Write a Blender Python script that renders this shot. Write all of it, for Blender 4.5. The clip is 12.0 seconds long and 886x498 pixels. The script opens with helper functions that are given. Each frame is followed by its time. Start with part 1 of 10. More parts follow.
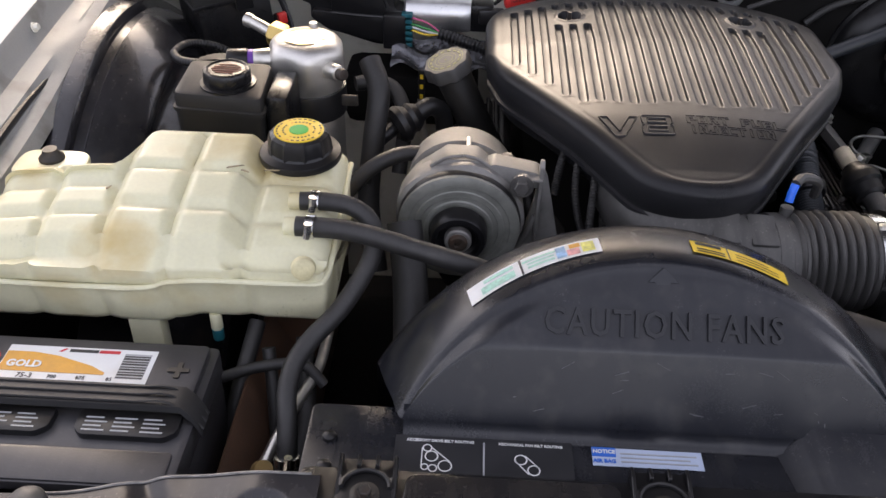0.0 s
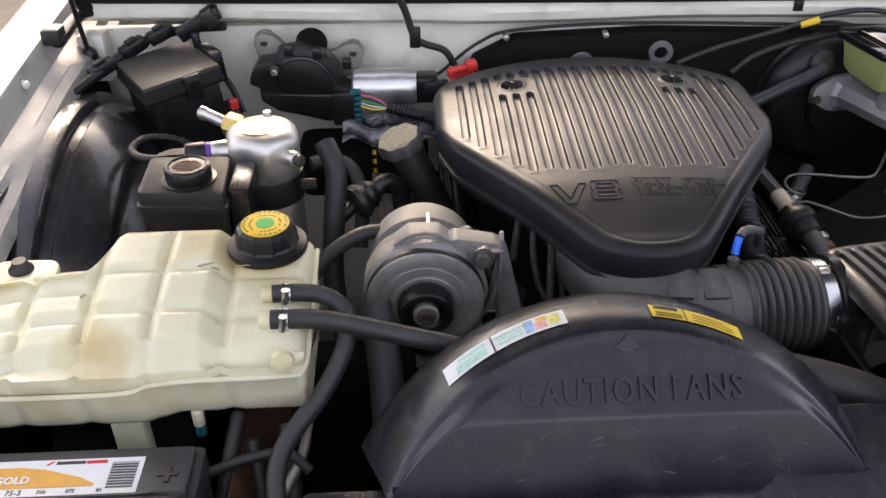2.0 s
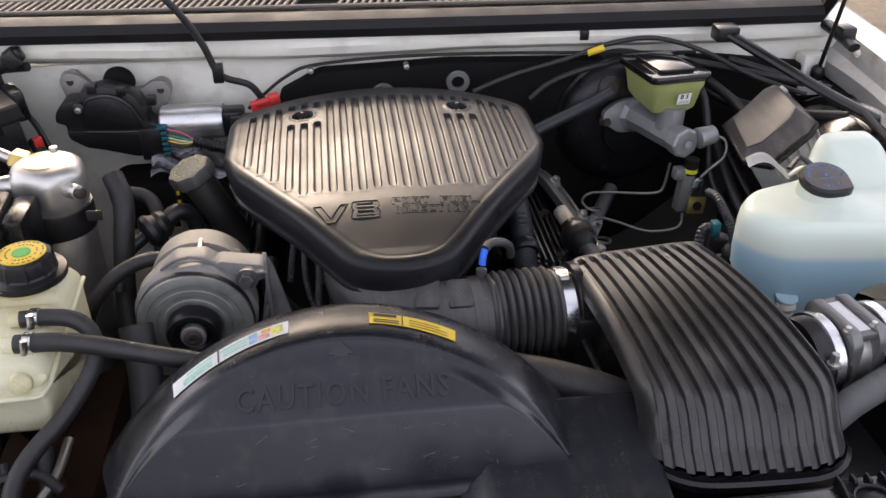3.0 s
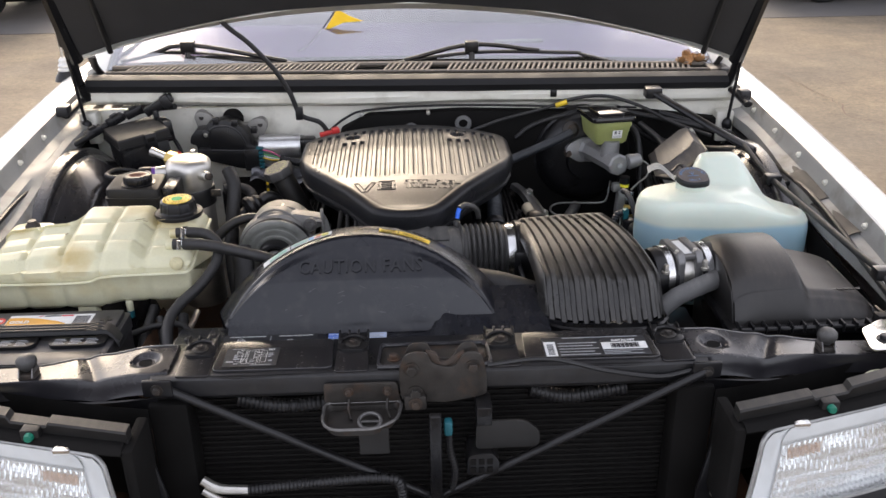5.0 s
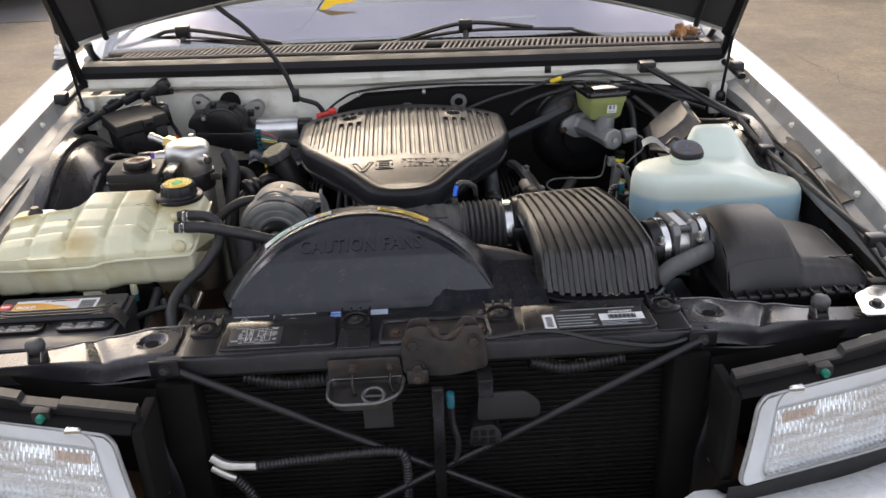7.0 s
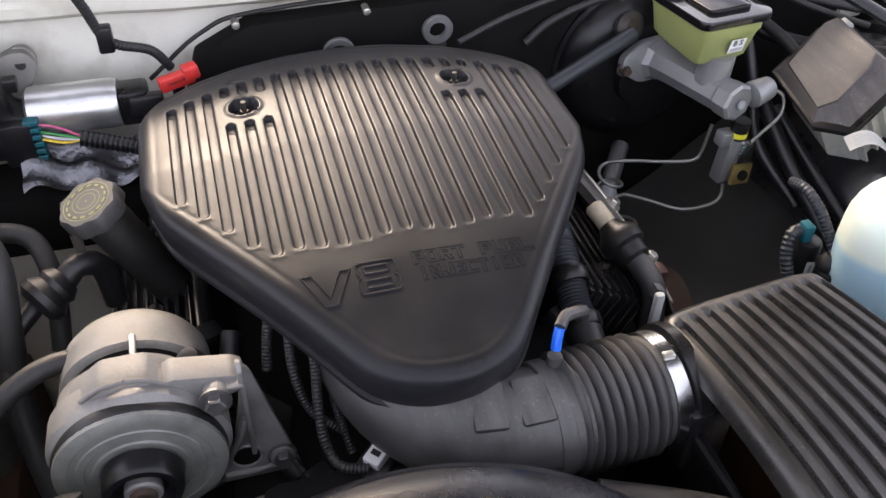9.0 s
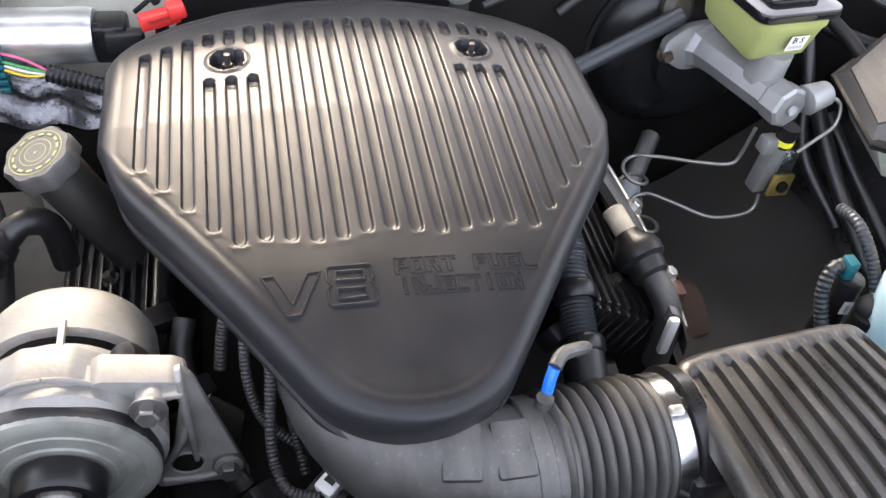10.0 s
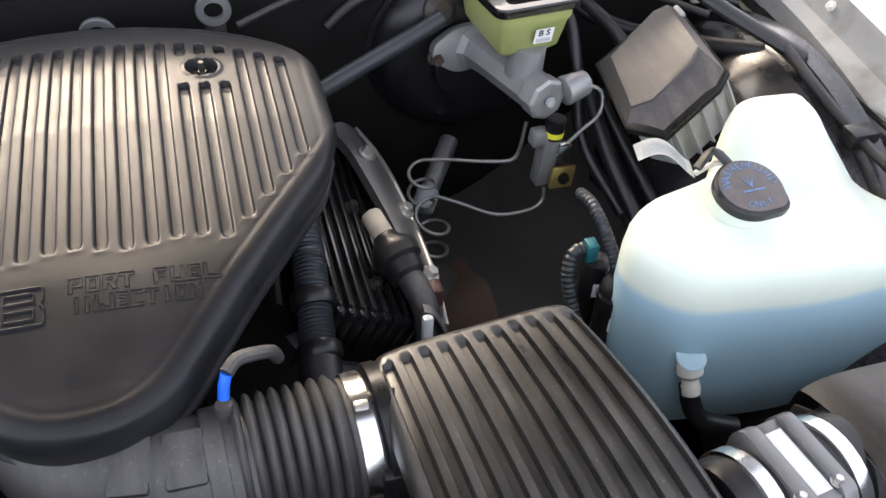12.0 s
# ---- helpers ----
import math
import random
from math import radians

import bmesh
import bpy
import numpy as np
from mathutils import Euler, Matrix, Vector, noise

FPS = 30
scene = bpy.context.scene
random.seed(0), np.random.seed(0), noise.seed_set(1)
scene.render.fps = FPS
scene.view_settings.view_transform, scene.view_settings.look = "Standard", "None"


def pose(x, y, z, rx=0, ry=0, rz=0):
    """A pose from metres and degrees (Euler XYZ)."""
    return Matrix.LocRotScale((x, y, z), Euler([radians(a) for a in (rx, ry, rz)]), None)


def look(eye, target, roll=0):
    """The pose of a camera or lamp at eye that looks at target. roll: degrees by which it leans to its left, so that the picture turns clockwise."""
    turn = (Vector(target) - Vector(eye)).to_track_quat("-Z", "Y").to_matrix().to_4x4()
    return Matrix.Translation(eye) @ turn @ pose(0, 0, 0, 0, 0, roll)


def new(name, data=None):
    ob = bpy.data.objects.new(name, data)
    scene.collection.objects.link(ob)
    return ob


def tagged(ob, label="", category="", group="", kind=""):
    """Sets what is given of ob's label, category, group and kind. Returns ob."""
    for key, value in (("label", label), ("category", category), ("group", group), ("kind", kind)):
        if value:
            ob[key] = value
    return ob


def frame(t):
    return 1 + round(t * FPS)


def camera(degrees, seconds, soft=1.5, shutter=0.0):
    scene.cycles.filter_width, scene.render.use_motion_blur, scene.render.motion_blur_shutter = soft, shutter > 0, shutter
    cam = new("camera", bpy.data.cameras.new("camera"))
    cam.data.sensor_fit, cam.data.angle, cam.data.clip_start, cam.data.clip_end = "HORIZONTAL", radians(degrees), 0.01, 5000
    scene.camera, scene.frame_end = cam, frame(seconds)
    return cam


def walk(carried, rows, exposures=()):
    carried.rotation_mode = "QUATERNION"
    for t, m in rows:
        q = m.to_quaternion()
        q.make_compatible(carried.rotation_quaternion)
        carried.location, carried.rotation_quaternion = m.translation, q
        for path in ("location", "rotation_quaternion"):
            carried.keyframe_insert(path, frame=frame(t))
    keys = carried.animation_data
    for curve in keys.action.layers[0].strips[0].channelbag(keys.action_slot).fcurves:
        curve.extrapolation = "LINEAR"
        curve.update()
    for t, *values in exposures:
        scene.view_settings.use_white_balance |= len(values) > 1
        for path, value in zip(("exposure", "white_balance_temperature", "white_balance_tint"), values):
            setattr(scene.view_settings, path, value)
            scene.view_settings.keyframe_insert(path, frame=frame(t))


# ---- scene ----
cam = camera(53.8, 12.0)
PATH = [
    (0, (-0.296, -0.001, 1.43), (-0.335, 1.604, 0.238), 2.0),
    (0.5, (-0.31, -0.034, 1.462), (-0.316, 1.493, 0.17), 1.6),
    (1, (-0.319, -0.015, 1.477), (-0.355, 1.481, 0.15), -0.1),
    (1.5, (-0.33, 0.0, 1.482), (-0.338, 1.587, 0.264), -0.6),
    (2, (-0.314, -0.006, 1.488), (-0.242, 1.649, 0.367), -0.5),
    (2.5, (-0.251, -0.043, 1.49), (-0.082, 1.636, 0.416), -0.0),
    (3, (-0.098, -0.082, 1.493), (0.111, 1.61, 0.447), -0.3),
    (3.2, (-0.036, -0.118, 1.491), (0.163, 1.583, 0.457), -0.4),
    (4.8, (-0.058, -0.703, 1.559), (0.01, 1.116, 0.73), -1.0),
    (5, (-0.021, -0.758, 1.56), (0.041, 1.063, 0.735), -0.9),
    (5.5, (0.027, -0.868, 1.565), (0.059, 0.943, 0.717), -1.9),
    (6, (0.031, -0.879, 1.568), (0.039, 0.931, 0.718), -2.8),
    (6.5, (0.021, -0.858, 1.565), (0.041, 0.948, 0.706), -2.6),
    (7, (-0.021, -0.78, 1.564), (0.041, 1.021, 0.698), -2.2),
    (7.2, (-0.07, -0.708, 1.565), (0.026, 1.089, 0.692), -2.1),
    (8.8, (-0.156, 0.256, 1.477), (0.306, 1.785, 0.274), 2.5),
    (9, (-0.191, 0.349, 1.473), (0.263, 1.792, 0.164), 1.8),
    (9.5, (-0.199, 0.463, 1.446), (0.316, 1.747, 0.001), 7.3),
    (10, (-0.14, 0.46, 1.442), (0.266, 1.818, 0.032), 7.4),
    (10.5, (-0.059, 0.437, 1.443), (0.163, 1.866, 0.061), 4.5),
    (11, (0.02, 0.415, 1.449), (0.288, 1.862, 0.095), 4.1),
    (11.5, (0.06, 0.405, 1.45), (0.416, 1.851, 0.114), 3.0),
    (12, (0.087, 0.39, 1.444), (0.544, 1.781, 0.082), 3.3),
]
walk(cam, [(t, look(eye, target, roll)) for t, eye, target, roll in PATH], [(0, 0.30, 6800, 18), (0.5, 0.72, 6450, 17), (1.5, 0.56, 6650, 18), (2.0, 0.39, 6750, 18), (3.2, 0.32, 6800, 18), (4.8, 0.30, 6900, 15), (6.0, 0.24, 6850, 14), (7.2, 0.11, 6800, 14), (8.8, 0.67, 6750, 18), (9.0, 0.85, 6750, 18), (9.5, 1.80, 6650, 16), (10.5, 1.64, 6600, 13), (11.0, 1.64, 6650, 13), (11.5, 1.28, 6700, 14), (12, 1.00, 6700, 14)])

# ---- world, sun, exposure ----
world = bpy.data.worlds.new("sky")
scene.world = world
world.use_nodes = True
wn = world.node_tree
wn.nodes.clear()
SUN_EL, SUN_AZ = radians(31), radians(-9)
sky = wn.nodes.new("ShaderNodeTexSky")
sky.sky_type = "NISHITA"
sky.sun_disc = False
sky.sun_elevation, sky.sun_rotation = SUN_EL, SUN_AZ
sky.dust_density, sky.air_density = 6.0, 1.0
# thin broken cloud: the sky's colour paled, with soft brighter banks
pale = wn.nodes.new("ShaderNodeHueSaturation")
pale.inputs["Saturation"].default_value = 0.42
wn.links.new(sky.outputs[0], pale.inputs["Color"])
wco = wn.nodes.new("ShaderNodeTexCoord")
cloud = wn.nodes.new("ShaderNodeTexNoise")
cloud.inputs["Scale"].default_value, cloud.inputs["Detail"].default_value = 2.6, 7
wn.links.new(wco.outputs["Generated"], cloud.inputs["Vector"])
crange = wn.nodes.new("ShaderNodeMapRange")
crange.inputs[1].default_value, crange.inputs[2].default_value = 0.35, 0.68
crange.inputs[3].default_value, crange.inputs[4].default_value = 0.40, 3.1
wn.links.new(cloud.outputs[0], crange.inputs[0])
cmul = wn.nodes.new("ShaderNodeVectorMath")
cmul.operation = "SCALE"
wn.links.new(pale.outputs[0], cmul.inputs[0])
wn.links.new(crange.outputs[0], cmul.inputs["Scale"])
veil = wn.nodes.new("ShaderNodeMix")
veil.data_type = "RGBA"
veil.inputs[0].default_value = 0.30
wn.links.new(cmul.outputs[0], veil.inputs[6])
veil.inputs[7].default_value = (9.0, 9.8, 11.9, 1)
hsep = wn.nodes.new("ShaderNodeSeparateXYZ")
wn.links.new(wco.outputs["Generated"], hsep.inputs[0])
hazy = wn.nodes.new("ShaderNodeMapRange")
hazy.inputs[1].default_value, hazy.inputs[2].default_value = 0.10, 0.65
hazy.inputs[3].default_value, hazy.inputs[4].default_value = 1.6, 1.2
wn.links.new(hsep.outputs[2], hazy.inputs[0])
hmul = wn.nodes.new("ShaderNodeVectorMath")
hmul.operation = "SCALE"
wn.links.new(veil.outputs[2], hmul.inputs[0])
wn.links.new(hazy.outputs[0], hmul.inputs["Scale"])
# the veil of cloud glows wide round the sun
SUN_DIR = (math.sin(SUN_AZ) * math.cos(SUN_EL), math.cos(SUN_AZ) * math.cos(SUN_EL), math.sin(SUN_EL))
near_sun = wn.nodes.new("ShaderNodeVectorMath")
near_sun.operation = "DOT_PRODUCT"
wn.links.new(wco.outputs["Generated"], near_sun.inputs[0])
near_sun.inputs[1].default_value = SUN_DIR
glow = wn.nodes.new("ShaderNodeMapRange")
glow.interpolation_type = "SMOOTHSTEP"
glow.inputs[1].default_value, glow.inputs[2].default_value = 0.25, 0.98
glow.inputs[3].default_value, glow.inputs[4].default_value = 1.25, 1.6
wn.links.new(near_sun.outputs["Value"], glow.inputs[0])
gmul = wn.nodes.new("ShaderNodeVectorMath")
gmul.operation = "SCALE"
wn.links.new(hmul.outputs[0], gmul.inputs[0])
wn.links.new(glow.outputs[0], gmul.inputs["Scale"])
# and turns golden close to it
warm = wn.nodes.new("ShaderNodeMapRange")
warm.interpolation_type = "SMOOTHSTEP"
warm.inputs[1].default_value, warm.inputs[2].default_value = 0.80, 0.99
wn.links.new(near_sun.outputs["Value"], warm.inputs[0])
gold = wn.nodes.new("ShaderNodeMix")
gold.data_type, gold.blend_type = "RGBA", "MULTIPLY"
wn.links.new(warm.outputs[0], gold.inputs[0])
wn.links.new(gmul.outputs[0], gold.inputs[6])
gold.inputs[7].default_value = (1.0, 0.92, 0.78, 1)
bg = wn.nodes.new("ShaderNodeBackground")
bg.inputs[1].default_value = 0.12
wout = wn.nodes.new("ShaderNodeOutputWorld")
wn.links.new(gold.outputs[2], bg.inputs[0])
wn.links.new(bg.outputs[0], wout.inputs[0])
sun = new("sun", bpy.data.lights.new("sun", "SUN"))
sun.data.energy, sun.data.angle, sun.data.color = 0.55, radians(14), (1.0, 0.88, 0.71)
sun.matrix_world = look(SUN_DIR, (0, 0, 0))


# ---- mesh tools ----
def V(*a):
    return Vector(a)


def thing(name, loc, label, category, group="", kind=""):
    e = new(name)
    e.location = loc
    e.empty_display_size = 0.05
    return tagged(e, label, category, group, kind)


def part(name, bm, material, parent, label="", smooth=0.6):
    me = bpy.data.meshes.new(name)
    bmesh.ops.recalc_face_normals(bm, faces=bm.faces)
    if smooth:
        for fc in bm.faces:
            fc.smooth = True
        for ed in bm.edges:
            if len(ed.link_faces) == 2 and ed.calc_face_angle(0) > smooth:
                ed.smooth = False
    bm.to_mesh(me)
    bm.free()
    me.materials.append(material)
    ob = new(name, me)
    ob.parent = parent
    if parent is not None and parent.type == "EMPTY":
        ob.location = -parent.location
    if label:
        ob["label"] = label
    return ob


def solo(name, bm, material, label, category, kind="", group="", smooth=0.6):
    return tagged(part(name, bm, material, None, smooth=smooth), label, category, group, kind)


def bev(bm, edges, w, seg=2):
    if w > 0:
        bmesh.ops.bevel(bm, geom=list(edges), offset=w, segments=seg, profile=0.5, affect="EDGES", clamp_overlap=True)


def box(x0, x1, y0, y1, z0, z1, w=0.002, seg=2, m=None, bm=None):
    b = bmesh.new()
    bmesh.ops.create_cube(b, size=1)
    for v in b.verts:
        v.co = V(x0 + (v.co.x + 0.5) * (x1 - x0), y0 + (v.co.y + 0.5) * (y1 - y0), z0 + (v.co.z + 0.5) * (z1 - z0))
    bev(b, b.edges, w, seg)
    return into(b, m, bm)


def into(b, m, bm):
    if m is not None:
        bmesh.ops.transform(b, matrix=m, verts=b.verts)
    if bm is None:
        return b
    me = bpy.data.meshes.new("tmp")
    b.to_mesh(me)
    b.free()
    bm.from_mesh(me)
    bpy.data.meshes.remove(me)
    return bm


def basis(d, up=(0, 0, 1)):
    d = Vector(d).normalized()
    u = Vector(up)
    if abs(d.dot(u)) > 0.98:
        u = V(0, 1, 0)
    s = d.cross(u).normalized()
    return s, d.cross(s).normalized(), d


def lathe(profile, origin, axis, seg=32, bm=None, sq=None, a0=0.0, a1=2 * math.pi):
    """profile: (radius, along) pairs from one end to the other; closed by caps where the radius is not 0."""
    b = bmesh.new() if bm is None else bm
    s, u, d = basis(axis)
    full = a1 - a0 > 6.28
    n = seg if full else seg + 1
    rings = []
    for r, h in profile:
        ring = []
        for k in range(n):
            a = a0 + (a1 - a0) * k / seg
            rr = r * (sq(a) if sq else 1)
            ring.append(b.verts.new(Vector(origin) + d * h + s * (rr * math.cos(a)) + u * (rr * math.sin(a))))
        rings.append(ring)
    for p, q in zip(rings, rings[1:]):
        for k in range(n if full else n - 1):
            j = (k + 1) % n
            b.faces.new((p[k], p[j], q[j], q[k]))
    if full:
        b.faces.new(rings[0][::-1])
        b.faces.new(rings[-1])
    return b


def cyl(p0, p1, r, r1=None, seg=20, edge=0.0, bm=None):
    p0, p1 = Vector(p0), Vector(p1)
    h = (p1 - p0).length
    r1 = r if r1 is None else r1
    e = min(edge, h / 3, r * 0.7, r1 * 0.7)
    prof = [(r, 0), (r1, h)] if e <= 0 else [(r - e, 0), (r - e * 0.3, e * 0.3), (r, e), (r1, h - e), (r1 - e * 0.3, h - e * 0.3), (r1 - e, h)]
    return lathe(prof, p0, p1 - p0, seg, bm)


def smoothline(pts, step=0.008):
    """A Catmull-Rom line through the points, evenly sampled."""
    P = [Vector(p) for p in pts]
    P = [P[0] * 2 - P[1]] + P + [P[-1] * 2 - P[-2]]
    out = []
    for i in range(1, len(P) - 2):
        n = max(3, int((P[i + 1] - P[i]).length / step))
        for k in range(n):
            t = k / n
            a, b, c, d = P[i - 1], P[i], P[i + 1], P[i + 2]
            out.append(0.5 * (2 * b + (c - a) * t + (2 * a - 5 * b + 4 * c - d) * t * t + (3 * b - a - 3 * c + d) * t ** 3))
    out.append(P[-2].copy())
    return out


def tube(pts, r, seg=12, step=0.008, rings=0.0, depth=0.0, flat=1.0, bm=None):
    """A hose or wire through the points. rings: pitch of its corrugations."""
    b = bmesh.new() if bm is None else bm
    line = smoothline(pts, min(step, rings / 4) if rings else step)
    s0 = None
    prev, far = None, 0.0
    for i, p in enumerate(line):
        d = (line[min(i + 1, len(line) - 1)] - line[max(i - 1, 0)]).normalized()
        if s0 is None:
            s0, _, _ = basis(d)
        s = (s0 - d * s0.dot(d)).normalized()
        u = d.cross(s)
        s0 = s
        if i:
            far += (p - line[i - 1]).length
        rr = r - (depth * (0.5 - 0.5 * math.cos(2 * math.pi * far / rings)) if rings else 0)
        ring = [b.verts.new(p + s * (rr * math.cos(a)) + u * (rr * flat * math.sin(a))) for a in (2 * math.pi * k / seg for k in range(seg))]
        if prev:
            for k in range(seg):
                j = (k + 1) % seg
                b.faces.new((prev[k], prev[j], ring[j], ring[k]))
        else:
            b.faces.new(ring[::-1])
        prev = ring
    b.faces.new(prev)
    return b


def loft(rings, closed=True, caps=True, bm=None):
    b = bmesh.new() if bm is None else bm
    R = [[b.verts.new(Vector(p)) for p in ring] for ring in rings]
    n = len(R[0])
    for p, q in zip(R, R[1:]):
        for k in range(n if closed else n - 1):
            j = (k + 1) % n
            b.faces.new((p[k], p[j], q[j], q[k]))
    if caps:
        b.faces.new(R[0][::-1])
        b.faces.new(R[-1])
    return b


def prism(pts, lo, hi, axis="z", w=0.0, seg=2, m=None, bm=None):
    """An outline of (a, b) pairs, given along the two other axes in order, drawn out from lo to hi."""
    b = bmesh.new()
    put = {"z": lambda p, h: (p[0], p[1], h), "y": lambda p, h: (p[0], h, p[1]), "x": lambda p, h: (h, p[0], p[1])}[axis]
    A = [b.verts.new(put(p, lo)) for p in pts]
    B = [b.verts.new(put(p, hi)) for p in pts]
    b.faces.new(A)
    b.faces.new(B[::-1])
    for k in range(len(pts)):
        j = (k + 1) % len(pts)
        b.faces.new((A[k], B[k], B[j], A[j]))
    bmesh.ops.recalc_face_normals(b, faces=b.faces)
    bev(b, b.edges, w, seg)
    return into(b, m, bm)


def rounded(pts, r, n=5):
    """An outline with its corners rounded."""
    out = []
    P = [Vector((p[0], p[1])) for p in pts]
    for i, p in enumerate(P):
        a, c = P[i - 1], P[(i + 1) % len(P)]
        ra = min(r, (a - p).length * 0.45)
        rc = min(r, (c - p).length * 0.45)
        u, v = p + (a - p).normalized() * ra, p + (c - p).normalized() * rc
        for k in range(n + 1):
            t = k / n
            q = u * (1 - t) ** 2 + p * 2 * t * (1 - t) + v * t * t
            out.append((q.x, q.y))
    return out


def sheet(fn, us, vs, bm=None):
    """A surface fn(u, v) over two lists of values."""
    b = bmesh.new() if bm is None else bm
    G = [[b.verts.new(Vector(fn(u, v))) for v in vs] for u in us]
    for i in range(len(us) - 1):
        for j in range(len(vs) - 1):
            b.faces.new((G[i][j], G[i + 1][j], G[i + 1][j + 1], G[i][j + 1]))
    return b


def thicken(bm, t):
    """Gives an open sheet a thickness."""
    bmesh.ops.recalc_face_normals(bm, faces=bm.faces)
    bmesh.ops.solidify(bm, geom=list(bm.faces), thickness=t)
    return bm


def span(a, b, n):
    return [a + (b - a) * k / n for k in range(n + 1)]


def step01(a, b, x):
    t = min(1.0, max(0.0, (x - a) / (b - a)))
    return t * t * (3 - 2 * t)


def words(name, text, size, m, material, parent, depth=0.0005, width=1.0, bold=0.0, gap=1.0):
    """Raised lettering in the built-in font, centred at the pose m."""
    c = bpy.data.curves.new(name, "FONT")
    c.body, c.size, c.extrude, c.align_x, c.align_y = text, size, depth, "CENTER", "CENTER"
    c.offset, c.resolution_u, c.space_character = bold, 2, gap
    tmp = bpy.data.objects.new("tmp", c)
    scene.collection.objects.link(tmp)
    me = bpy.data.meshes.new_from_object(tmp.evaluated_get(bpy.context.evaluated_depsgraph_get()))
    bpy.data.objects.remove(tmp)
    bpy.data.curves.remove(c)
    me.transform(m @ Matrix.Diagonal((width, 1, 1, 1)))
    me.materials.clear()
    me.materials.append(material)
    ob = new(name, me)
    ob.parent = parent
    if parent is not None and parent.type == "EMPTY":
        ob.location = -parent.location
    return ob


def frame_of(origin, right, up):
    """A pose whose x runs along right and whose y runs along up."""
    r = Vector(right).normalized()
    n = r.cross(Vector(up)).normalized()
    u = n.cross(r)
    m = Matrix((r, u, n)).transposed().to_4x4()
    m.translation = origin
    return m


def hexbolt(p, axis, r, h, bm=None):
    b = lathe([(r * 1.5, 0), (r * 1.5, h * 0.25)], p, axis, 18, bm)
    s, u, d = basis(axis)
    return lathe([(r, 0), (r, h * 0.65), (r * 0.85, h * 0.8)], Vector(p) + d * h * 0.25, axis, 6, b)


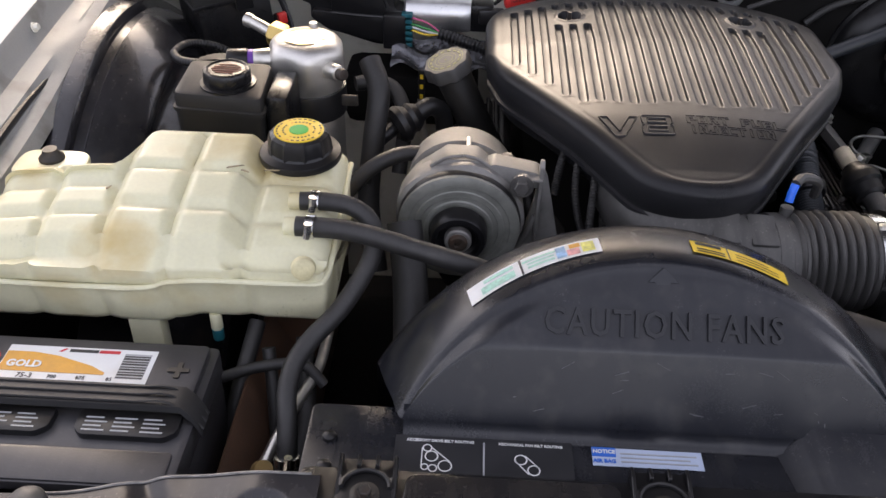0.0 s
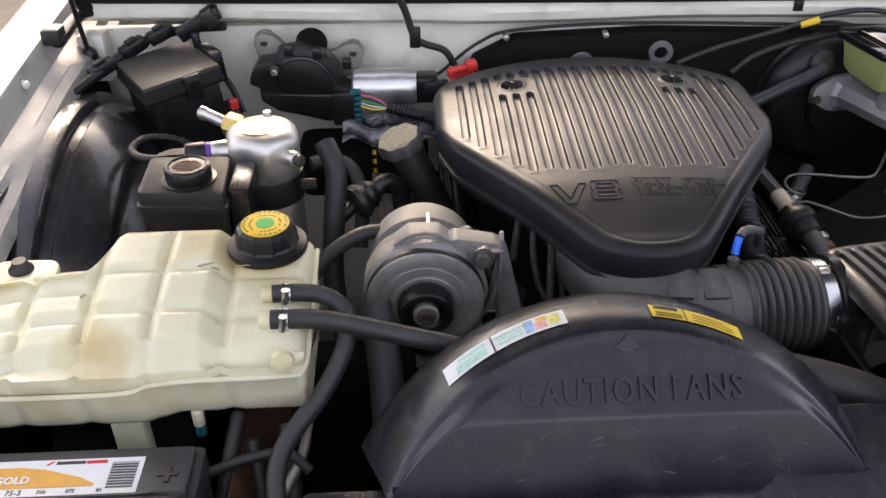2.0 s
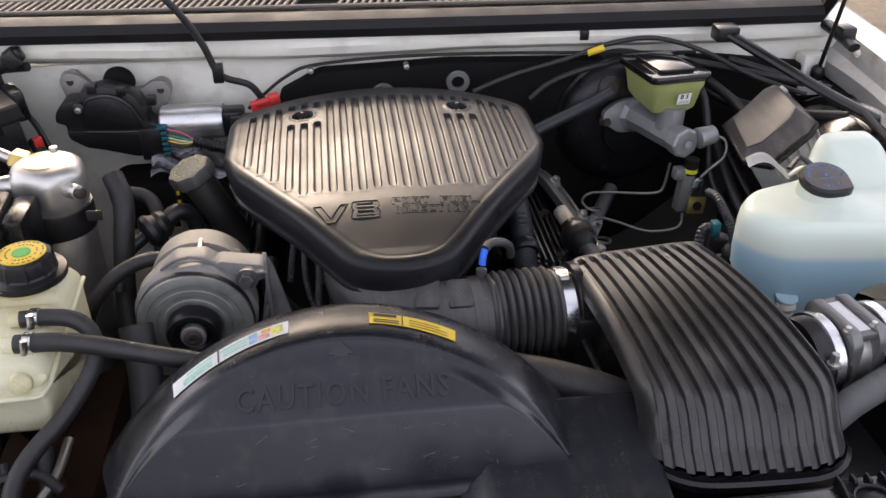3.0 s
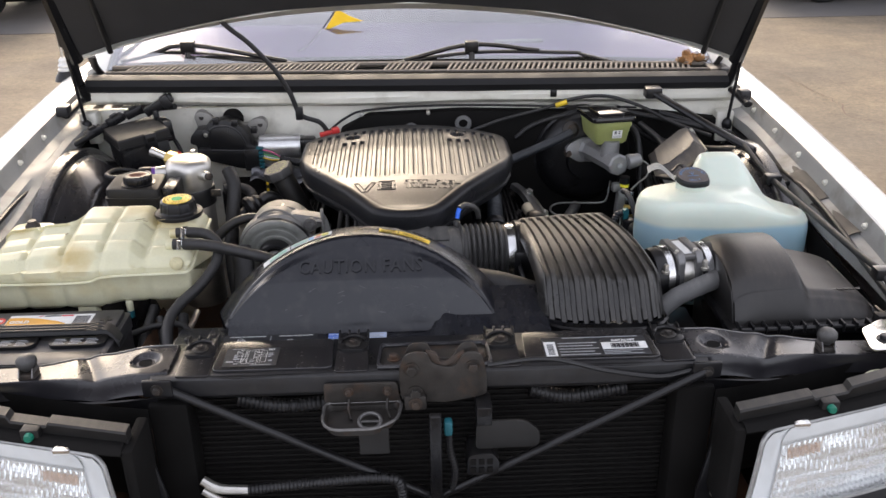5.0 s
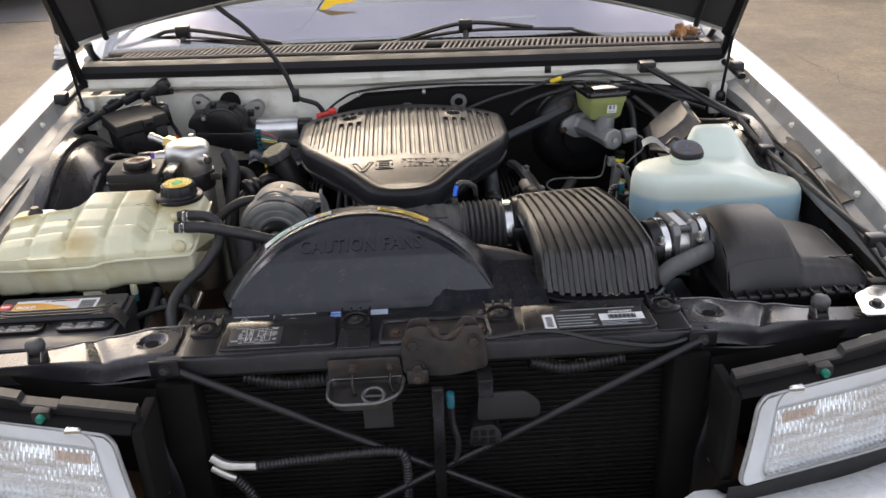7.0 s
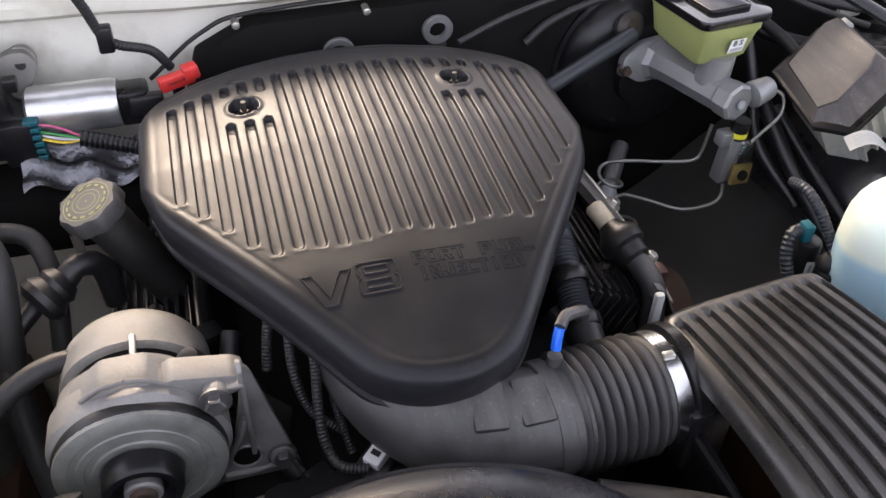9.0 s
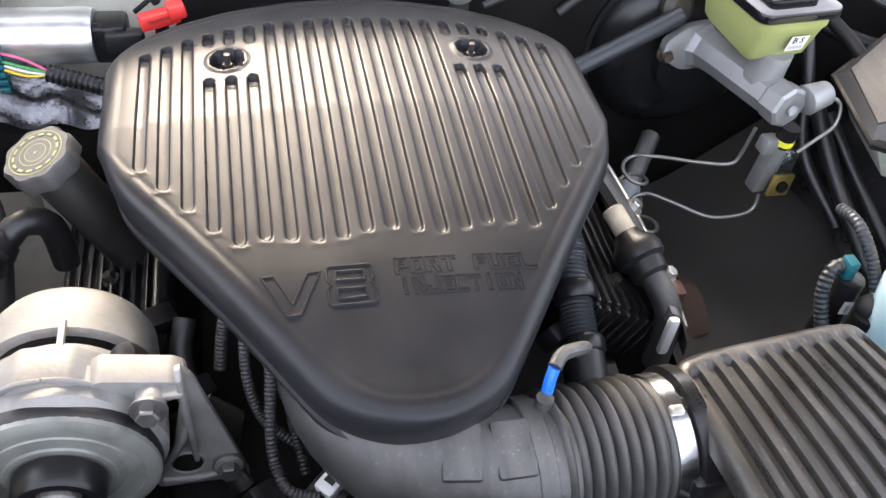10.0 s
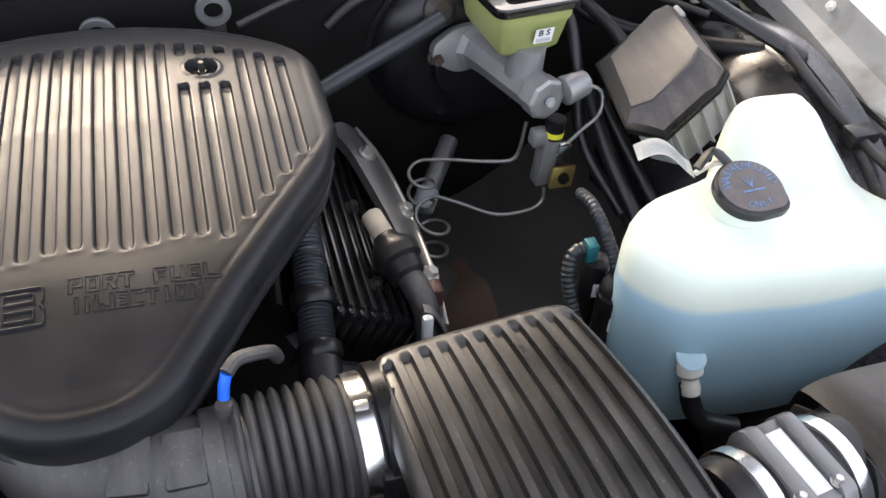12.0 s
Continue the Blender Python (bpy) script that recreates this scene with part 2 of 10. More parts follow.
# ---- materials ----
def mat(name, base, rough=0.5, metal=0.0, vary=0.15, scale=40.0, bump=0.02, grain=400.0, spec=0.5, dust=0.0, dustcol=(0.35, 0.29, 0.22), coat=0.0, sss=0.0, transp=0.0, stain=None, stainscale=12.0, stainamt=0.5):
    """A surface with broad blotches, fine grain, an uneven gloss and, on what faces up, a film of dust."""
    M = bpy.data.materials.new(name)
    M.use_nodes = True
    nt = M.node_tree
    P = nt.nodes["Principled BSDF"]
    N, L = nt.nodes.new, nt.links.new
    co = N("ShaderNodeTexCoord")
    big, fine = N("ShaderNodeTexNoise"), N("ShaderNodeTexNoise")
    big.inputs["Scale"].default_value, big.inputs["Detail"].default_value = scale, 6
    fine.inputs["Scale"].default_value, fine.inputs["Detail"].default_value = grain, 3
    for n in (big, fine):
        L(co.outputs["Object"], n.inputs["Vector"])
    add = N("ShaderNodeMath")
    add.operation = "MULTIPLY_ADD"
    L(fine.outputs[0], add.inputs[0])
    add.inputs[1].default_value = 0.35
    L(big.outputs[0], add.inputs[2])
    ramp = N("ShaderNodeMapRange")
    L(add.outputs[0], ramp.inputs[0])
    ramp.inputs[1].default_value, ramp.inputs[2].default_value = 0.4, 0.95
    mix = N("ShaderNodeMix")
    mix.data_type = "RGBA"
    L(ramp.outputs[0], mix.inputs[0])
    mix.inputs[6].default_value = (*[c * (1 - vary) for c in base], 1)
    mix.inputs[7].default_value = (*[min(1, c * (1 + vary)) for c in base], 1)
    col = mix.outputs[2]
    if stain:
        sn = N("ShaderNodeTexNoise")
        sn.inputs["Scale"].default_value, sn.inputs["Detail"].default_value = stainscale, 8
        L(co.outputs["Object"], sn.inputs["Vector"])
        sr = N("ShaderNodeMapRange")
        sr.inputs[1].default_value, sr.inputs[2].default_value, sr.inputs[4].default_value = 0.52, 0.72, stainamt
        L(sn.outputs[0], sr.inputs[0])
        sm = N("ShaderNodeMix")
        sm.data_type = "RGBA"
        L(sr.outputs[0], sm.inputs[0])
        L(col, sm.inputs[6])
        sm.inputs[7].default_value = (*stain, 1)
        col = sm.outputs[2]
    ro = N("ShaderNodeMapRange")
    L(add.outputs[0], ro.inputs[0])
    ro.inputs[1].default_value, ro.inputs[2].default_value = 0.4, 0.95
    ro.inputs[3].default_value, ro.inputs[4].default_value = max(0.02, rough * 0.78), min(1, rough * 1.28)
    rcol = ro.outputs[0]
    if dust > 0:
        geo = N("ShaderNodeNewGeometry")
        sep = N("ShaderNodeSeparateXYZ")
        L(geo.outputs["Normal"], sep.inputs[0])
        up = N("ShaderNodeMapRange")
        L(sep.outputs[2], up.inputs[0])
        up.inputs[1].default_value, up.inputs[2].default_value = 0.3, 1.0
        dn = N("ShaderNodeTexNoise")
        dn.inputs["Scale"].default_value, dn.inputs["Detail"].default_value = 18, 9
        L(co.outputs["Object"], dn.inputs["Vector"])
        dm = N("ShaderNodeMath")
        dm.operation = "MULTIPLY"
        L(up.outputs[0], dm.inputs[0])
        L(dn.outputs[0], dm.inputs[1])
        # loose specks and rubbed streaks in the film
        sp = N("ShaderNodeTexNoise")
        sp.inputs["Scale"].default_value, sp.inputs["Detail"].default_value = 260, 2
        L(co.outputs["Object"], sp.inputs["Vector"])
        sr2 = N("ShaderNodeMapRange")
        sr2.inputs[1].default_value, sr2.inputs[2].default_value = 0.60, 0.74
        sr2.inputs[3].default_value, sr2.inputs[4].default_value = 0.85, 1.9
        L(sp.outputs[0], sr2.inputs[0])
        mp = N("ShaderNodeMapping")
        mp.inputs["Scale"].default_value = (90, 9, 40)
        mp.inputs["Rotation"].default_value = (0, 0, 0.3)
        L(co.outputs["Object"], mp.inputs["Vector"])
        sk = N("ShaderNodeTexNoise")
        sk.inputs["Scale"].default_value, sk.inputs["Detail"].default_value = 1.0, 5
        L(mp.outputs[0], sk.inputs["Vector"])
        sk2 = N("ShaderNodeMapRange")
        sk2.inputs[1].default_value, sk2.inputs[2].default_value = 0.35, 0.7
        sk2.inputs[3].default_value, sk2.inputs[4].default_value = 0.5, 1.5
        L(sk.outputs[0], sk2.inputs[0])
        spk = N("ShaderNodeMath")
        spk.operation = "MULTIPLY"
        L(sr2.outputs[0], spk.inputs[0])
        L(sk2.outputs[0], spk.inputs[1])
        dm2 = N("ShaderNodeMath")
        dm2.operation = "MULTIPLY"
        L(dm.outputs[0], dm2.inputs[0])
        L(spk.outputs[0], dm2.inputs[1])
        ds = N("ShaderNodeMath")
        ds.operation = "MULTIPLY"
        ds.use_clamp = True
        L(dm2.outputs[0], ds.inputs[0])
        ds.inputs[1].default_value = dust * 1.6
        dx = N("ShaderNodeMix")
        dx.data_type = "RGBA"
        L(ds.outputs[0], dx.inputs[0])
        L(col, dx.inputs[6])
        dx.inputs[7].default_value = (*dustcol, 1)
        col = dx.outputs[2]
        rm = N("ShaderNodeMix")
        L(ds.outputs[0], rm.inputs[0])
        L(rcol, rm.inputs[2])
        rm.inputs[3].default_value = 0.9
        rcol = rm.outputs[0]
    L(col, P.inputs["Base Color"])
    L(rcol, P.inputs["Roughness"])
    P.inputs["Metallic"].default_value = metal
    P.inputs["Specular IOR Level"].default_value = spec
    P.inputs["Coat Weight"].default_value = coat
    P.inputs["Coat Roughness"].default_value = 0.08
    if sss:
        P.inputs["Subsurface Weight"].default_value = sss
        P.inputs["Subsurface Radius"].default_value = (0.02, 0.018, 0.012)
        P.inputs["Subsurface Scale"].default_value = 1.0
    if transp:
        P.inputs["Transmission Weight"].default_value = transp
    if bump:
        bp = N("ShaderNodeBump")
        bp.inputs["Strength"].default_value, bp.inputs["Distance"].default_value = bump * 10, 0.001
        L(add.outputs[0], bp.inputs["Height"])
        L(bp.outputs[0], P.inputs["Normal"])
    return M


BROWN = (0.30, 0.25, 0.19)
m_ground = mat("worn_asphalt", (0.118, 0.094, 0.064), 0.95, vary=0.30, scale=0.9, grain=60, bump=0.15, stain=(0.062, 0.052, 0.042), stainscale=0.55, stainamt=0.75)


def speckle(M, scale, lo, hi):
    """Loose stones and grit: a second, finer change of colour over the first."""
    nt = M.node_tree
    B = nt.nodes["Principled BSDF"]
    old = B.inputs["Base Color"].links[0].from_socket
    co, no, mr, mx = nt.nodes.new("ShaderNodeTexCoord"), nt.nodes.new("ShaderNodeTexNoise"), nt.nodes.new("ShaderNodeMapRange"), nt.nodes.new("ShaderNodeMix")
    no.inputs["Scale"].default_value, no.inputs["Detail"].default_value, no.inputs["Roughness"].default_value = scale, 5, 0.75
    nt.links.new(co.outputs["Object"], no.inputs["Vector"])
    nt.links.new(no.outputs[0], mr.inputs[0])
    mr.inputs[1].default_value, mr.inputs[2].default_value, mr.inputs[3].default_value, mr.inputs[4].default_value = 0.32, 0.68, lo, hi
    mx.data_type, mx.blend_type = "RGBA", "MULTIPLY"
    mx.inputs[0].default_value = 1.0
    nt.links.new(old, mx.inputs[6])
    nt.links.new(mr.outputs[0], mx.inputs[7])
    nt.links.new(mx.outputs[2], B.inputs["Base Color"])


speckle(m_ground, 30.0, 0.72, 1.30)
speckle(m_ground, 3.2, 0.72, 1.25)
m_white = mat("white_paint", (0.78, 0.79, 0.77), 0.25, vary=0.03, scale=3, grain=60, bump=0.0, coat=0.6)
m_whitein = mat("white_paint_inside", (0.78, 0.76, 0.67), 0.45, vary=0.08, scale=9, bump=0.01, stain=(0.30, 0.27, 0.21), stainscale=18, stainamt=0.45)
m_liner = mat("housing_gloss", (0.018, 0.018, 0.021), 0.22, vary=0.4, scale=10, bump=0.05, grain=50, coat=0.25, dust=0.07, dustcol=(0.20, 0.18, 0.16), stain=(0.055, 0.047, 0.04), stainscale=22, stainamt=0.7)
m_ledge = mat("dirty_inner_wing", (0.29, 0.29, 0.275), 0.5, vary=0.18, scale=9, bump=0.015, stain=(0.13, 0.12, 0.10), stainscale=16, stainamt=0.85)
m_black = mat("black_plastic", (0.0085, 0.0085, 0.0095), 0.30, spec=0.4, vary=0.3, scale=14, bump=0.015, grain=900, dust=0.025, dustcol=BROWN)
m_blackg = mat("black_gloss_paint", (0.010, 0.010, 0.012), 0.20, vary=0.3, scale=10, bump=0.02, grain=50, dust=0.05, dustcol=BROWN, coat=0.2, stain=(0.04, 0.036, 0.03), stainscale=14, stainamt=0.4)
m_blackm = mat("black_dusty_plastic", (0.013, 0.0125, 0.012), 0.5, spec=0.4, vary=0.3, scale=20, bump=0.03, grain=500, dust=0.08, dustcol=BROWN)
# near-black that serves both as grime and as painted shade in deep gaps
m_dark = mat("grime_and_shade", (0.008, 0.0075, 0.007), 0.85, spec=0.12, vary=0.5, scale=12, bump=0.05, grain=200)
m_hose = mat("weathered_hose_rubber", (0.018, 0.0175, 0.0175), 0.52, vary=0.3, scale=25, bump=0.03, grain=350, dust=0.10, dustcol=(0.20, 0.185, 0.17), stain=(0.035, 0.032, 0.03), stainscale=30, stainamt=0.5)
m_panel = mat("weathered_black_paint", (0.018, 0.0175, 0.020), 0.24, spec=0.4, vary=0.3, scale=9, bump=0.03, grain=70, dust=0.06, dustcol=(0.22, 0.20, 0.19), coat=0.12, stain=(0.055, 0.050, 0.05), stainscale=9, stainamt=0.5)
m_battery = mat("battery_plastic", (0.034, 0.033, 0.036), 0.36, vary=0.25, scale=14, bump=0.02, grain=700, dust=0.07, dustcol=(0.20, 0.19, 0.18))
m_flap = mat("grey_splash_flap", (0.022, 0.0215, 0.021), 0.6, vary=0.25, scale=14, bump=0.03, grain=300, dust=0.10, stain=(0.04, 0.037, 0.033), stainscale=16, stainamt=0.6)
m_rubber = mat("black_rubber", (0.010, 0.010, 0.011), 0.40, vary=0.25, scale=30, bump=0.02, grain=300, dust=0.03, dustcol=BROWN)
m_rubberold = mat("dusty_rubber", (0.045, 0.044, 0.043), 0.45, vary=0.35, scale=30, bump=0.03, grain=300, dust=0.45, dustcol=(0.20, 0.19, 0.175))
m_alu = mat("cast_aluminium", (0.25, 0.245, 0.235), 0.55, metal=0.4, vary=0.25, scale=30, bump=0.06, grain=300, dust=0.30, dustcol=(0.34, 0.30, 0.25), stain=(0.12, 0.11, 0.10), stainscale=25, stainamt=0.5)
m_steel = mat("bright_steel", (0.70, 0.70, 0.69), 0.22, metal=1.0, vary=0.08, scale=30, bump=0.008, grain=200)
m_zinc = mat("zinc_steel", (0.62, 0.60, 0.55), 0.35, metal=0.9, vary=0.15, scale=40, bump=0.02, grain=300)
m_gold = mat("yellow_zinc", (0.55, 0.40, 0.14), 0.35, metal=0.8, vary=0.15, scale=40)
m_rust = mat("rusty_steel", (0.06, 0.045, 0.035), 0.65, metal=0.3, vary=0.4, scale=60, bump=0.06, grain=300, stain=(0.10, 0.045, 0.022), stainscale=60, stainamt=0.7)
m_rustblack = mat("latch_steel", (0.042, 0.038, 0.034), 0.5, metal=0.4, vary=0.4, scale=50, bump=0.05, stain=(0.085, 0.052, 0.034), stainscale=45, stainamt=0.6)
m_milk = mat("aged_milky_plastic", (0.66, 0.635, 0.44), 0.33, vary=0.10, scale=9, bump=0.012, grain=250, sss=0.12, stain=(0.46, 0.36, 0.15), stainscale=9, stainamt=0.85)


def blot(M, centre, radius, colour, amount):
    """One soft-edged ragged stain of its own on a material."""
    nt = M.node_tree
    B = nt.nodes["Principled BSDF"]
    old = B.inputs["Base Color"].links[0].from_socket
    N, L = nt.nodes.new, nt.links.new
    co, no, ds, ad, mr, mx = N("ShaderNodeTexCoord"), N("ShaderNodeTexNoise"), N("ShaderNodeVectorMath"), N("ShaderNodeMath"), N("ShaderNodeMapRange"), N("ShaderNodeMix")
    no.inputs["Scale"].default_value, no.inputs["Detail"].default_value = 1.6 / radius, 6
    ds.operation = "DISTANCE"
    L(co.outputs["Object"], ds.inputs[0])
    L(co.outputs["Object"], no.inputs["Vector"])
    ds.inputs[1].default_value = centre
    ad.operation = "MULTIPLY_ADD"
    L(no.outputs[0], ad.inputs[0])
    ad.inputs[1].default_value = radius * 1.2
    L(ds.outputs["Value"], ad.inputs[2])
    L(ad.outputs[0], mr.inputs[0])
    mr.inputs[1].default_value, mr.inputs[2].default_value = radius * 1.05, radius * 1.75
    mr.inputs[3].default_value, mr.inputs[4].default_value = amount, 0.0
    mx.data_type = "RGBA"
    L(mr.outputs[0], mx.inputs[0])
    L(old, mx.inputs[6])
    mx.inputs[7].default_value = (*colour, 1)
    L(mx.outputs[2], B.inputs["Base Color"])


for centre, radius, colour, amount in (((-0.640, 0.660, 0.925), 0.045, (0.50, 0.36, 0.13), 0.75), ((-0.548, 0.625, 0.835), 0.020, (0.46, 0.38, 0.10), 0.8), ((-0.50, 0.72, 0.940), 0.030, (0.42, 0.38, 0.24), 0.6), ((-0.70, 0.66, 0.86), 0.03, (0.50, 0.42, 0.22), 0.5)):
    blot(m_milk, centre, radius, colour, amount)
m_red = mat("red_plastic", (0.62, 0.035, 0.03), 0.4, vary=0.08)
m_yellow = mat("yellow_print", (0.80, 0.55, 0.03), 0.4, vary=0.05)
m_green = mat("green_print", (0.05, 0.42, 0.06), 0.45, vary=0.05)
m_teal = mat("teal_plastic", (0.006, 0.10, 0.125), 0.45)
m_blue = mat("blue_plastic", (0.01, 0.14, 0.75), 0.4)
m_purple = mat("purple_plastic", (0.13, 0.04, 0.30), 0.4)
m_paper = mat("white_label", (0.72, 0.73, 0.72), 0.5, vary=0.05, scale=60, stain=(0.55, 0.52, 0.45), stainscale=30, stainamt=0.4)
m_ink = mat("black_ink", (0.02, 0.02, 0.022), 0.5)
m_grey = mat("grey_print", (0.35, 0.36, 0.37), 0.5)
m_olive = mat("green_nylon", (0.30, 0.33, 0.12), 0.45, vary=0.08, sss=0.1)
m_brown = mat("brown_grime", (0.09, 0.045, 0.025), 0.8, vary=0.4, scale=25, bump=0.06)
m_foil = mat("heat_foil", (0.16, 0.16, 0.17), 0.3, metal=0.9, vary=0.3, scale=120, bump=0.15, grain=90)
m_blueprint = mat("blue_print", (0.02, 0.13, 0.55), 0.5)
m_red_print = mat("red_print", (0.55, 0.02, 0.03), 0.5)
m_orange = mat("orange_print", (0.65, 0.33, 0.05), 0.5)
m_faded = mat("faded_green_print", (0.35, 0.60, 0.50), 0.5, vary=0.3, scale=200)

# ---- ground ----
gb = bmesh.new()
bmesh.ops.create_grid(gb, x_segments=2, y_segments=2, size=400)
solo("ground", gb, m_ground, "pale worn parking-lot pavement with fine cracks", "ground", "structure", smooth=0)
# darker strip paints in the shadow that the far parked cars cast
solo("road", box(-300, 300, 8.1, 15, -0.05, 0.004, 0), mat("shadow_strip_ground", (0.07, 0.066, 0.064), 0.9, vary=0.2, scale=3, grain=200),
     "darker ground strip standing in for the shadow of far parked cars", "road", "structure", smooth=0)


def crack(pts, w):
    b = bmesh.new()
    line = smoothline([(x, y, 0.004) for x, y in pts], 0.06)
    rows = []
    for i, p in enumerate(line):
        d = (line[min(i + 1, len(line) - 1)] - line[max(0, i - 1)]).normalized()
        s = V(-d.y, d.x, 0) * w * random.uniform(0.3, 1.2)
        j = V(random.uniform(-1, 1), random.uniform(-1, 1), 0) * 0.02
        rows.append([p + j - s, p + j + s])
    return loft(rows, closed=False, caps=False, bm=b)


m_crack = mat("crack_dirt", (0.085, 0.055, 0.038), 0.95, vary=0.4, scale=20)
for pts, w in (([(2.70, 6.0), (2.776, 5.558), (2.793, 5.268), (2.826, 5.095), (2.822, 4.783), (2.757, 4.574), (2.898, 4.339), (3.25, 4.15)], 0.0045),
               ([(2.757, 4.60), (2.707, 4.712), (2.616, 4.766), (2.35, 4.72)], 0.0025), ([(3.72, 6.5), (3.68, 6.2), (3.74, 5.95), (3.66, 5.7)], 0.004)):
    solo("pavement_crack", crack(pts, w), m_crack, "dark crack filled with dirt in the pavement", "crack", "structure", "pavement cracks", smooth=0)

# ---- car body ----
car = thing("car", (0, 1.4, 0), "white saloon car with its bonnet raised over a black engine bay", "car")


def fender(side):
    """One front wing: the white crown, the inner drip ledge and the dark inner panel below it."""
    sx, dx, dz = side, (0.0 if side > 0 else -0.03), (0.0 if side > 0 else 0.028)

    def zin(y):
        return 0.883 + 0.11 * (1 - math.exp(-(y - 0.5) / 1.1)) / (1 - math.exp(-1.0 / 1.1)) + dz

    prof = [(0.842, 0.0), (0.850, 0.006), (0.87, 0.008), (0.90, 0.002), (0.925, -0.010), (0.945, -0.030), (0.962, -0.07), (0.972, -0.14), (0.975, -0.28), (0.955, -0.45), (0.94, -0.62)]

    def pull(y):
        return 0.12 * step01(0.75, 0.28, y) ** 1.5

    ys = span(0.30, 2.6, 46)
    b = sheet(lambda y, i: (sx * (prof[i][0] - pull(y) * (0.4 + 0.6 * (prof[i][0] - 0.84) / 0.13)) + dx, y, zin(min(y, 1.7)) + prof[i][1] - 0.03 * step01(0.5, 0.28, y)), ys, range(len(prof)))
    w = part("wing", thicken(b, 0.002), m_white, car, "glossy white painted front wing")
    led = [(0.842, 0.001), (0.838, -0.006), (0.834, -0.024), (0.828, -0.034), (0.806, -0.040), (0.800, -0.046), (0.786 if side < 0 else 0.799, -0.052), (0.778 if side < 0 else 0.797, -0.070)]
    b = sheet(lambda y, i: (sx * led[i][0] + dx, y, zin(y) + led[i][1] - (0.012 * math.sin(y * 9) if i >= 5 else 0)), span(0.42, 1.62, 60), range(len(led)))
    part("inner_ledge", thicken(b, -0.0015), m_ledge, car, "dusty pale inner wing ledge")
    for y in (0.50, 0.62, 0.74, 0.92, 1.06, 1.2, 1.34, 1.46):
        hb = hexbolt((sx * 0.835 + dx, y, zin(y) - 0.016), (-sx, 0, 0.3), 0.0045, 0.007)
        part("wing_bolt", hb, m_whitein if y > 0.6 else m_zinc, w)
    # apron hanging from the ledge down to the chassis, its near-black colour standing for shade
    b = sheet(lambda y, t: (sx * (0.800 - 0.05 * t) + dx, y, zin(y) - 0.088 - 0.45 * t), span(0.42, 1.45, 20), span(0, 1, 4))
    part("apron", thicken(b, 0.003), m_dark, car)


fender(1)
fender(-1)


def liner(side, name):
    """The glossy black wheel housing bulging into the bay, with its raised bands."""
    sx, dx, dz = side, (0.0 if side > 0 else -0.03), (0.0 if side > 0 else 0.02)

    def f(u, v):
        # u: along the car, v: from the ledge towards the engine; two flat raised bands with a deep groove between
        y = 0.80 + 0.66 * u
        arch = math.sin(math.pi * min(1, max(0, (u * 0.90 + 0.02)))) ** 0.62
        x = 0.805 - 0.23 * v
        z = 0.690 + 0.230 * arch - 0.26 * max(0.0, v - 0.10) ** 1.9
        band = step01(0.07, 0.10, v) * (1 - step01(0.205, 0.225, v)) + step01(0.275, 0.295, v) * (1 - step01(0.53, 0.56, v)) * step01(0.66, 0.60, u)
        z += 0.013 * band - 0.014 * (1 - step01(0.0, 0.07, v)) + 0.0025 * math.sin(u * 23 + v * 17) * step01(0.5, 0.9, u)
        return (sx * x + dx, y, z + dz)

    b = sheet(f, span(0, 1, 60), span(0, 1, 90))
    return part(name, thicken(b, 0.003), m_liner, car, "glossy black wheel housing")


liner(1, "wheel_housing")
liner(-1, "wheel_housing")
# grey splash flap in overlapping lengths between each housing and the wing ledge
for sx, dx, dz in ((1, 0, 0), (-1, -0.03, 0.0)):
    for k, (ya, yb) in enumerate(((0.74, 0.90), (0.885, 1.03), (1.015, 1.15), (1.135, 1.285))):
        fl = sheet(lambda y, t: (sx * (0.829 - 0.030 * t) + dx, y, 0.892 + 0.03 * step01(0.75, 1.1, y) + 0.004 * (k % 2) - 0.012 * t * t + dz - (0.006 * step01(yb - 0.02, yb, y))), span(ya, yb, 12), span(0, 1, 6))
        part("splash_flap", thicken(fl, 0.002), m_flap, car, "dusty grey rubber splash flap")
# seal strip along the top of each housing
for sx, dx, dz in ((1, 0, 0), (-1, -0.03, 0.02)):
    pts = [(sx * (0.803 - 0.003 * math.sin(k)) + dx, 0.50 + 0.09 * k, 0.835 + dz + 0.07 * math.sin(min(1, k / 6) * 1.57)) for k in range(11)]
    part("edge_seal", tube(pts, 0.006, 8), m_rubber, car)

# firewall, upper white beam and the black pad below it
FW = 1.405
part("firewall", box(-0.86, 0.84, FW + 0.012, FW + 0.03, 0.30, 0.985, 0.002), m_whitein, car, "dusty white bulkhead panel")


def beam(x, t):
    prof = [(0.024, 0.985), (0.004, 0.988), (-0.010, 0.998), (-0.014, 1.012), (-0.008, 1.030), (0.006, 1.038), (0.05, 1.040)]
    a, z = prof[t]
    dent = 0.006 * math.exp(-((x + 0.30) / 0.05) ** 2) + 0.005 * math.exp(-((x - 0.12) / 0.08) ** 2)
    return (x, FW + a + dent - 0.03 * (1 - (x / 0.8) ** 2) * 0.6, z + (-0.014 * x if abs(x) < 2 else 0) + 0.003 * math.sin(x * 7))


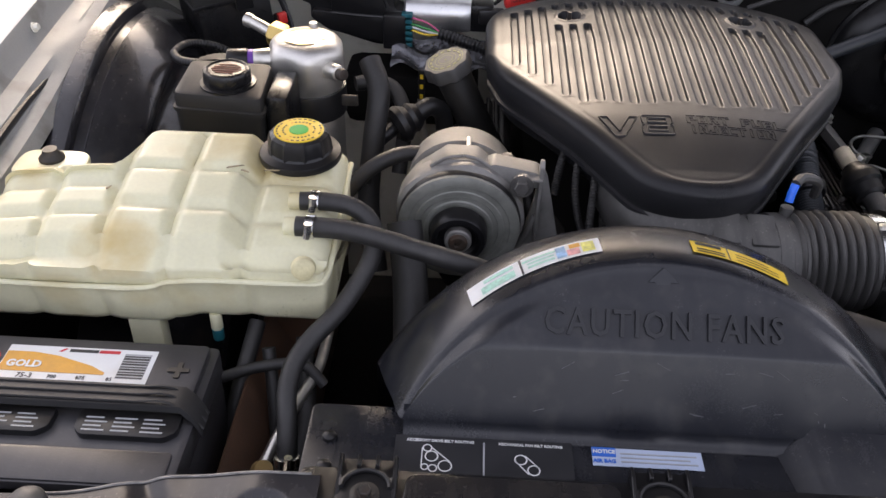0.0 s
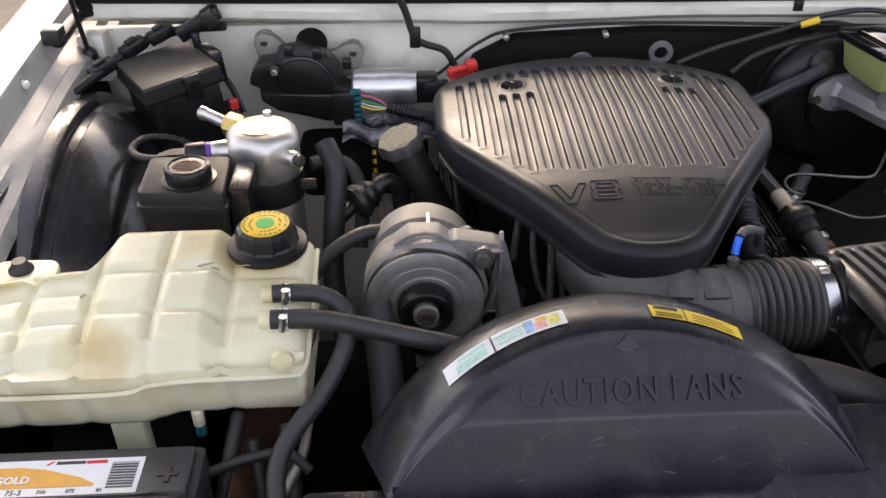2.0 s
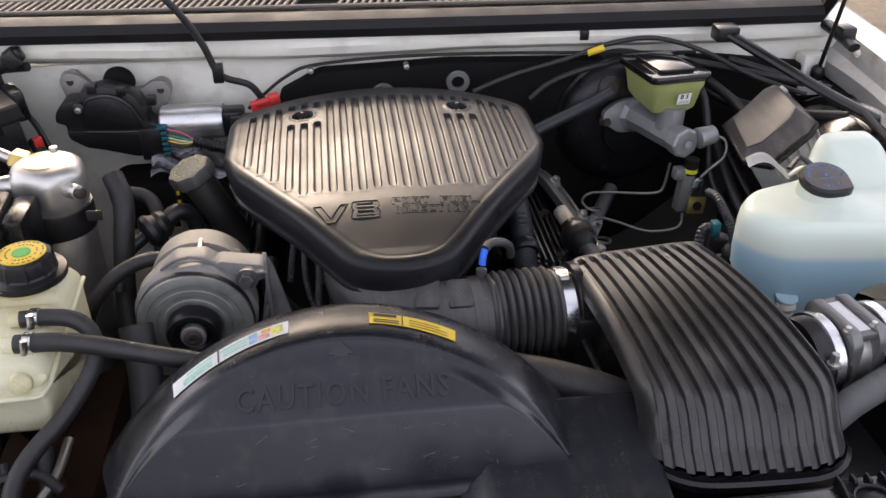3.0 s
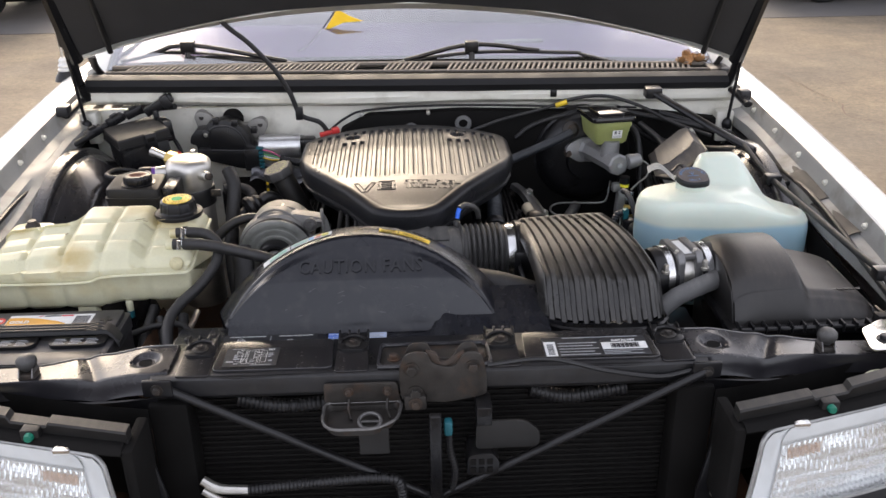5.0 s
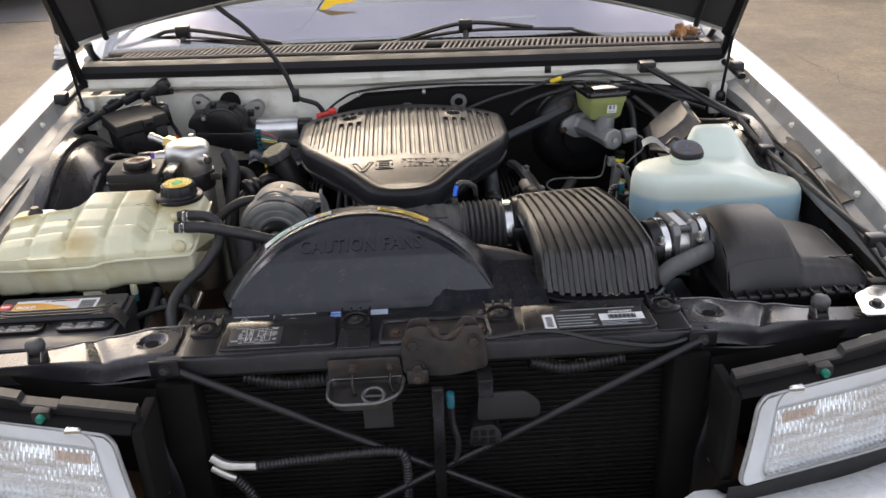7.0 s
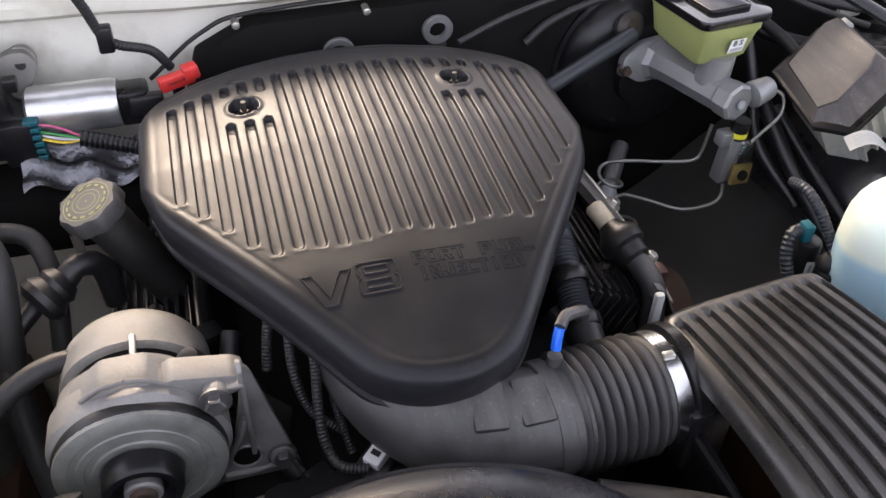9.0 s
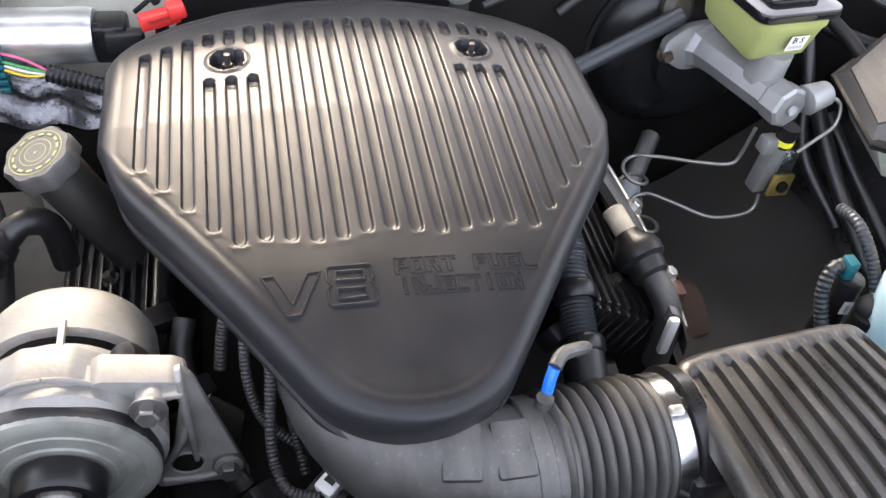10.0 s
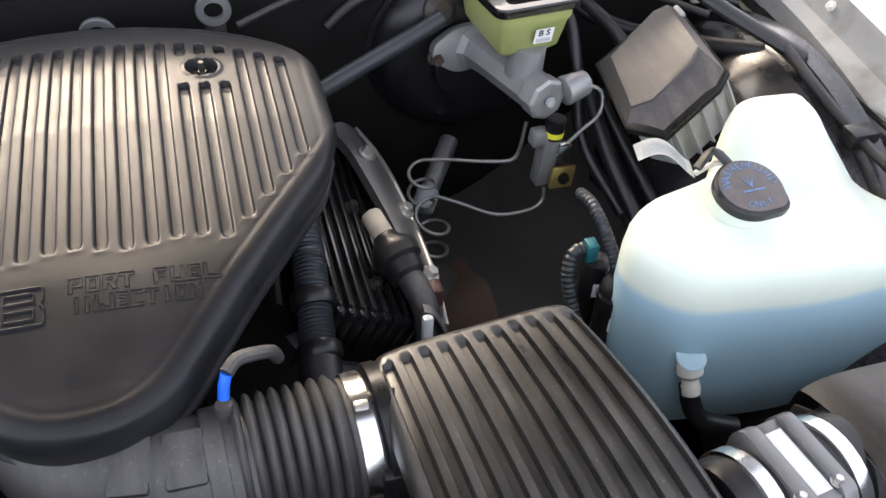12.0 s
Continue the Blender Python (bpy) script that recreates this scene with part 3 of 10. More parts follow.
# cream a little lighter than the bulkhead, for the light on the beam
part("cowl_beam", thicken(sheet(beam, span(-0.84, 0.80, 70), range(7)), 0.002), mat("cowl_cream_lit", (0.82, 0.80, 0.70), 0.4, vary=0.06, scale=9, bump=0.01, stain=(0.42, 0.38, 0.29), stainscale=16, stainamt=0.5), car, "dusty white cowl beam with dents")
part("bulkhead_pad", prism([(-0.17, 0.30), (-0.24, 0.80), (-0.20, 0.93), (-0.13, 0.965), (0.10, 0.972), (0.60, 0.955), (0.80, 0.93), (0.83, 0.30)], FW - 0.026, FW + 0.010, "y", 0.006),
     m_dark, car, "black sound-deadening pad")
part("pad_flange", tube([(-0.26, FW - 0.012, 0.90), (-0.19, FW - 0.012, 0.955), (-0.12, FW - 0.012, 0.976), (0.10, FW - 0.012, 0.982), (0.55, FW - 0.012, 0.965)], 0.003, 8), m_blackm, car)
for x in (-0.146, 0.02):
    part("clip", cyl((x, FW - 0.03, 0.968), (x, FW - 0.012, 0.968), 0.005, edge=0.001), m_zinc, car)
m_eye = mat("dull_eye_steel", (0.22, 0.22, 0.22), 0.5, metal=0.6)
for x, z in ((-0.024, 0.932), (0.106, 0.948)):
    # upright steel eye with a wide hole
    eye = bmesh.new()
    loft([[(x + r * math.cos(a), y, z + r * math.sin(a) * 0.95) for a in span(0, 2 * math.pi, 28)[:-1]] for r, y in ((0.011, 1.346), (0.0115, 1.343), (0.0195, 1.343), (0.0205, 1.3445), (0.0205, 1.3495), (0.0195, 1.351), (0.0115, 1.351), (0.011, 1.349), (0.011, 1.346))], caps=False, bm=eye)
    part("lifting_eye", eye, m_eye, car, "grey steel lifting eye")
    part("eye_shank", box(x - 0.012, x + 0.012, 1.344, 1.350, z - 0.07, z - 0.016, 0.002), m_rustblack, car)

# cowl: rubber seal, louvred grille and its rim
def seal(x, i):
    prof = [(0.0, 1.022), (-0.014, 1.028), (-0.018, 1.042), (-0.008, 1.056), (0.012, 1.062), (0.03, 1.060), (0.04, 1.048)]
    a, z = prof[i]
    return (x, FW - 0.012 + a - 0.012 * (1 - (x / 0.8) ** 2), z - 0.016 * x)


part("cowl_seal", thicken(sheet(seal, span(-0.815, 0.775, 60), range(7)), 0.004), mat("seal_rubber", (0.007, 0.007, 0.0075), 0.6, spec=0.35, vary=0.4, scale=15), car, "black rubber bonnet seal")
for x in (0.334, -0.62):
    part("seal_clip", box(x - 0.008, x + 0.008, FW - 0.032, FW - 0.012, 1.006 - 0.012 * x, 1.024 - 0.012 * x, 0.002), m_black, car)
part("cowl_panel", thicken(sheet(lambda x, t: (x, FW + 0.03 + t * (0.19 - 0.08 * (x / 0.8) ** 2), 1.046 - 0.016 * x + 0.012 * t), span(-0.80, 0.77, 40), span(0, 1, 4)), 0.004), m_dark, car)
m_louvre = mat("sun_bleached_plastic", (0.10, 0.088, 0.075), 0.6, dust=0.5, dustcol=(0.34, 0.29, 0.235), vary=0.2, scale=25)
x = -0.74
while x < 0.70:
    if not (-0.16 < x < -0.10 or 0.02 < x < 0.06):
        y0, y1 = FW + 0.036, FW + 0.036 + 0.085 - 0.03 * (x / 0.8) ** 2
        z = 1.055 - 0.016 * x
        b = box(-0.0032, 0.0032, 0, y1 - y0, 0, 0.006, 0.001, 1, m=Matrix.Translation((x, y0, z)) @ Matrix.Shear("XY", 4, (0, 0)) @ pose(0, 0, 0, 2.5, 0, -14))
        part("louvre", b, m_louvre, car, smooth=0)
    x += 0.0135
for y, n in ((0.036, 0.004), (0.118, 0.007)):
    part("louvre_rail", tube([(xx, FW + y - (0.03 * (xx / 0.8) ** 2 if y > 0.1 else 0), 1.060 - 0.016 * xx) for xx in span(-0.78, 0.75, 12)], n, 8, 0.03), m_louvre, car)

# windscreen, dashboard and roof behind it
def glass(x, t):
    return (x * (1 - 0.12 * t), FW + 0.185 - 0.10 * (x / 0.8) ** 2 + 0.80 * t, 1.058 - 0.014 * x + 0.43 * t + 0.02 * math.sin(t * 3.1))


m_glass = bpy.data.materials.new("windscreen_glass")
m_glass.use_nodes = True
pg = m_glass.node_tree.nodes["Principled BSDF"]
pg.inputs["Base Color"].default_value = (0.62, 0.66, 0.70, 1)
pg.inputs["Roughness"].default_value = 0.02
pg.inputs["Transmission Weight"].default_value = 1.0
pg.inputs["IOR"].default_value = 2.5
ws = part("windscreen", thicken(sheet(glass, span(-0.80, 0.78, 30), span(0, 1, 12)), 0.005), m_glass, car, "tinted windscreen glass reflecting the sky")
ws.visible_shadow = False
m_dash = mat("violet_dash_vinyl", (0.17, 0.085, 0.31), 0.5, vary=0.1, scale=6, grain=300, bump=0.03)
part("dashboard", thicken(sheet(lambda x, t: (x, FW + 0.21 - 0.10 * (x / 0.8) ** 2 + 0.55 * t, 1.050 - 0.014 * x + 0.02 * math.sin(t * 3)), span(-0.78, 0.76, 16), span(0, 1, 8)), 0.02), m_dash, car, "violet vinyl dashboard top")
part("cabin_back", box(-0.78, 0.76, 2.6, 2.64, 0.5, 1.48, 0.01), mat("seat_cloth", (0.07, 0.065, 0.09), 0.9, scale=20), car, "dark seats and cabin")
part("roof", box(-0.72, 0.70, 2.19, 3.2, 1.47, 1.50, 0.01), m_white, car)
for sx in (-1, 1):
    part("screen_pillar", tube([(sx * 0.81 - 0.01, FW + 0.09, 1.05), (sx * 0.76 - 0.01, FW + 0.50, 1.28), (sx * 0.71 - 0.01, FW + 0.83, 1.49)], 0.03, 10), m_white, car)
    part("cabin_side", box(sx * 0.82 - 0.01, sx * 0.86 - 0.01, 1.75, 3.2, 0.5, 1.02, 0.01), m_white, car)
part("dash_vent", box(0.22, 0.36, FW + 0.34, FW + 0.37, 1.062, 1.068, 0.002), m_grey, car)

def wheel(x, y):
    w = thing("wheel", (x, y, 0), "black tyre on a plain silver wheel", "wheel", "wheels")
    s_ = 1 if x > 0 else -1
    part("tyre", lathe([(0.20, 0), (0.31, 0.005), (0.338, 0.04), (0.34, 0.11), (0.338, 0.18), (0.31, 0.215), (0.20, 0.22)], (x - s_ * 0.11, y, 0.34), (s_, 0, 0), 48), m_rubber, w)
    part("rim", lathe([(0.198, 0.02), (0.198, 0.20), (0.18, 0.215), (0.05, 0.20)], (x - s_ * 0.11, y, 0.34), (s_, 0, 0), 40), m_steel, w)


for x in (-0.80, 0.79):
    for y in (1.02, 3.95):
        wheel(x, y)
part("body_side", box(-0.96, -0.88, 1.75, 4.9, 0.25, 0.95, 0.03), m_white, car)
part("body_side", box(0.86, 0.94, 1.75, 4.9, 0.25, 0.95, 0.03), m_white, car)
part("tail", box(-0.94, 0.92, 3.9, 5.3, 0.35, 1.0, 0.08), m_white, car)
part("cabin_rear", box(-0.74, 0.72, 2.7, 4.0, 0.5, 1.47, 0.08), m_white, car)
part("underbody", box(-0.70, 0.70, 0.5, 4.9, 0.18, 0.24, 0.02), m_dark, car)


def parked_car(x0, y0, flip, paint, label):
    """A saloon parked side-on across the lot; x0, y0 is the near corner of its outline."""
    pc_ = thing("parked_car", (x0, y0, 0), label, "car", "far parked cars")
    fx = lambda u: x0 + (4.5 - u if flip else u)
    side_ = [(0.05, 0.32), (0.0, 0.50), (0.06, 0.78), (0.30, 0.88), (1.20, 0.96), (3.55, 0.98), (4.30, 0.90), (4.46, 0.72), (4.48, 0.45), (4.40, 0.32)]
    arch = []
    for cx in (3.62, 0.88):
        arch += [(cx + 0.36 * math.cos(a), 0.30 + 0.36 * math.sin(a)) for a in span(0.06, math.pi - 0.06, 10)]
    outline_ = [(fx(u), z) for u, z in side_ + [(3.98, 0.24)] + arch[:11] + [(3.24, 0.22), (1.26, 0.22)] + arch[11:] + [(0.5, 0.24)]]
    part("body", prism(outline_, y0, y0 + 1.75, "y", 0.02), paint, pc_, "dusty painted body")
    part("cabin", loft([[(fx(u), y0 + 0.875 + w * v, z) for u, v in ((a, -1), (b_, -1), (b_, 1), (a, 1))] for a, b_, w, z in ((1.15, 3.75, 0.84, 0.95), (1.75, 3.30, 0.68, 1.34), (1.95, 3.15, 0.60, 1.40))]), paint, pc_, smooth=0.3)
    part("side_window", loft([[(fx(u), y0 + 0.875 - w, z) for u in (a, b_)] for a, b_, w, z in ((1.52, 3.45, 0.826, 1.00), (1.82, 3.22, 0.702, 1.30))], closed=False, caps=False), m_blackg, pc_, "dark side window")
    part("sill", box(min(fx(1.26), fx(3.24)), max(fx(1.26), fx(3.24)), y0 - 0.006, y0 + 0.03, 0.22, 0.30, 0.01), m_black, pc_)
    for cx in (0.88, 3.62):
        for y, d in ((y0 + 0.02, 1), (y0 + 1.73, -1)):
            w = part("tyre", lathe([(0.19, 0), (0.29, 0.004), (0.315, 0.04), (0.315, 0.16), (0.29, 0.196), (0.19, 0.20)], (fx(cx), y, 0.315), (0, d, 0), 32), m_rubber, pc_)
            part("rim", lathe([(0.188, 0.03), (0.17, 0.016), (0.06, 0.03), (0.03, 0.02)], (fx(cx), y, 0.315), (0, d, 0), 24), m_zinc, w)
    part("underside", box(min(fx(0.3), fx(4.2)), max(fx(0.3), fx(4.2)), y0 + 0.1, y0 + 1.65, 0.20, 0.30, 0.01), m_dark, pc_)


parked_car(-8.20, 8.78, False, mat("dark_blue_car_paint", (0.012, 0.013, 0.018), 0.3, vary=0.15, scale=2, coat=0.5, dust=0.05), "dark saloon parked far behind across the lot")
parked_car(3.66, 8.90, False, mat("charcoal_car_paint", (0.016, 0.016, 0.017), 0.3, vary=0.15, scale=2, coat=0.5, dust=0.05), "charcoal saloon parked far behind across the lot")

# ---- raised bonnet ----
hood = thing("bonnet", (0, 1.42, 1.05), "raised white bonnet with a black padded underside", "bonnet")
HOODM = pose(-0.02, 1.36, 1.09, 0, 1.3, 0) @ pose(0, 0, 0, -58, 0, 0)


def hoodpt(x, d, h):
    """x across, d from the rear edge towards the front of the bonnet, h out of its face."""
    return HOODM @ V(x, -d, h)


def rear(x):
    return 0.165 * (1 - (abs(x) / 0.82) ** 2.0) - 0.01


xs = span(-0.83, 0.83, 48)
b = sheet(lambda x, t: hoodpt(x * (1 - 0.06 * t), rear(x) + (1.24 - rear(x)) * t, 0.03 + 0.03 * math.sin(3.1 * t)), xs, span(0, 1, 24))
part("outer_skin", thicken(b, 0.003), m_white, hood)
b = sheet(lambda x, t: hoodpt(x * 0.985 * (1 - 0.06 * t), rear(x) + 0.004 + 0.045 * t, 0.027 - 0.035 * t), xs, span(0, 1, 4))
part("rear_lip", thicken(b, 0.002), m_whitein, hood, "pale grey inner rim")
m_pad = mat("bonnet_pad", (0.030, 0.029, 0.029), 0.9, vary=0.3, scale=25, bump=0.08, grain=300, dust=0.0)
b = sheet(lambda x, t: hoodpt(x * 0.965 * (1 - 0.06 * t), rear(x) + 0.050 + (1.17 - rear(x)) * t, -0.004 - 0.014 * math.sin(3.1 * t) - 0.006 * abs(math.sin(x * 9))), xs, span(0, 1, 30))
part("inner_pad", thicken(b, 0.004), m_pad, hood, "black fibre insulation pad")
for sx in (-1, 1):
    rib = [tuple(hoodpt(sx * 0.79, 0.03 + 0.1 * k, -0.008)) for k in range(11)]
    part("side_rib", tube(rib, 0.018, 8, 0.03), m_black, hood)
    rib = [tuple(hoodpt(sx * 0.70, 0.06 + 0.1 * k, -0.014)) for k in range(11)]
    part("side_rib", tube(rib, 0.007, 8, 0.03), m_blackm, hood)
    hb = tube([(sx * 0.80 - 0.02, 1.40, 1.02), (sx * 0.805 - 0.02, 1.37, 1.07), tuple(hoodpt(sx * 0.785, 0.14, -0.012))], 0.012, 8)
    part("hinge", hb, m_black, hood, "black hinge arm")

for sx in (-1, 1):
    dx, dz = (0.0, 0.0) if sx > 0 else (-0.045, 0.035)
    st = thing("bonnet_strut", (sx * 0.775 + dx, 1.36, 0.92 + dz), "black gas strut holding up the bonnet", "gas strut", "bonnet struts")
    foot, mid, top = V(sx * 0.776 + dx, 1.36, 0.925 + dz), V(sx * 0.778 + dx, 1.315, 1.13 + dz), V(sx * 0.778 + dx, 1.245, 1.46 + dz)
    part("rod", cyl(foot, mid, 0.004, seg=10), m_black, st)
    part("cylinder", cyl(mid, top, 0.010, seg=14, edge=0.003), m_black, st)
    part("ball_joint", lathe([(0.004, -0.014), (0.011, -0.010), (0.013, 0), (0.011, 0.010), (0.005, 0.016)], foot, (0, 0, 1), 14), m_black, st)
    part("bracket", box(foot.x - 0.022, foot.x + 0.022, foot.y + 0.012, foot.y + 0.05, foot.z - 0.05, foot.z + 0.03, 0.006), m_whitein, st)


def wiper(pivot, elbow, tip, blade):
    w = thing("windscreen_wiper", pivot, "black wiper arm and blade parked at the windscreen base", "wiper", "wipers")
    part("arm", tube([pivot, elbow, tip], 0.008, 8, 0.03, flat=0.6), m_black, w)
    part("pivot_cap", cyl(V(*pivot) - V(0, 0, 0.012), V(*pivot) + V(0, 0, 0.012), 0.014, edge=0.004), m_black, w)
    part("blade", tube(blade, 0.007, 6, 0.04, flat=0.7), m_rubber, w)
    mid = V(*blade[1])
    part("blade_carrier", tube([mid + (V(*blade[0]) - mid) * 0.62 + V(0, 0, 0.006), mid + V(0, -0.004, 0.022), mid + (V(*blade[2]) - mid) * 0.62 + V(0, 0, 0.006)], 0.006, 6, 0.03), m_black, w)
    part("blade_clip", box(mid.x - 0.018, mid.x + 0.018, mid.y - 0.016, mid.y + 0.010, mid.z + 0.004, mid.z + 0.032, 0.003), m_black, w)
    part("arm_link", cyl(mid + V(0, -0.02, -0.03), mid + V(0, -0.004, 0.014), 0.008, seg=8), m_black, w)
    return w


# ---- front end ----
rs = thing("radiator_support", (0, 0.44, 0.80), "black radiator support panel across the front of the bay", "panel")
top = rounded([(-0.415, 0.372), (-0.30, 0.362), (-0.16, 0.366), (0.16, 0.366), (0.30, 0.362), (0.41, 0.372), (0.425, 0.468), (-0.42, 0.468)], 0.012)
part("top_panel", prism(top, 0.838, 0.852, "z", 0.003), m_black, rs, "black plastic top panel")
part("front_rail", prism([(0.372, 0.853), (0.362, 0.850), (0.358, 0.824), (0.366, 0.814), (0.384, 0.816), (0.384, 0.853)], -0.425, 0.42, "x", 0.002), mat("streaked_black_steel", (0.010, 0.010, 0.011), 0.42, vary=0.35, scale=30, bump=0.03, grain=500, dust=0.02, stain=(0.035, 0.032, 0.030), stainscale=40, stainamt=0.4), rs)
for x0, x1 in ((-0.335, -0.152), (0.14, 0.35)):
    part("raised_panel", prism(rounded([(x0, 0.375), (x1, 0.375), (x1 - 0.004, 0.462), (x0 + 0.004, 0.462)], 0.012), 0.846, 0.857, "z", 0.005, 3), m_blackg, rs, "glossy black raised panel")


def clampbolt(x, y):
    """A moulded hold-down: a round-nosed foot under the bolt, a curb round it and ribs running back."""
    part("bolt_pad", prism(rounded([(x - 0.026, 0.366), (x + 0.026, 0.366), (x + 0.024, 0.462), (x - 0.024, 0.462)], 0.006), 0.848, 0.8545, "z", 0.004, 3), m_blackg, rs, "glossy steel pad under the hold-down")
    foot = [(x - 0.024, y + 0.036), (x - 0.024, y - 0.010), (x - 0.017, y - 0.017), (x + 0.017, y - 0.017), (x + 0.024, y - 0.010), (x + 0.024, y + 0.036)]
    h = part("hold_down", prism(rounded(foot, 0.006), 0.852, 0.8585, "z", 0.0015), m_black, rs)
    curb = [(x - 0.021, y + 0.016, 0.860)] + [(x + 0.0195 * math.cos(a), y + 0.0175 * math.sin(a) + 0.006, 0.8605) for a in span(math.pi, 0, 12)] + [(x + 0.021, y + 0.016, 0.860)]
    part("curb", tube(curb, 0.0022, 8), m_black, h)
    for q in (-0.0225, -0.0075, 0.0075, 0.0225):
        part("rib", prism([(y - 0.012 if abs(q) > 0.02 else y + 0.024, 0.856), (y + 0.038, 0.850), (y + 0.037, 0.864), (y + 0.026, 0.8645)], x + q - 0.0016, x + q + 0.0016, "x", 0.0006, 1), m_black, h)
    part("washer", lathe([(0.012, 0), (0.012, 0.002), (0.009, 0.003)], (x, y, 0.8585), (0, 0, 1), 20), m_blackm, h)
    part("bolt", hexbolt((x, y, 0.8605), (0, 0, 1), 0.0055, 0.006), m_rustblack, h)


for x, y in ((-0.362, 0.436), (-0.124, 0.438), (0.108, 0.436), (0.375, 0.434)):
    clampbolt(x, y)
# sunk pocket round the bonnet latch with a raised curb and two rusty bolts
pk = rounded([(-0.084, 0.372), (0.088, 0.372), (0.084, 0.436), (-0.080, 0.436)], 0.012)
pf = part("latch_pocket", prism([(p[0] * 0.99, p[1]) for p in pk], 0.850, 0.8535, "z", 0.0008), m_rustblack, rs, "grimy sunken latch pocket")
part("pocket_curb", tube([(x, y, 0.8555) for x, y in pk + pk[:1]], 0.0035, 8), m_panel, pf)
for x in (-0.060, 0.072):
    part("rusty_bolt", hexbolt((x, 0.398, 0.8535), (0, 0, 1), 0.007, 0.008), m_rust, pf, "rusty hex bolt")
m_brassy = mat("tarnished_brass", (0.13, 0.085, 0.03), 0.45, metal=0.7, vary=0.4, scale=60)
m_zincear = mat("worn_clip_steel", (0.22, 0.21, 0.20), 0.4, metal=0.7, vary=0.4, scale=80)
for sx in (-1, 1):
    def side(u, v):
        # the pressed-steel wing of the support, dipping outwards, dished round its locating hole
        ax = 0.400 + 0.385 * u
        yb = 0.463 - 0.022 * step01(0.51, 0.62, ax) + 0.010 * step01(0.70, 0.78, ax)
        yf = 0.366 + 0.012 * step01(0.42, 0.52, ax) - 0.007 * math.sin(u * 6)
        y = yf + (yb - yf) * v
        z = 0.8565 - 0.012 * step01(0.44, 0.52, ax) - 0.006 * u + 0.005 * math.sin(u * 5 + v) * step01(0.2, 0.5, u) - 0.03 * (1 - step01(0, 0.14, v)) ** 1.5 - 0.010 * step01(0.92, 1.0, v)
        z -= 0.007 * step01(0.024, 0.014, math.hypot(ax - 0.443, y - 0.416)) + 0.004 * math.exp(-((ax - 0.53 - 0.5 * (y - 0.42)) / 0.012) ** 2)
        return (sx * ax, y, z)
    part("side_panel", thicken(sheet(side, span(0, 1, 90), span(0, 1, 36)), 0.003), m_panel, rs, "weathered black pressed-steel side panel")
    part("panel_edge", tube([tuple(V(*side(u, 0.925)) + V(0, 0, 0.0008)) for u in span(0.02, 0.6, 18)], 0.0013, 6), mat("pale_edge_line", (0.16, 0.155, 0.15), 0.4, metal=0.4, vary=0.5, scale=80) if sx < 0 else bpy.data.materials["pale_edge_line"], rs, "thin pale line along the back edge")
    part("front_drop", thicken(sheet(lambda u, v: (sx * (0.415 + 0.37 * u), 0.364 + 0.028 * u - 0.01 * math.sin(u * 6) + 0.05 * v * u, 0.822 - 0.016 * u - v * (0.02 + 0.05 * step01(0.2, 0.6, u))), span(0, 1, 24), span(0, 1, 6)), 0.003), m_black, rs)
    # near-black disc stands for the shade inside the hole
    part("locating_hole", lathe([(0.0105, 0), (0.0105, 0.0012)], (sx * 0.443, 0.416, 0.8488), (0, 0, 1), 24), m_dark, rs, "near-black disc in place of the round locating hole")
    part("hole_rim", lathe([(0.0105, 0), (0.0118, 0.0012), (0.0132, 0.0006)], (sx * 0.443, 0.416, 0.8492), (0, 0, 1), 24), m_panel, rs)
    part("upright", box(sx * 0.40 - 0.03, sx * 0.40 + 0.03, 0.35, 0.40, 0.45, 0.815, 0.006), m_dark, rs)
    part("side_bracket", prism([(sx * 0.425, 0.80), (sx * 0.46, 0.80), (sx * 0.455, 0.60), (sx * 0.40, 0.57), (sx * 0.40, 0.66)], 0.300, 0.306, "y", 0.002), m_black, rs)
    part("bracket_stud", hexbolt((sx * 0.43, 0.30, 0.655), (0, -1, 0), 0.006, 0.008), m_zinc, rs)
    st = thing("bonnet_bumper", (sx * 0.62, 0.41, 0.845), "round black rubber bonnet stop on a threaded post", "rubber stop", "bonnet stops")
    part("post", cyl((sx * 0.617, 0.404, 0.835), (sx * 0.617, 0.404, 0.866), 0.006, seg=12), m_rubber, st)
    part("head", lathe([(0.008, -0.006), (0.0135, 0), (0.0155, 0.006), (0.0148, 0.012), (0.0105, 0.017), (0.004, 0.019)], (sx * 0.617, 0.404, 0.859), (0, 0, 1), 22), m_rubberold, st)
    part("spring_clip", box(sx * 0.617 - 0.013, sx * 0.617 + 0.013, 0.392, 0.414, 0.838, 0.850, 0.002), m_rustblack, st)
    for q in (-0.010, 0.010):
        part("clip_ear", prism([(0.388, 0.846), (0.418, 0.846), (0.412, 0.858), (0.396, 0.860)], sx * 0.617 + q - 0.001, sx * 0.617 + q + 0.001, "x", 0.0003, 1), m_zincear, st)
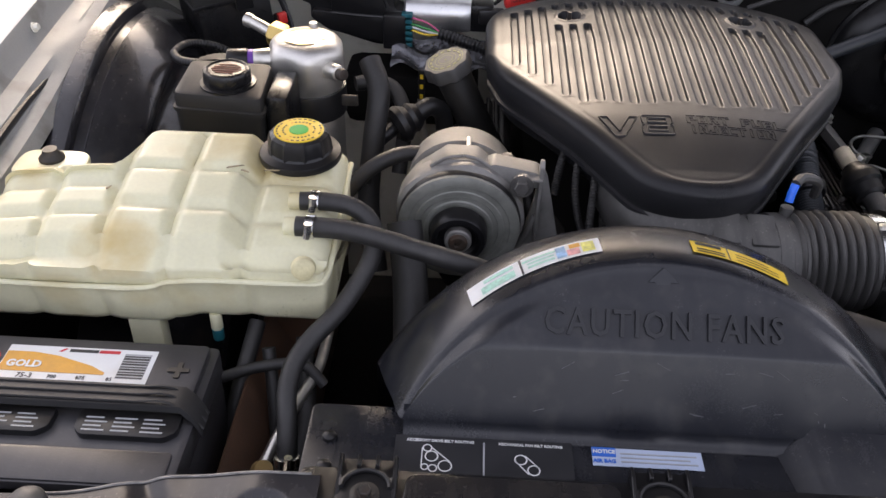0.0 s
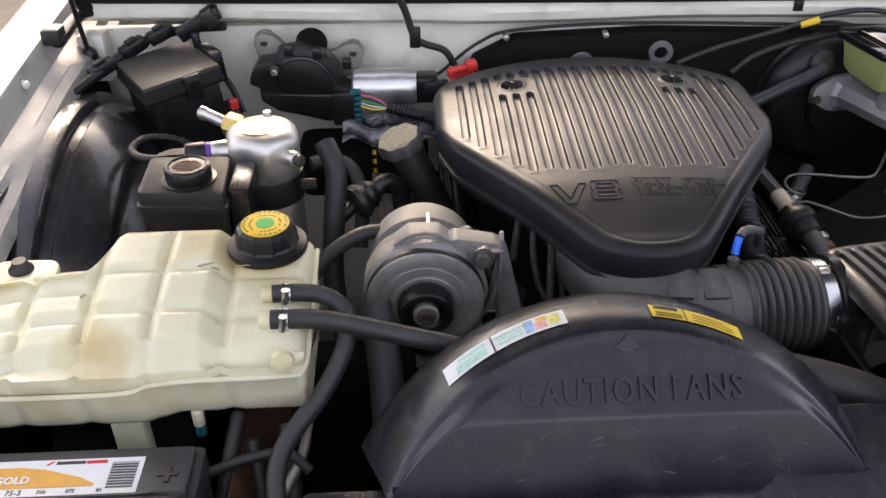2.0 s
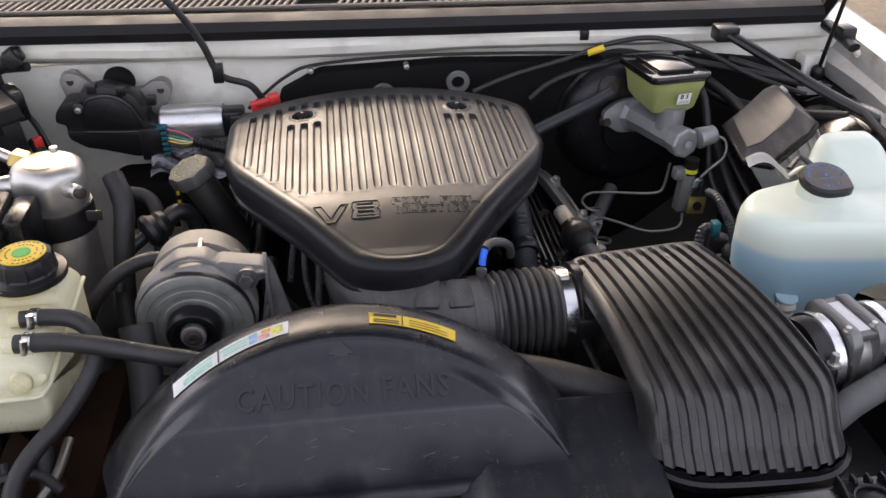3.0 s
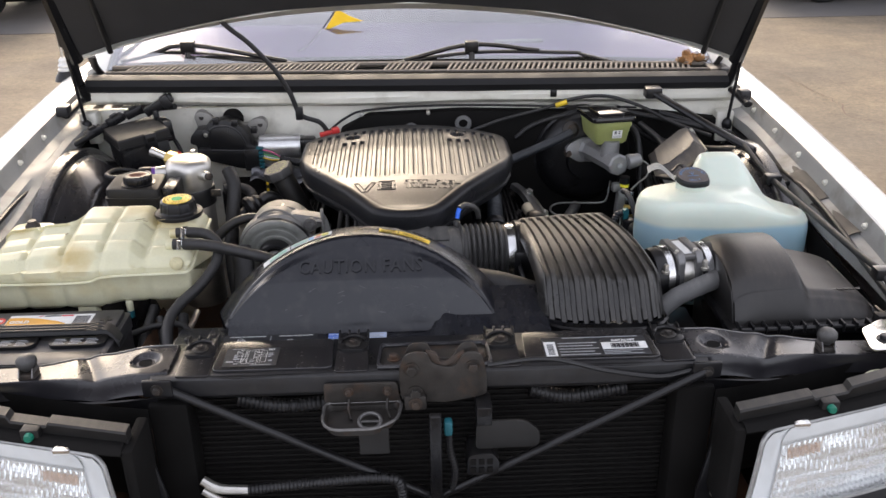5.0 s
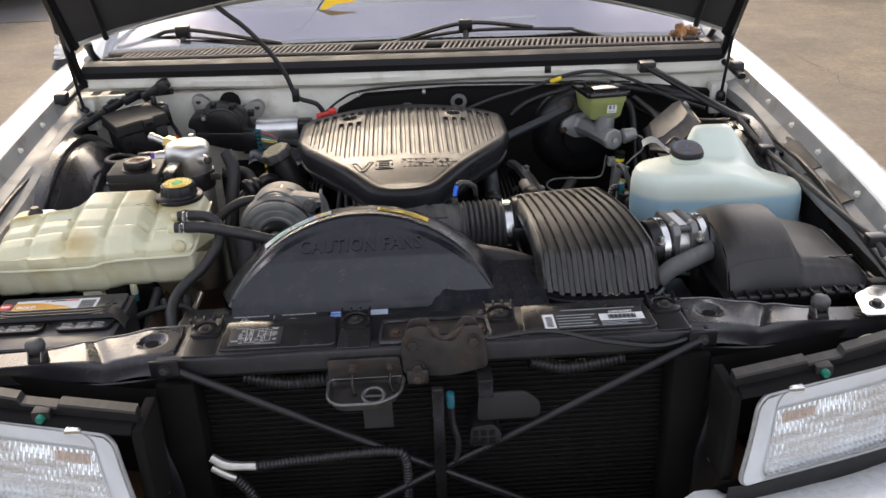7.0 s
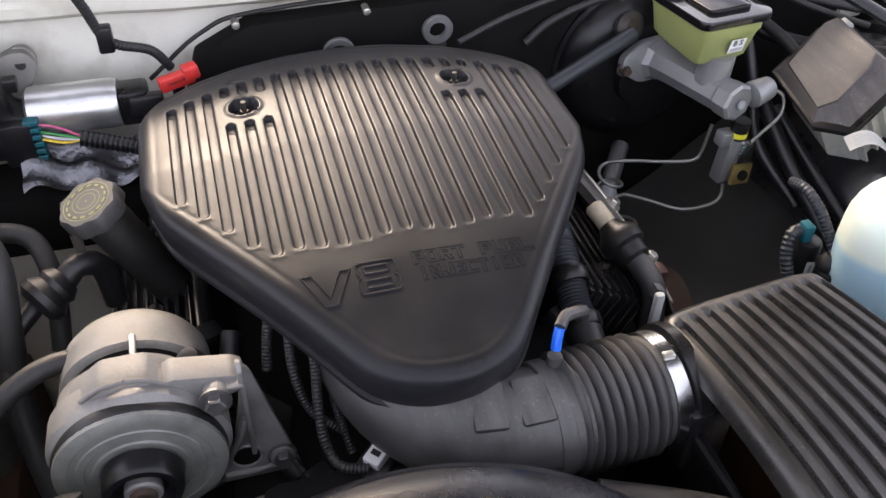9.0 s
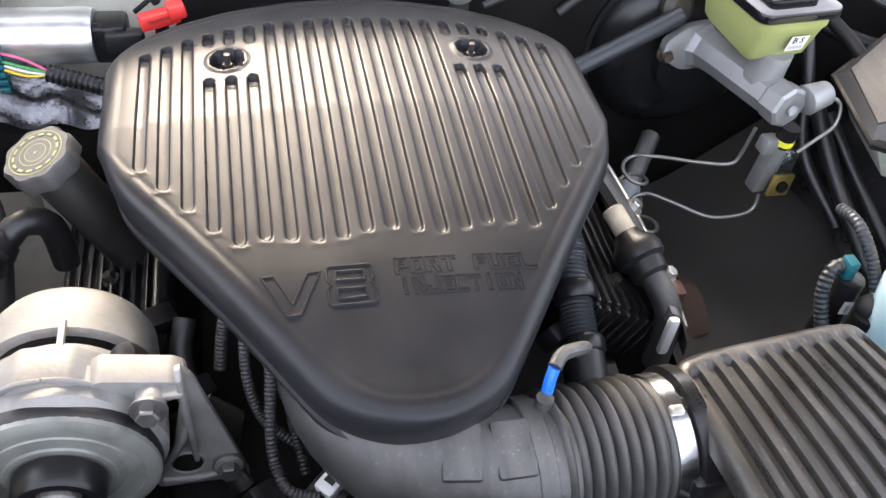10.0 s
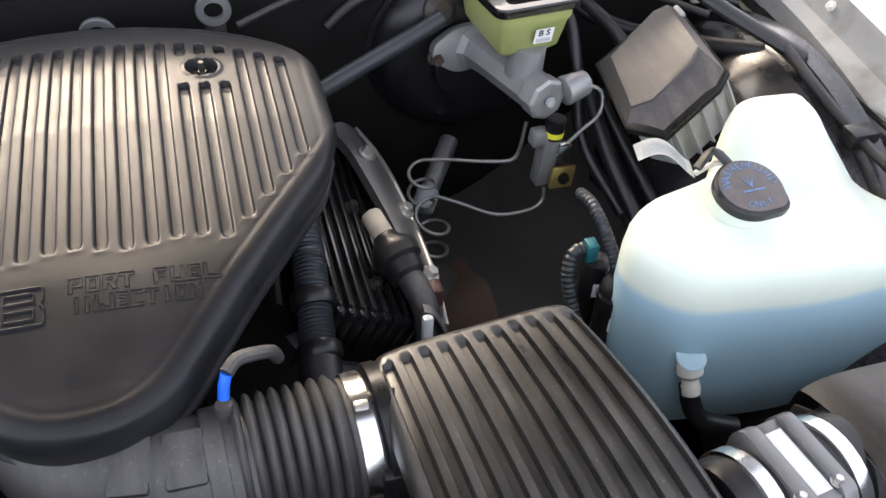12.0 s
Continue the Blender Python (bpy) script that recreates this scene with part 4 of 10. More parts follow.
for sx in (1, -1):
    pl = thing("wing_bracket", (sx * 0.74, 0.42, 0.83), "bright zinc bracket with two large bolts", "bracket", "wing brackets")
    pts = rounded([(sx * 0.675, 0.375), (sx * 0.79, 0.372), (sx * 0.80, 0.455), (sx * 0.735, 0.47), (sx * 0.69, 0.44)], 0.012)
    if sx < 0:
        pts = rounded([(-0.684, 0.372), (-0.81, 0.362), (-0.81, 0.412), (-0.692, 0.412)], 0.010)
    part("plate", prism(pts, 0.852, 0.855, "z", 0.001), m_steel, pl)
    for x, y in ((0.71, 0.405), (0.765, 0.42)) if sx > 0 else ((0.707, 0.392), (0.765, 0.39)):
        part("bolt", hexbolt((sx * x, y, 0.855), (0, 0, 1), 0.008, 0.008), m_rubber, pl)

# condenser behind a cross of braces
cd = thing("condenser", (0, 0.42, 0.45), "black finned condenser core behind the open front", "condenser")
part("core", box(-0.375, 0.375, 0.402, 0.43, 0.42, 0.805, 0.003), m_dark, cd)
m_fin = mat("condenser_fin", (0.010, 0.009, 0.008), 0.7, spec=0.25, vary=0.3, scale=30, bump=0.03)
finb = box(-0.372, 0.372, 0.397, 0.403, -0.0012, 0.0012, 0.0004, 1)
fin0 = part("fin", finb, m_fin, cd, smooth=0)
fin0.location.z += 0.44
for k in range(1, 37):
    fin = new("fin", fin0.data)
    fin.parent = cd
    fin.location = V(0, -cd.location.y, 0.44 + 0.0100 * k - cd.location.z)
part("side_tank", box(0.375, 0.392, 0.39, 0.43, 0.42, 0.805, 0.004), m_black, cd)
part("side_tank", box(-0.392, -0.375, 0.39, 0.43, 0.42, 0.805, 0.004), m_black, cd)
for k, (a, c, r) in enumerate((((-0.408, 0.352, 0.847), (0.235, 0.338, 0.503), 1), ((0.411, 0.350, 0.847), (-0.222, 0.338, 0.520), 1))):
    br = thing("cross_brace", a, "black tubular brace crossing the radiator opening", "brace", "front braces")
    part("tube", cyl(V(*a) + V(0, -0.006 * k, 0), V(*c) + V(0, -0.006 * k, 0), 0.0068, seg=12), m_black, br)
    part("flattened_end", box(a[0] - 0.022, a[0] + 0.022, 0.343, 0.350, 0.834, 0.862, 0.003), m_black, br)
    part("bolt", hexbolt((a[0], 0.343, a[2]), (0, -1, 0), 0.006, 0.007), m_rustblack, br)
cp = thing("centre_post", (0, 0.33, 0.52), "black steel post from bumper to bonnet latch", "post")
part("channel", box(-0.009, 0.009, 0.318, 0.330, 0.50, 0.815, 0.003, m=pose(0, 0.32, 0.66, 8, 0, 0) @ Matrix.Translation((0, -0.32, -0.66))), m_black, cp)

m_zincdark = mat("worn_dark_zinc", (0.16, 0.155, 0.15), 0.4, metal=0.7, vary=0.3, scale=60)
hl = thing("bonnet_latch", (0.015, 0.36, 0.80), "weathered black steel bonnet latch with rust", "latch")
plate = rounded([(-0.05, 0.812), (-0.052, 0.865), (-0.042, 0.893), (-0.012, 0.897), (0.0, 0.872), (0.03, 0.866), (0.045, 0.893), (0.07, 0.892), (0.078, 0.862), (0.080, 0.818), (0.02, 0.806)], 0.010)
part("face_plate", prism(plate, 0.345, 0.350, "y", 0.0015), m_rustblack, hl)
part("back_plate", prism([(p[0] * 0.9 + 0.001, p[1] + 0.006) for p in plate], 0.362, 0.366, "y", 0.001), m_rustblack, hl)
part("hook", tube([(-0.03, 0.356, 0.885), (0.0, 0.356, 0.872), (0.018, 0.356, 0.868), (0.04, 0.356, 0.88)], 0.005, 8), m_rust, hl)
for x, z in ((-0.033, 0.866), (0.058, 0.868), (-0.028, 0.826)):
    part("bolt", hexbolt((x, 0.345, z), (0, -1, 0), 0.008, 0.008), m_rustblack, hl)
def torus(c, axis, R, r, n=28, k=10):
    s, u, d = basis(axis)
    c = V(*c)
    return loft([[c + (s * math.cos(a) + u * math.sin(a)) * (R + r * math.cos(q)) + d * (r * math.sin(q)) for a in span(0, 2 * math.pi, n)[:-1]] for q in span(0, 2 * math.pi, k)], caps=False)


tray = rounded([(-0.165, 0.300), (-0.150, 0.282), (-0.085, 0.282), (-0.055, 0.305), (-0.048, 0.352), (-0.165, 0.352)], 0.014)
tr = part("striker_tray", loft([[(-0.108 + (x + 0.108) * k, 0.318 + (y - 0.318) * k, z) for x, y in tray] for k, z in ((0.90, 0.796), (0.90, 0.798), (0.985, 0.808), (1.0, 0.808), (0.92, 0.797), (0.88, 0.794))]), m_rustblack, hl)
part("tray_lip", tube([(x, y, 0.808) for x, y in tray + tray[:1]], 0.0024, 8), m_zincdark, tr, "worn bright lip")
part("tray_back", prism(rounded([(-0.165, 0.800), (-0.165, 0.842), (-0.055, 0.842), (-0.05, 0.800)], 0.006), 0.350, 0.354, "y", 0.001), m_rustblack, tr)
part("tray_ring", torus((-0.096, 0.312, 0.801), (0, -0.2, 1), 0.016, 0.003), m_zincdark, tr)
part("ring_bar", box(-0.110, -0.082, 0.309, 0.314, 0.799, 0.802, 0.001, m=pose(0, 0, 0, 0, 0, 0)), m_zincdark, tr)
for x in (-0.128, -0.070):
    part("tray_stud", hexbolt((x, 0.350, 0.828), (0, -1, 0), 0.005, 0.008), m_rust, tr)
    part("tray_rib", tube([(x, 0.349, 0.815), (x - 0.001, 0.340, 0.803), (x + 0.004, 0.320, 0.799)], 0.0022, 6), m_rustblack, tr)
part("pivot_block", box(-0.045, -0.012, 0.336, 0.345, 0.800, 0.824, 0.003), m_rustblack, hl)
part("pivot_bolt", hexbolt((-0.028, 0.336, 0.812), (0, -1, 0), 0.007, 0.008), m_rust, hl)
part("brown_pawl", prism(rounded([(-0.010, 0.862), (-0.012, 0.892), (0.004, 0.888), (0.012, 0.866), (0.022, 0.862), (0.034, 0.882), (0.046, 0.890), (0.050, 0.860), (0.02, 0.845)], 0.004), 0.351, 0.360, "y", 0.001), m_rust, hl, "rust-brown latch pawl")
part("tab", box(-0.112, -0.068, 0.290, 0.294, 0.757, 0.803, 0.002), m_blackm, hl)
part("release_cable", tube([(0.08, 0.348, 0.868), (0.17, 0.35, 0.874), (0.26, 0.346, 0.852), (0.34, 0.352, 0.835), (0.39, 0.355, 0.842)], 0.0035, 8), m_black, hl)

hn = thing("horn", (0.11, 0.33, 0.72), "dark grey horn with a slotted mouth beside the centre post", "horn")
part("bracket_plate", prism(rounded([(0.060, 0.735), (0.062, 0.785), (0.135, 0.785), (0.158, 0.765), (0.158, 0.737)], 0.01), 0.322, 0.328, "y", 0.0015), m_blackm, hn)
part("stay", box(0.062, 0.085, 0.318, 0.36, 0.780, 0.812, 0.002), m_black, hn)
part("mouth", prism(rounded([(0.046, 0.690), (0.050, 0.726), (0.086, 0.730), (0.098, 0.712), (0.094, 0.690)], 0.008), 0.318, 0.37, "y", 0.003), m_black, hn)
# slots are near-black bars, their shade put into the colour
for k in range(3):
    part("mouth_slot", box(0.052 + 0.013 * k, 0.061 + 0.013 * k, 0.316, 0.319, 0.695, 0.705, 0.001), m_dark, hn)
    part("mouth_slot", box(0.052 + 0.013 * k, 0.061 + 0.013 * k, 0.316, 0.319, 0.710, 0.720, 0.001), m_dark, hn)
part("plug", box(0.013, 0.026, 0.315, 0.332, 0.765, 0.79, 0.004), m_teal, hn, "teal wiring plug")
part("lead", tube([(0.02, 0.325, 0.77), (0.022, 0.33, 0.73), (0.03, 0.332, 0.69), (0.025, 0.335, 0.65)], 0.006, 8, rings=0.006, depth=0.001), m_rubber, hn)
for x0, x1 in ((-0.30, -0.11), (0.15, 0.30)):
    lm = thing("wiring_loom", (x0, 0.38, 0.79), "black corrugated wiring conduit under the front rail", "conduit", "front conduits")
    part("conduit", tube([(x0, 0.384, 0.800), (x0 * 0.6 + x1 * 0.4, 0.380, 0.787), (x1, 0.384, 0.797)], 0.012, 12, rings=0.007, depth=0.002), m_rubber, lm)
cl = thing("cooler_line", (-0.33, 0.34, 0.68), "bright metal cooler pipe running into a black corrugated hose", "pipe")
part("metal_end", tube([(-0.36, 0.335, 0.708), (-0.335, 0.33, 0.695), (-0.29, 0.33, 0.690)], 0.0075, 10), m_zinc, cl)
part("metal_end", tube([(-0.36, 0.332, 0.690), (-0.34, 0.326, 0.680), (-0.325, 0.326, 0.672)], 0.006, 10), m_zinc, cl)
part("hose", tube([(-0.29, 0.33, 0.690), (-0.18, 0.332, 0.698), (-0.08, 0.334, 0.700), (-0.055, 0.336, 0.68), (-0.055, 0.338, 0.60), (-0.06, 0.338, 0.56)], 0.009, 12, rings=0.006, depth=0.0015), m_rubber, cl)
part("hose", tube([(-0.325, 0.326, 0.672), (-0.305, 0.326, 0.64), (-0.295, 0.33, 0.59), (-0.295, 0.33, 0.54)], 0.009, 12, rings=0.006, depth=0.0015), m_rubber, cl)

cl.location.z -= 0.022

# bumper fascia in front
def fascia(x, t):
    prof = [(0.235, 0.648), (0.19, 0.662), (0.13, 0.670), (0.05, 0.660), (0.0, 0.62), (-0.03, 0.55), (-0.04, 0.45), (-0.02, 0.30)]
    a, z = prof[t]
    ax = abs(x)
    back = 0.20 * max(0.0, (ax - 0.45) / 0.5) ** 2
    drop = 0.062 * (1 - step01(0.0, 0.40, ax)) if t < 5 else 0
    notch = -0.018 * math.exp(-((ax - 0.345) / 0.028) ** 4) if t < 3 else 0
    return (x, a + back + 0.03 * (1 - (ax / 0.95) ** 2) * 0, z - drop + notch - 0.012 * step01(0.41, 0.43, ax) * (t < 2))


bu = thing("front_bumper", (0, 0.05, 0.3), "glossy white bumper fascia below the headlamps", "bumper")
part("fascia", thicken(sheet(fascia, span(-0.95, 0.95, 110), range(8)), 0.003), m_white, bu)
part("centre_emblem_base", prism(rounded([(-0.06, 0.20), (0.06, 0.20), (0.05, 0.27), (-0.05, 0.27)], 0.02), 0.60, 0.632, "z", 0.008), m_blackg, bu)


m_rim = mat("lamp_rim", (0.34, 0.34, 0.33), 0.4, metal=0.6, vary=0.25, scale=60)
m_reflect = mat("lamp_reflector", (0.90, 0.92, 0.92), 0.06, metal=0.96, vary=0.03, scale=200, bump=0)
m_amber = mat("amber_reflector_tint", (0.64, 0.48, 0.36), 0.12, metal=0.8, vary=0.05, bump=0)
m_band = mat("frosted_glass_band", (0.58, 0.60, 0.595), 0.2, vary=0.10, scale=14, bump=0.004, grain=60, coat=0.5, dust=0.1)


def headlamp(side):
    s = side
    h = thing("headlamp", (s * 0.60, 0.28, 0.68), "clear fluted rectangular headlamp in a chrome-edged housing", "headlamp", "headlamps")
    y_at = lambda x: 0.212 + 0.27 * max(0, x - 0.44) + 0.25 * max(0, x - 0.60) ** 2
    z0, z1, x0, x1 = 0.682, 0.818, 0.440, 0.86

    def lens(u, v):
        e = max(0.0, (abs(2 * v - 1) - 0.72) / 0.28)
        ins = 0.040 * (1 - math.sqrt(max(0.0, 1 - e * e)))
        x = x0 + (x1 - x0) * (ins + u * (1 - ins))
        cr = 0.004 * (1 - (2 * v - 1) ** 2)
        return (s * (x + (0.026 * v - 0.008) * (1 - u) ** 2), y_at(x) - cr + 0.026 * (v - 0.5), z0 + (z1 - z0) * v)

    m_lens = bpy.data.materials.new("headlamp_glass")
    m_lens.use_nodes = True
    q = m_lens.node_tree.nodes["Principled BSDF"]
    q.inputs["Base Color"].default_value = (0.96, 0.97, 0.97, 1)
    q.inputs["Roughness"].default_value = 0.02
    q.inputs["Transmission Weight"].default_value = 0.92
    q.inputs["IOR"].default_value = 1.45

    le = part("lens", thicken(sheet(lens, span(0, 1, 40), [0, 0.01, 0.03, 0.06, 0.1, 0.14, 0.2, 0.35, 0.5, 0.65, 0.8, 0.86, 0.9, 0.94, 0.97, 0.99, 1]), 0.002), m_lens, h, "clear glass lens", smooth=1.2)
    le.visible_shadow = False

    def fluted(u, v, lift=0.0):
        # fine upright flutes broken into tilted rows
        p = V(*lens(u, v))
        ph, row = (u * 46) % 1, v * 8
        rowph, i, j = row % 1, int(u * 46), int(row)
        wob = math.sin(i * 12.9898 + j * 78.233) * 0.5 + 0.5
        tilt = 0.0004 + 0.0012 * wob if ph < 0.5 else 0.0032 + 0.002 * wob
        p.y += 0.012 - lift - 0.0045 * (1 - (2 * ph - 1) ** 2) + tilt * (rowph - 0.5) * (1.15 - 0.5 * step01(0.35, 0.6, u))
        return tuple(p)

    us = [u for u in span(0.085, 1, 46 * 8)]
    vs = []
    for k in range(8):
        vs += [(k + t) / 8 for t in (0.0, 0.25, 0.5, 0.75, 0.97)]
    vs = [v for v in vs if v < 0.83]
    part("reflector", sheet(fluted, us, vs), m_reflect, h, "silvered fluted reflector", smooth=1.3)
    part("amber_reflector", sheet(lambda u, v: fluted(u, v, 0.0012), span(0.12, 0.26, 54), [v for v in vs if 0.60 < v < 0.74]), m_amber, h, "amber-tinted reflector patch", smooth=1.3)
    part("bulb", lathe([(0.004, 0), (0.012, 0.012), (0.014, 0.03), (0.010, 0.045)], (s * 0.63, y_at(0.63) + 0.075, 0.75), (0, -1, 0), 16), m_steel, h)
    # smooth pale band of the glass round the fluted field
    bz = bmesh.new()
    sheet(lambda u, v: tuple(V(*lens(0.002 + 0.080 * u, 0.01 + 0.98 * v)) + V(0, -0.0022 + 0.006 * u ** 3, 0)), span(0, 1, 8), span(0, 1, 16), bz)
    sheet(lambda u, v: tuple(V(*lens(0.080 + 0.918 * u, 0.80 + 0.195 * v)) + V(0, -0.0022 + 0.006 * (1 - v) ** 3, 0)), span(0, 1, 24), span(0, 1, 8), bz)
    part("smooth_band", thicken(bz, 0.0015), m_band, h, "smooth frosted outer band of the lens")
    loop = [lens(u, 0) for u in span(0, 1, 16)] + [lens(1, v) for v in span(0, 1, 6)[1:]] + [lens(u, 1) for u in span(1, 0, 16)[1:]] + [lens(0, v) for v in (0.99, 0.97, 0.94, 0.9, 0.86, 0.8, 0.6, 0.4, 0.2, 0.14, 0.1, 0.06, 0.03, 0.01, 0.0)]
    part("rim", tube([(p[0], p[1] + 0.003, p[2]) for p in loop], 0.0038, 8, 0.02), m_rim, h, "thin grey metal rim")
    # top and side are near-black to paint in the gap below the bar
    part("housing_top", thicken(sheet(lambda u, t: (s * u, y_at(u) + 0.010 + 0.030 * t, 0.822 + 0.006 * step01(0, 0.3, t)), span(0.43, 0.87, 16), span(0, 1, 6)), 0.006), m_dark, h, "near-black panel standing for the dark gap under the lamp bar")
    part("housing_side", box(s * 0.415, s * 0.432, 0.225, 0.31, 0.665, 0.825, 0.004) if s > 0 else box(-0.432, -0.415, 0.225, 0.31, 0.665, 0.825, 0.004), m_dark, h)
    # dark sheets fill in the shade behind and below the lens
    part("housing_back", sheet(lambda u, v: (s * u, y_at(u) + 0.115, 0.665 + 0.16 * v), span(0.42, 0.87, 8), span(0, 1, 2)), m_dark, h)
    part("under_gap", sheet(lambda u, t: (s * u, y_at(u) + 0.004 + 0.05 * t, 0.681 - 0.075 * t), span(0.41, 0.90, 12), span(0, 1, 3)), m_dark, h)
    part("lower_strip", thicken(sheet(lambda u, t: (s * u, y_at(u) - 0.006 + 0.010 * t, 0.676 - 0.048 * t), span(0.42, 0.93, 16), span(0, 1, 3)), 0.003), m_blackm, h, "black filler strip under the lamp")
    for x in (0.515, 0.70):
        c = part("clip", box(s * x - 0.012, s * x + 0.012, y_at(x) + 0.004, y_at(x) + 0.026, 0.815, 0.824, 0.002), m_steel, h, "bright spring clip")
    part("adjuster_bracket", box(s * 0.565 - 0.013, s * 0.565 + 0.013, 0.262, 0.290, 0.816, 0.840, 0.002), m_blackm, h)
    g = part("adjuster", lathe([(0.004, -0.014), (0.0065, -0.010), (0.0065, 0.004), (0.005, 0.008)], (s * 0.565, 0.262, 0.831), (0, -1, 0), 14), mat("adjuster_green", (0.0, 0.16, 0.10), 0.45), h, "green adjuster knob")
    part("panel_bar", loft([[(s * x, y_at(x) + o, z + h) for o, h in ((0.032, -0.004), (0.030, 0.016), (0.032, 0.019), (0.050, 0.020), (0.052, 0.0))] for x, z in ((0.425, 0.826), (0.54, 0.828), (0.545, 0.822), (0.60, 0.822), (0.605, 0.830), (0.74, 0.835), (0.86, 0.835))]), m_blackm, h, "glossy near-black panel standing for the dark gap under the lamp bar bar", smooth=0.3)
    part("round_boss", lathe([(0.036, 0), (0.038, 0.008), (0.032, 0.014)], (s * 0.685, 0.335, 0.802), (0, -0.5, 1), 24, sq=None), m_milk, h)


headlamp(1)
headlamp(-1)
wiper((-0.615, 1.535, 1.048), (-0.61, 1.560, 1.066), (-0.604, 1.578, 1.090), [(-0.775, 1.555, 1.074), (-0.604, 1.580, 1.090), (-0.190, 1.565, 1.040)])
wiper((0.690, 1.515, 1.022), (0.57, 1.545, 1.036), (0.43, 1.568, 1.068), [(-0.145, 1.572, 1.040), (0.143, 1.582, 1.074), (0.435, 1.570, 1.070)])
wl2 = thing("wiper_link", (-0.30, 1.56, 1.05), "thin black wiper arm lying along the cowl", "wiper")
part("rod", tube([(-0.604, 1.572, 1.076), (-0.43, 1.572, 1.068), (-0.20, 1.556, 1.036), (-0.10, 1.545, 1.026)], 0.006, 8, 0.03), m_black, wl2)

# ---- cowl corner: bonnet hinge and dead leaves ----
hg = part("bonnet_hinge", box(0.742, 0.800, 1.425, 1.500, 1.004, 1.052, 0.008, 2), m_black, car, "black bonnet hinge at the end of the cowl seal")
part("hinge_arm", tube([(0.772, 1.485, 1.045), (0.782, 1.47, 1.075), (0.778, 1.45, 1.105)], 0.011, 10, flat=0.6), m_blackm, hg)
part("hinge_rail", tube([(0.780, 1.435, 1.012), (0.795, 1.38, 1.002), (0.805, 1.31, 0.988)], 0.012, 10, flat=0.7), m_black, hg)
part("rubber_stop", box(0.792, 0.822, 1.335, 1.370, 0.990, 1.016, 0.006, 2), m_rubber, hg)
hl_ = part("bonnet_hinge", box(-0.835, -0.775, 1.425, 1.505, 1.020, 1.064, 0.010, 2), m_black, car, "black bonnet hinge at the end of the cowl seal")
part("hinge_arm", tube([(-0.805, 1.49, 1.055), (-0.815, 1.47, 1.085), (-0.812, 1.45, 1.115)], 0.012, 10, flat=0.6), m_blackm, hl_)
part("hinge_rail", tube([(-0.820, 1.435, 1.022), (-0.838, 1.38, 1.014), (-0.848, 1.31, 1.002)], 0.012, 10, flat=0.7), m_black, hl_)
part("rubber_stop", box(-0.868, -0.838, 1.300, 1.335, 1.000, 1.026, 0.006, 2), m_rubber, hl_)
cpl = part("cowl_end_plate", prism(rounded([(-0.775, 1.440), (-0.690, 1.440), (-0.700, 1.505), (-0.765, 1.515)], 0.010), 1.058, 1.066, "z", 0.003), m_louvre, car, "sun-bleached plastic cowl end plate")
# slot painted as a near-black patch on the plate
part("plate_slot", prism(rounded([(-0.752, 1.478), (-0.722, 1.476), (-0.724, 1.490), (-0.750, 1.493)], 0.005), 1.0655, 1.0668, "z"), m_dark, cpl)
an = thing("radio_aerial", (-0.958, 1.64, 1.02), "chrome radio aerial on a white and black base on the wing", "aerial")
part("base", lathe([(0.030, 0), (0.026, 0.012), (0.017, 0.026)], (-0.958, 1.64, 1.012), (0, 0, 1), 20), m_black, an)
part("collar", lathe([(0.016, 0), (0.018, 0.006), (0.013, 0.010), (0.016, 0.016), (0.011, 0.022), (0.012, 0.030), (0.006, 0.038)], (-0.958, 1.64, 1.037), (0, 0, 1), 20), m_paper, an, "ribbed white collar")
part("mast", cyl((-0.958, 1.64, 1.07), (-0.985, 1.64, 1.80), 0.004, 0.002, seg=10), m_zinc, an)
m_leaf = mat("dead_leaf", (0.30, 0.16, 0.07), 0.8, vary=0.4, scale=60, bump=0.03)
m_leafp = mat("bleached_leaf", (0.52, 0.42, 0.30), 0.8, vary=0.3, scale=60, bump=0.03)
rnd_ = random.Random(31)
for k in range(11):
    c = V(0.690 + 0.055 * rnd_.random(), 1.495 + 0.045 * rnd_.random(), 1.050 + 0.010 * rnd_.random())
    w, l, cu = 0.008 + 0.006 * rnd_.random(), 0.016 + 0.010 * rnd_.random(), 0.004 + 0.006 * rnd_.random()
    lf = thing("dead_leaf", c, "curled dry brown leaf caught in the cowl corner", "leaf", "leaves in the cowl")
    m = Matrix.Translation(c) @ pose(0, 0, 0, rnd_.uniform(-35, 35), rnd_.uniform(-35, 35), rnd_.uniform(0, 360))
    part("blade", thicken(sheet(lambda u, v: m @ V(l * u, w * v * math.sqrt(max(0.02, 1 - u * u)), cu * (u * u + v * v)), span(-1, 1, 8), span(-1, 1, 4)), 0.0008), m_leafp if k % 4 == 0 else m_leaf, lf)

# ---- engine cover ----
CX = -0.036


def piece(pairs, x):
    """Straight-line interpolation through (x, y) pairs."""
    for (a, p), (c, q) in zip(pairs, pairs[1:]):
        if x <= c:
            return p + (q - p) * (x - a) / (c - a) if c > a else q
    return pairs[-1][1]


COVF = [(0.200, 1.0105), (0.218, 1.038), (0.229, 1.064), (0.235, 1.092), (0.245, 1.14)]
COVB = [(0.0, 1.319), (0.06, 1.316), (0.12, 1.305), (0.17, 1.287), (0.208, 1.262), (0.228, 1.235), (0.236, 1.21), (0.245, 1.17)]


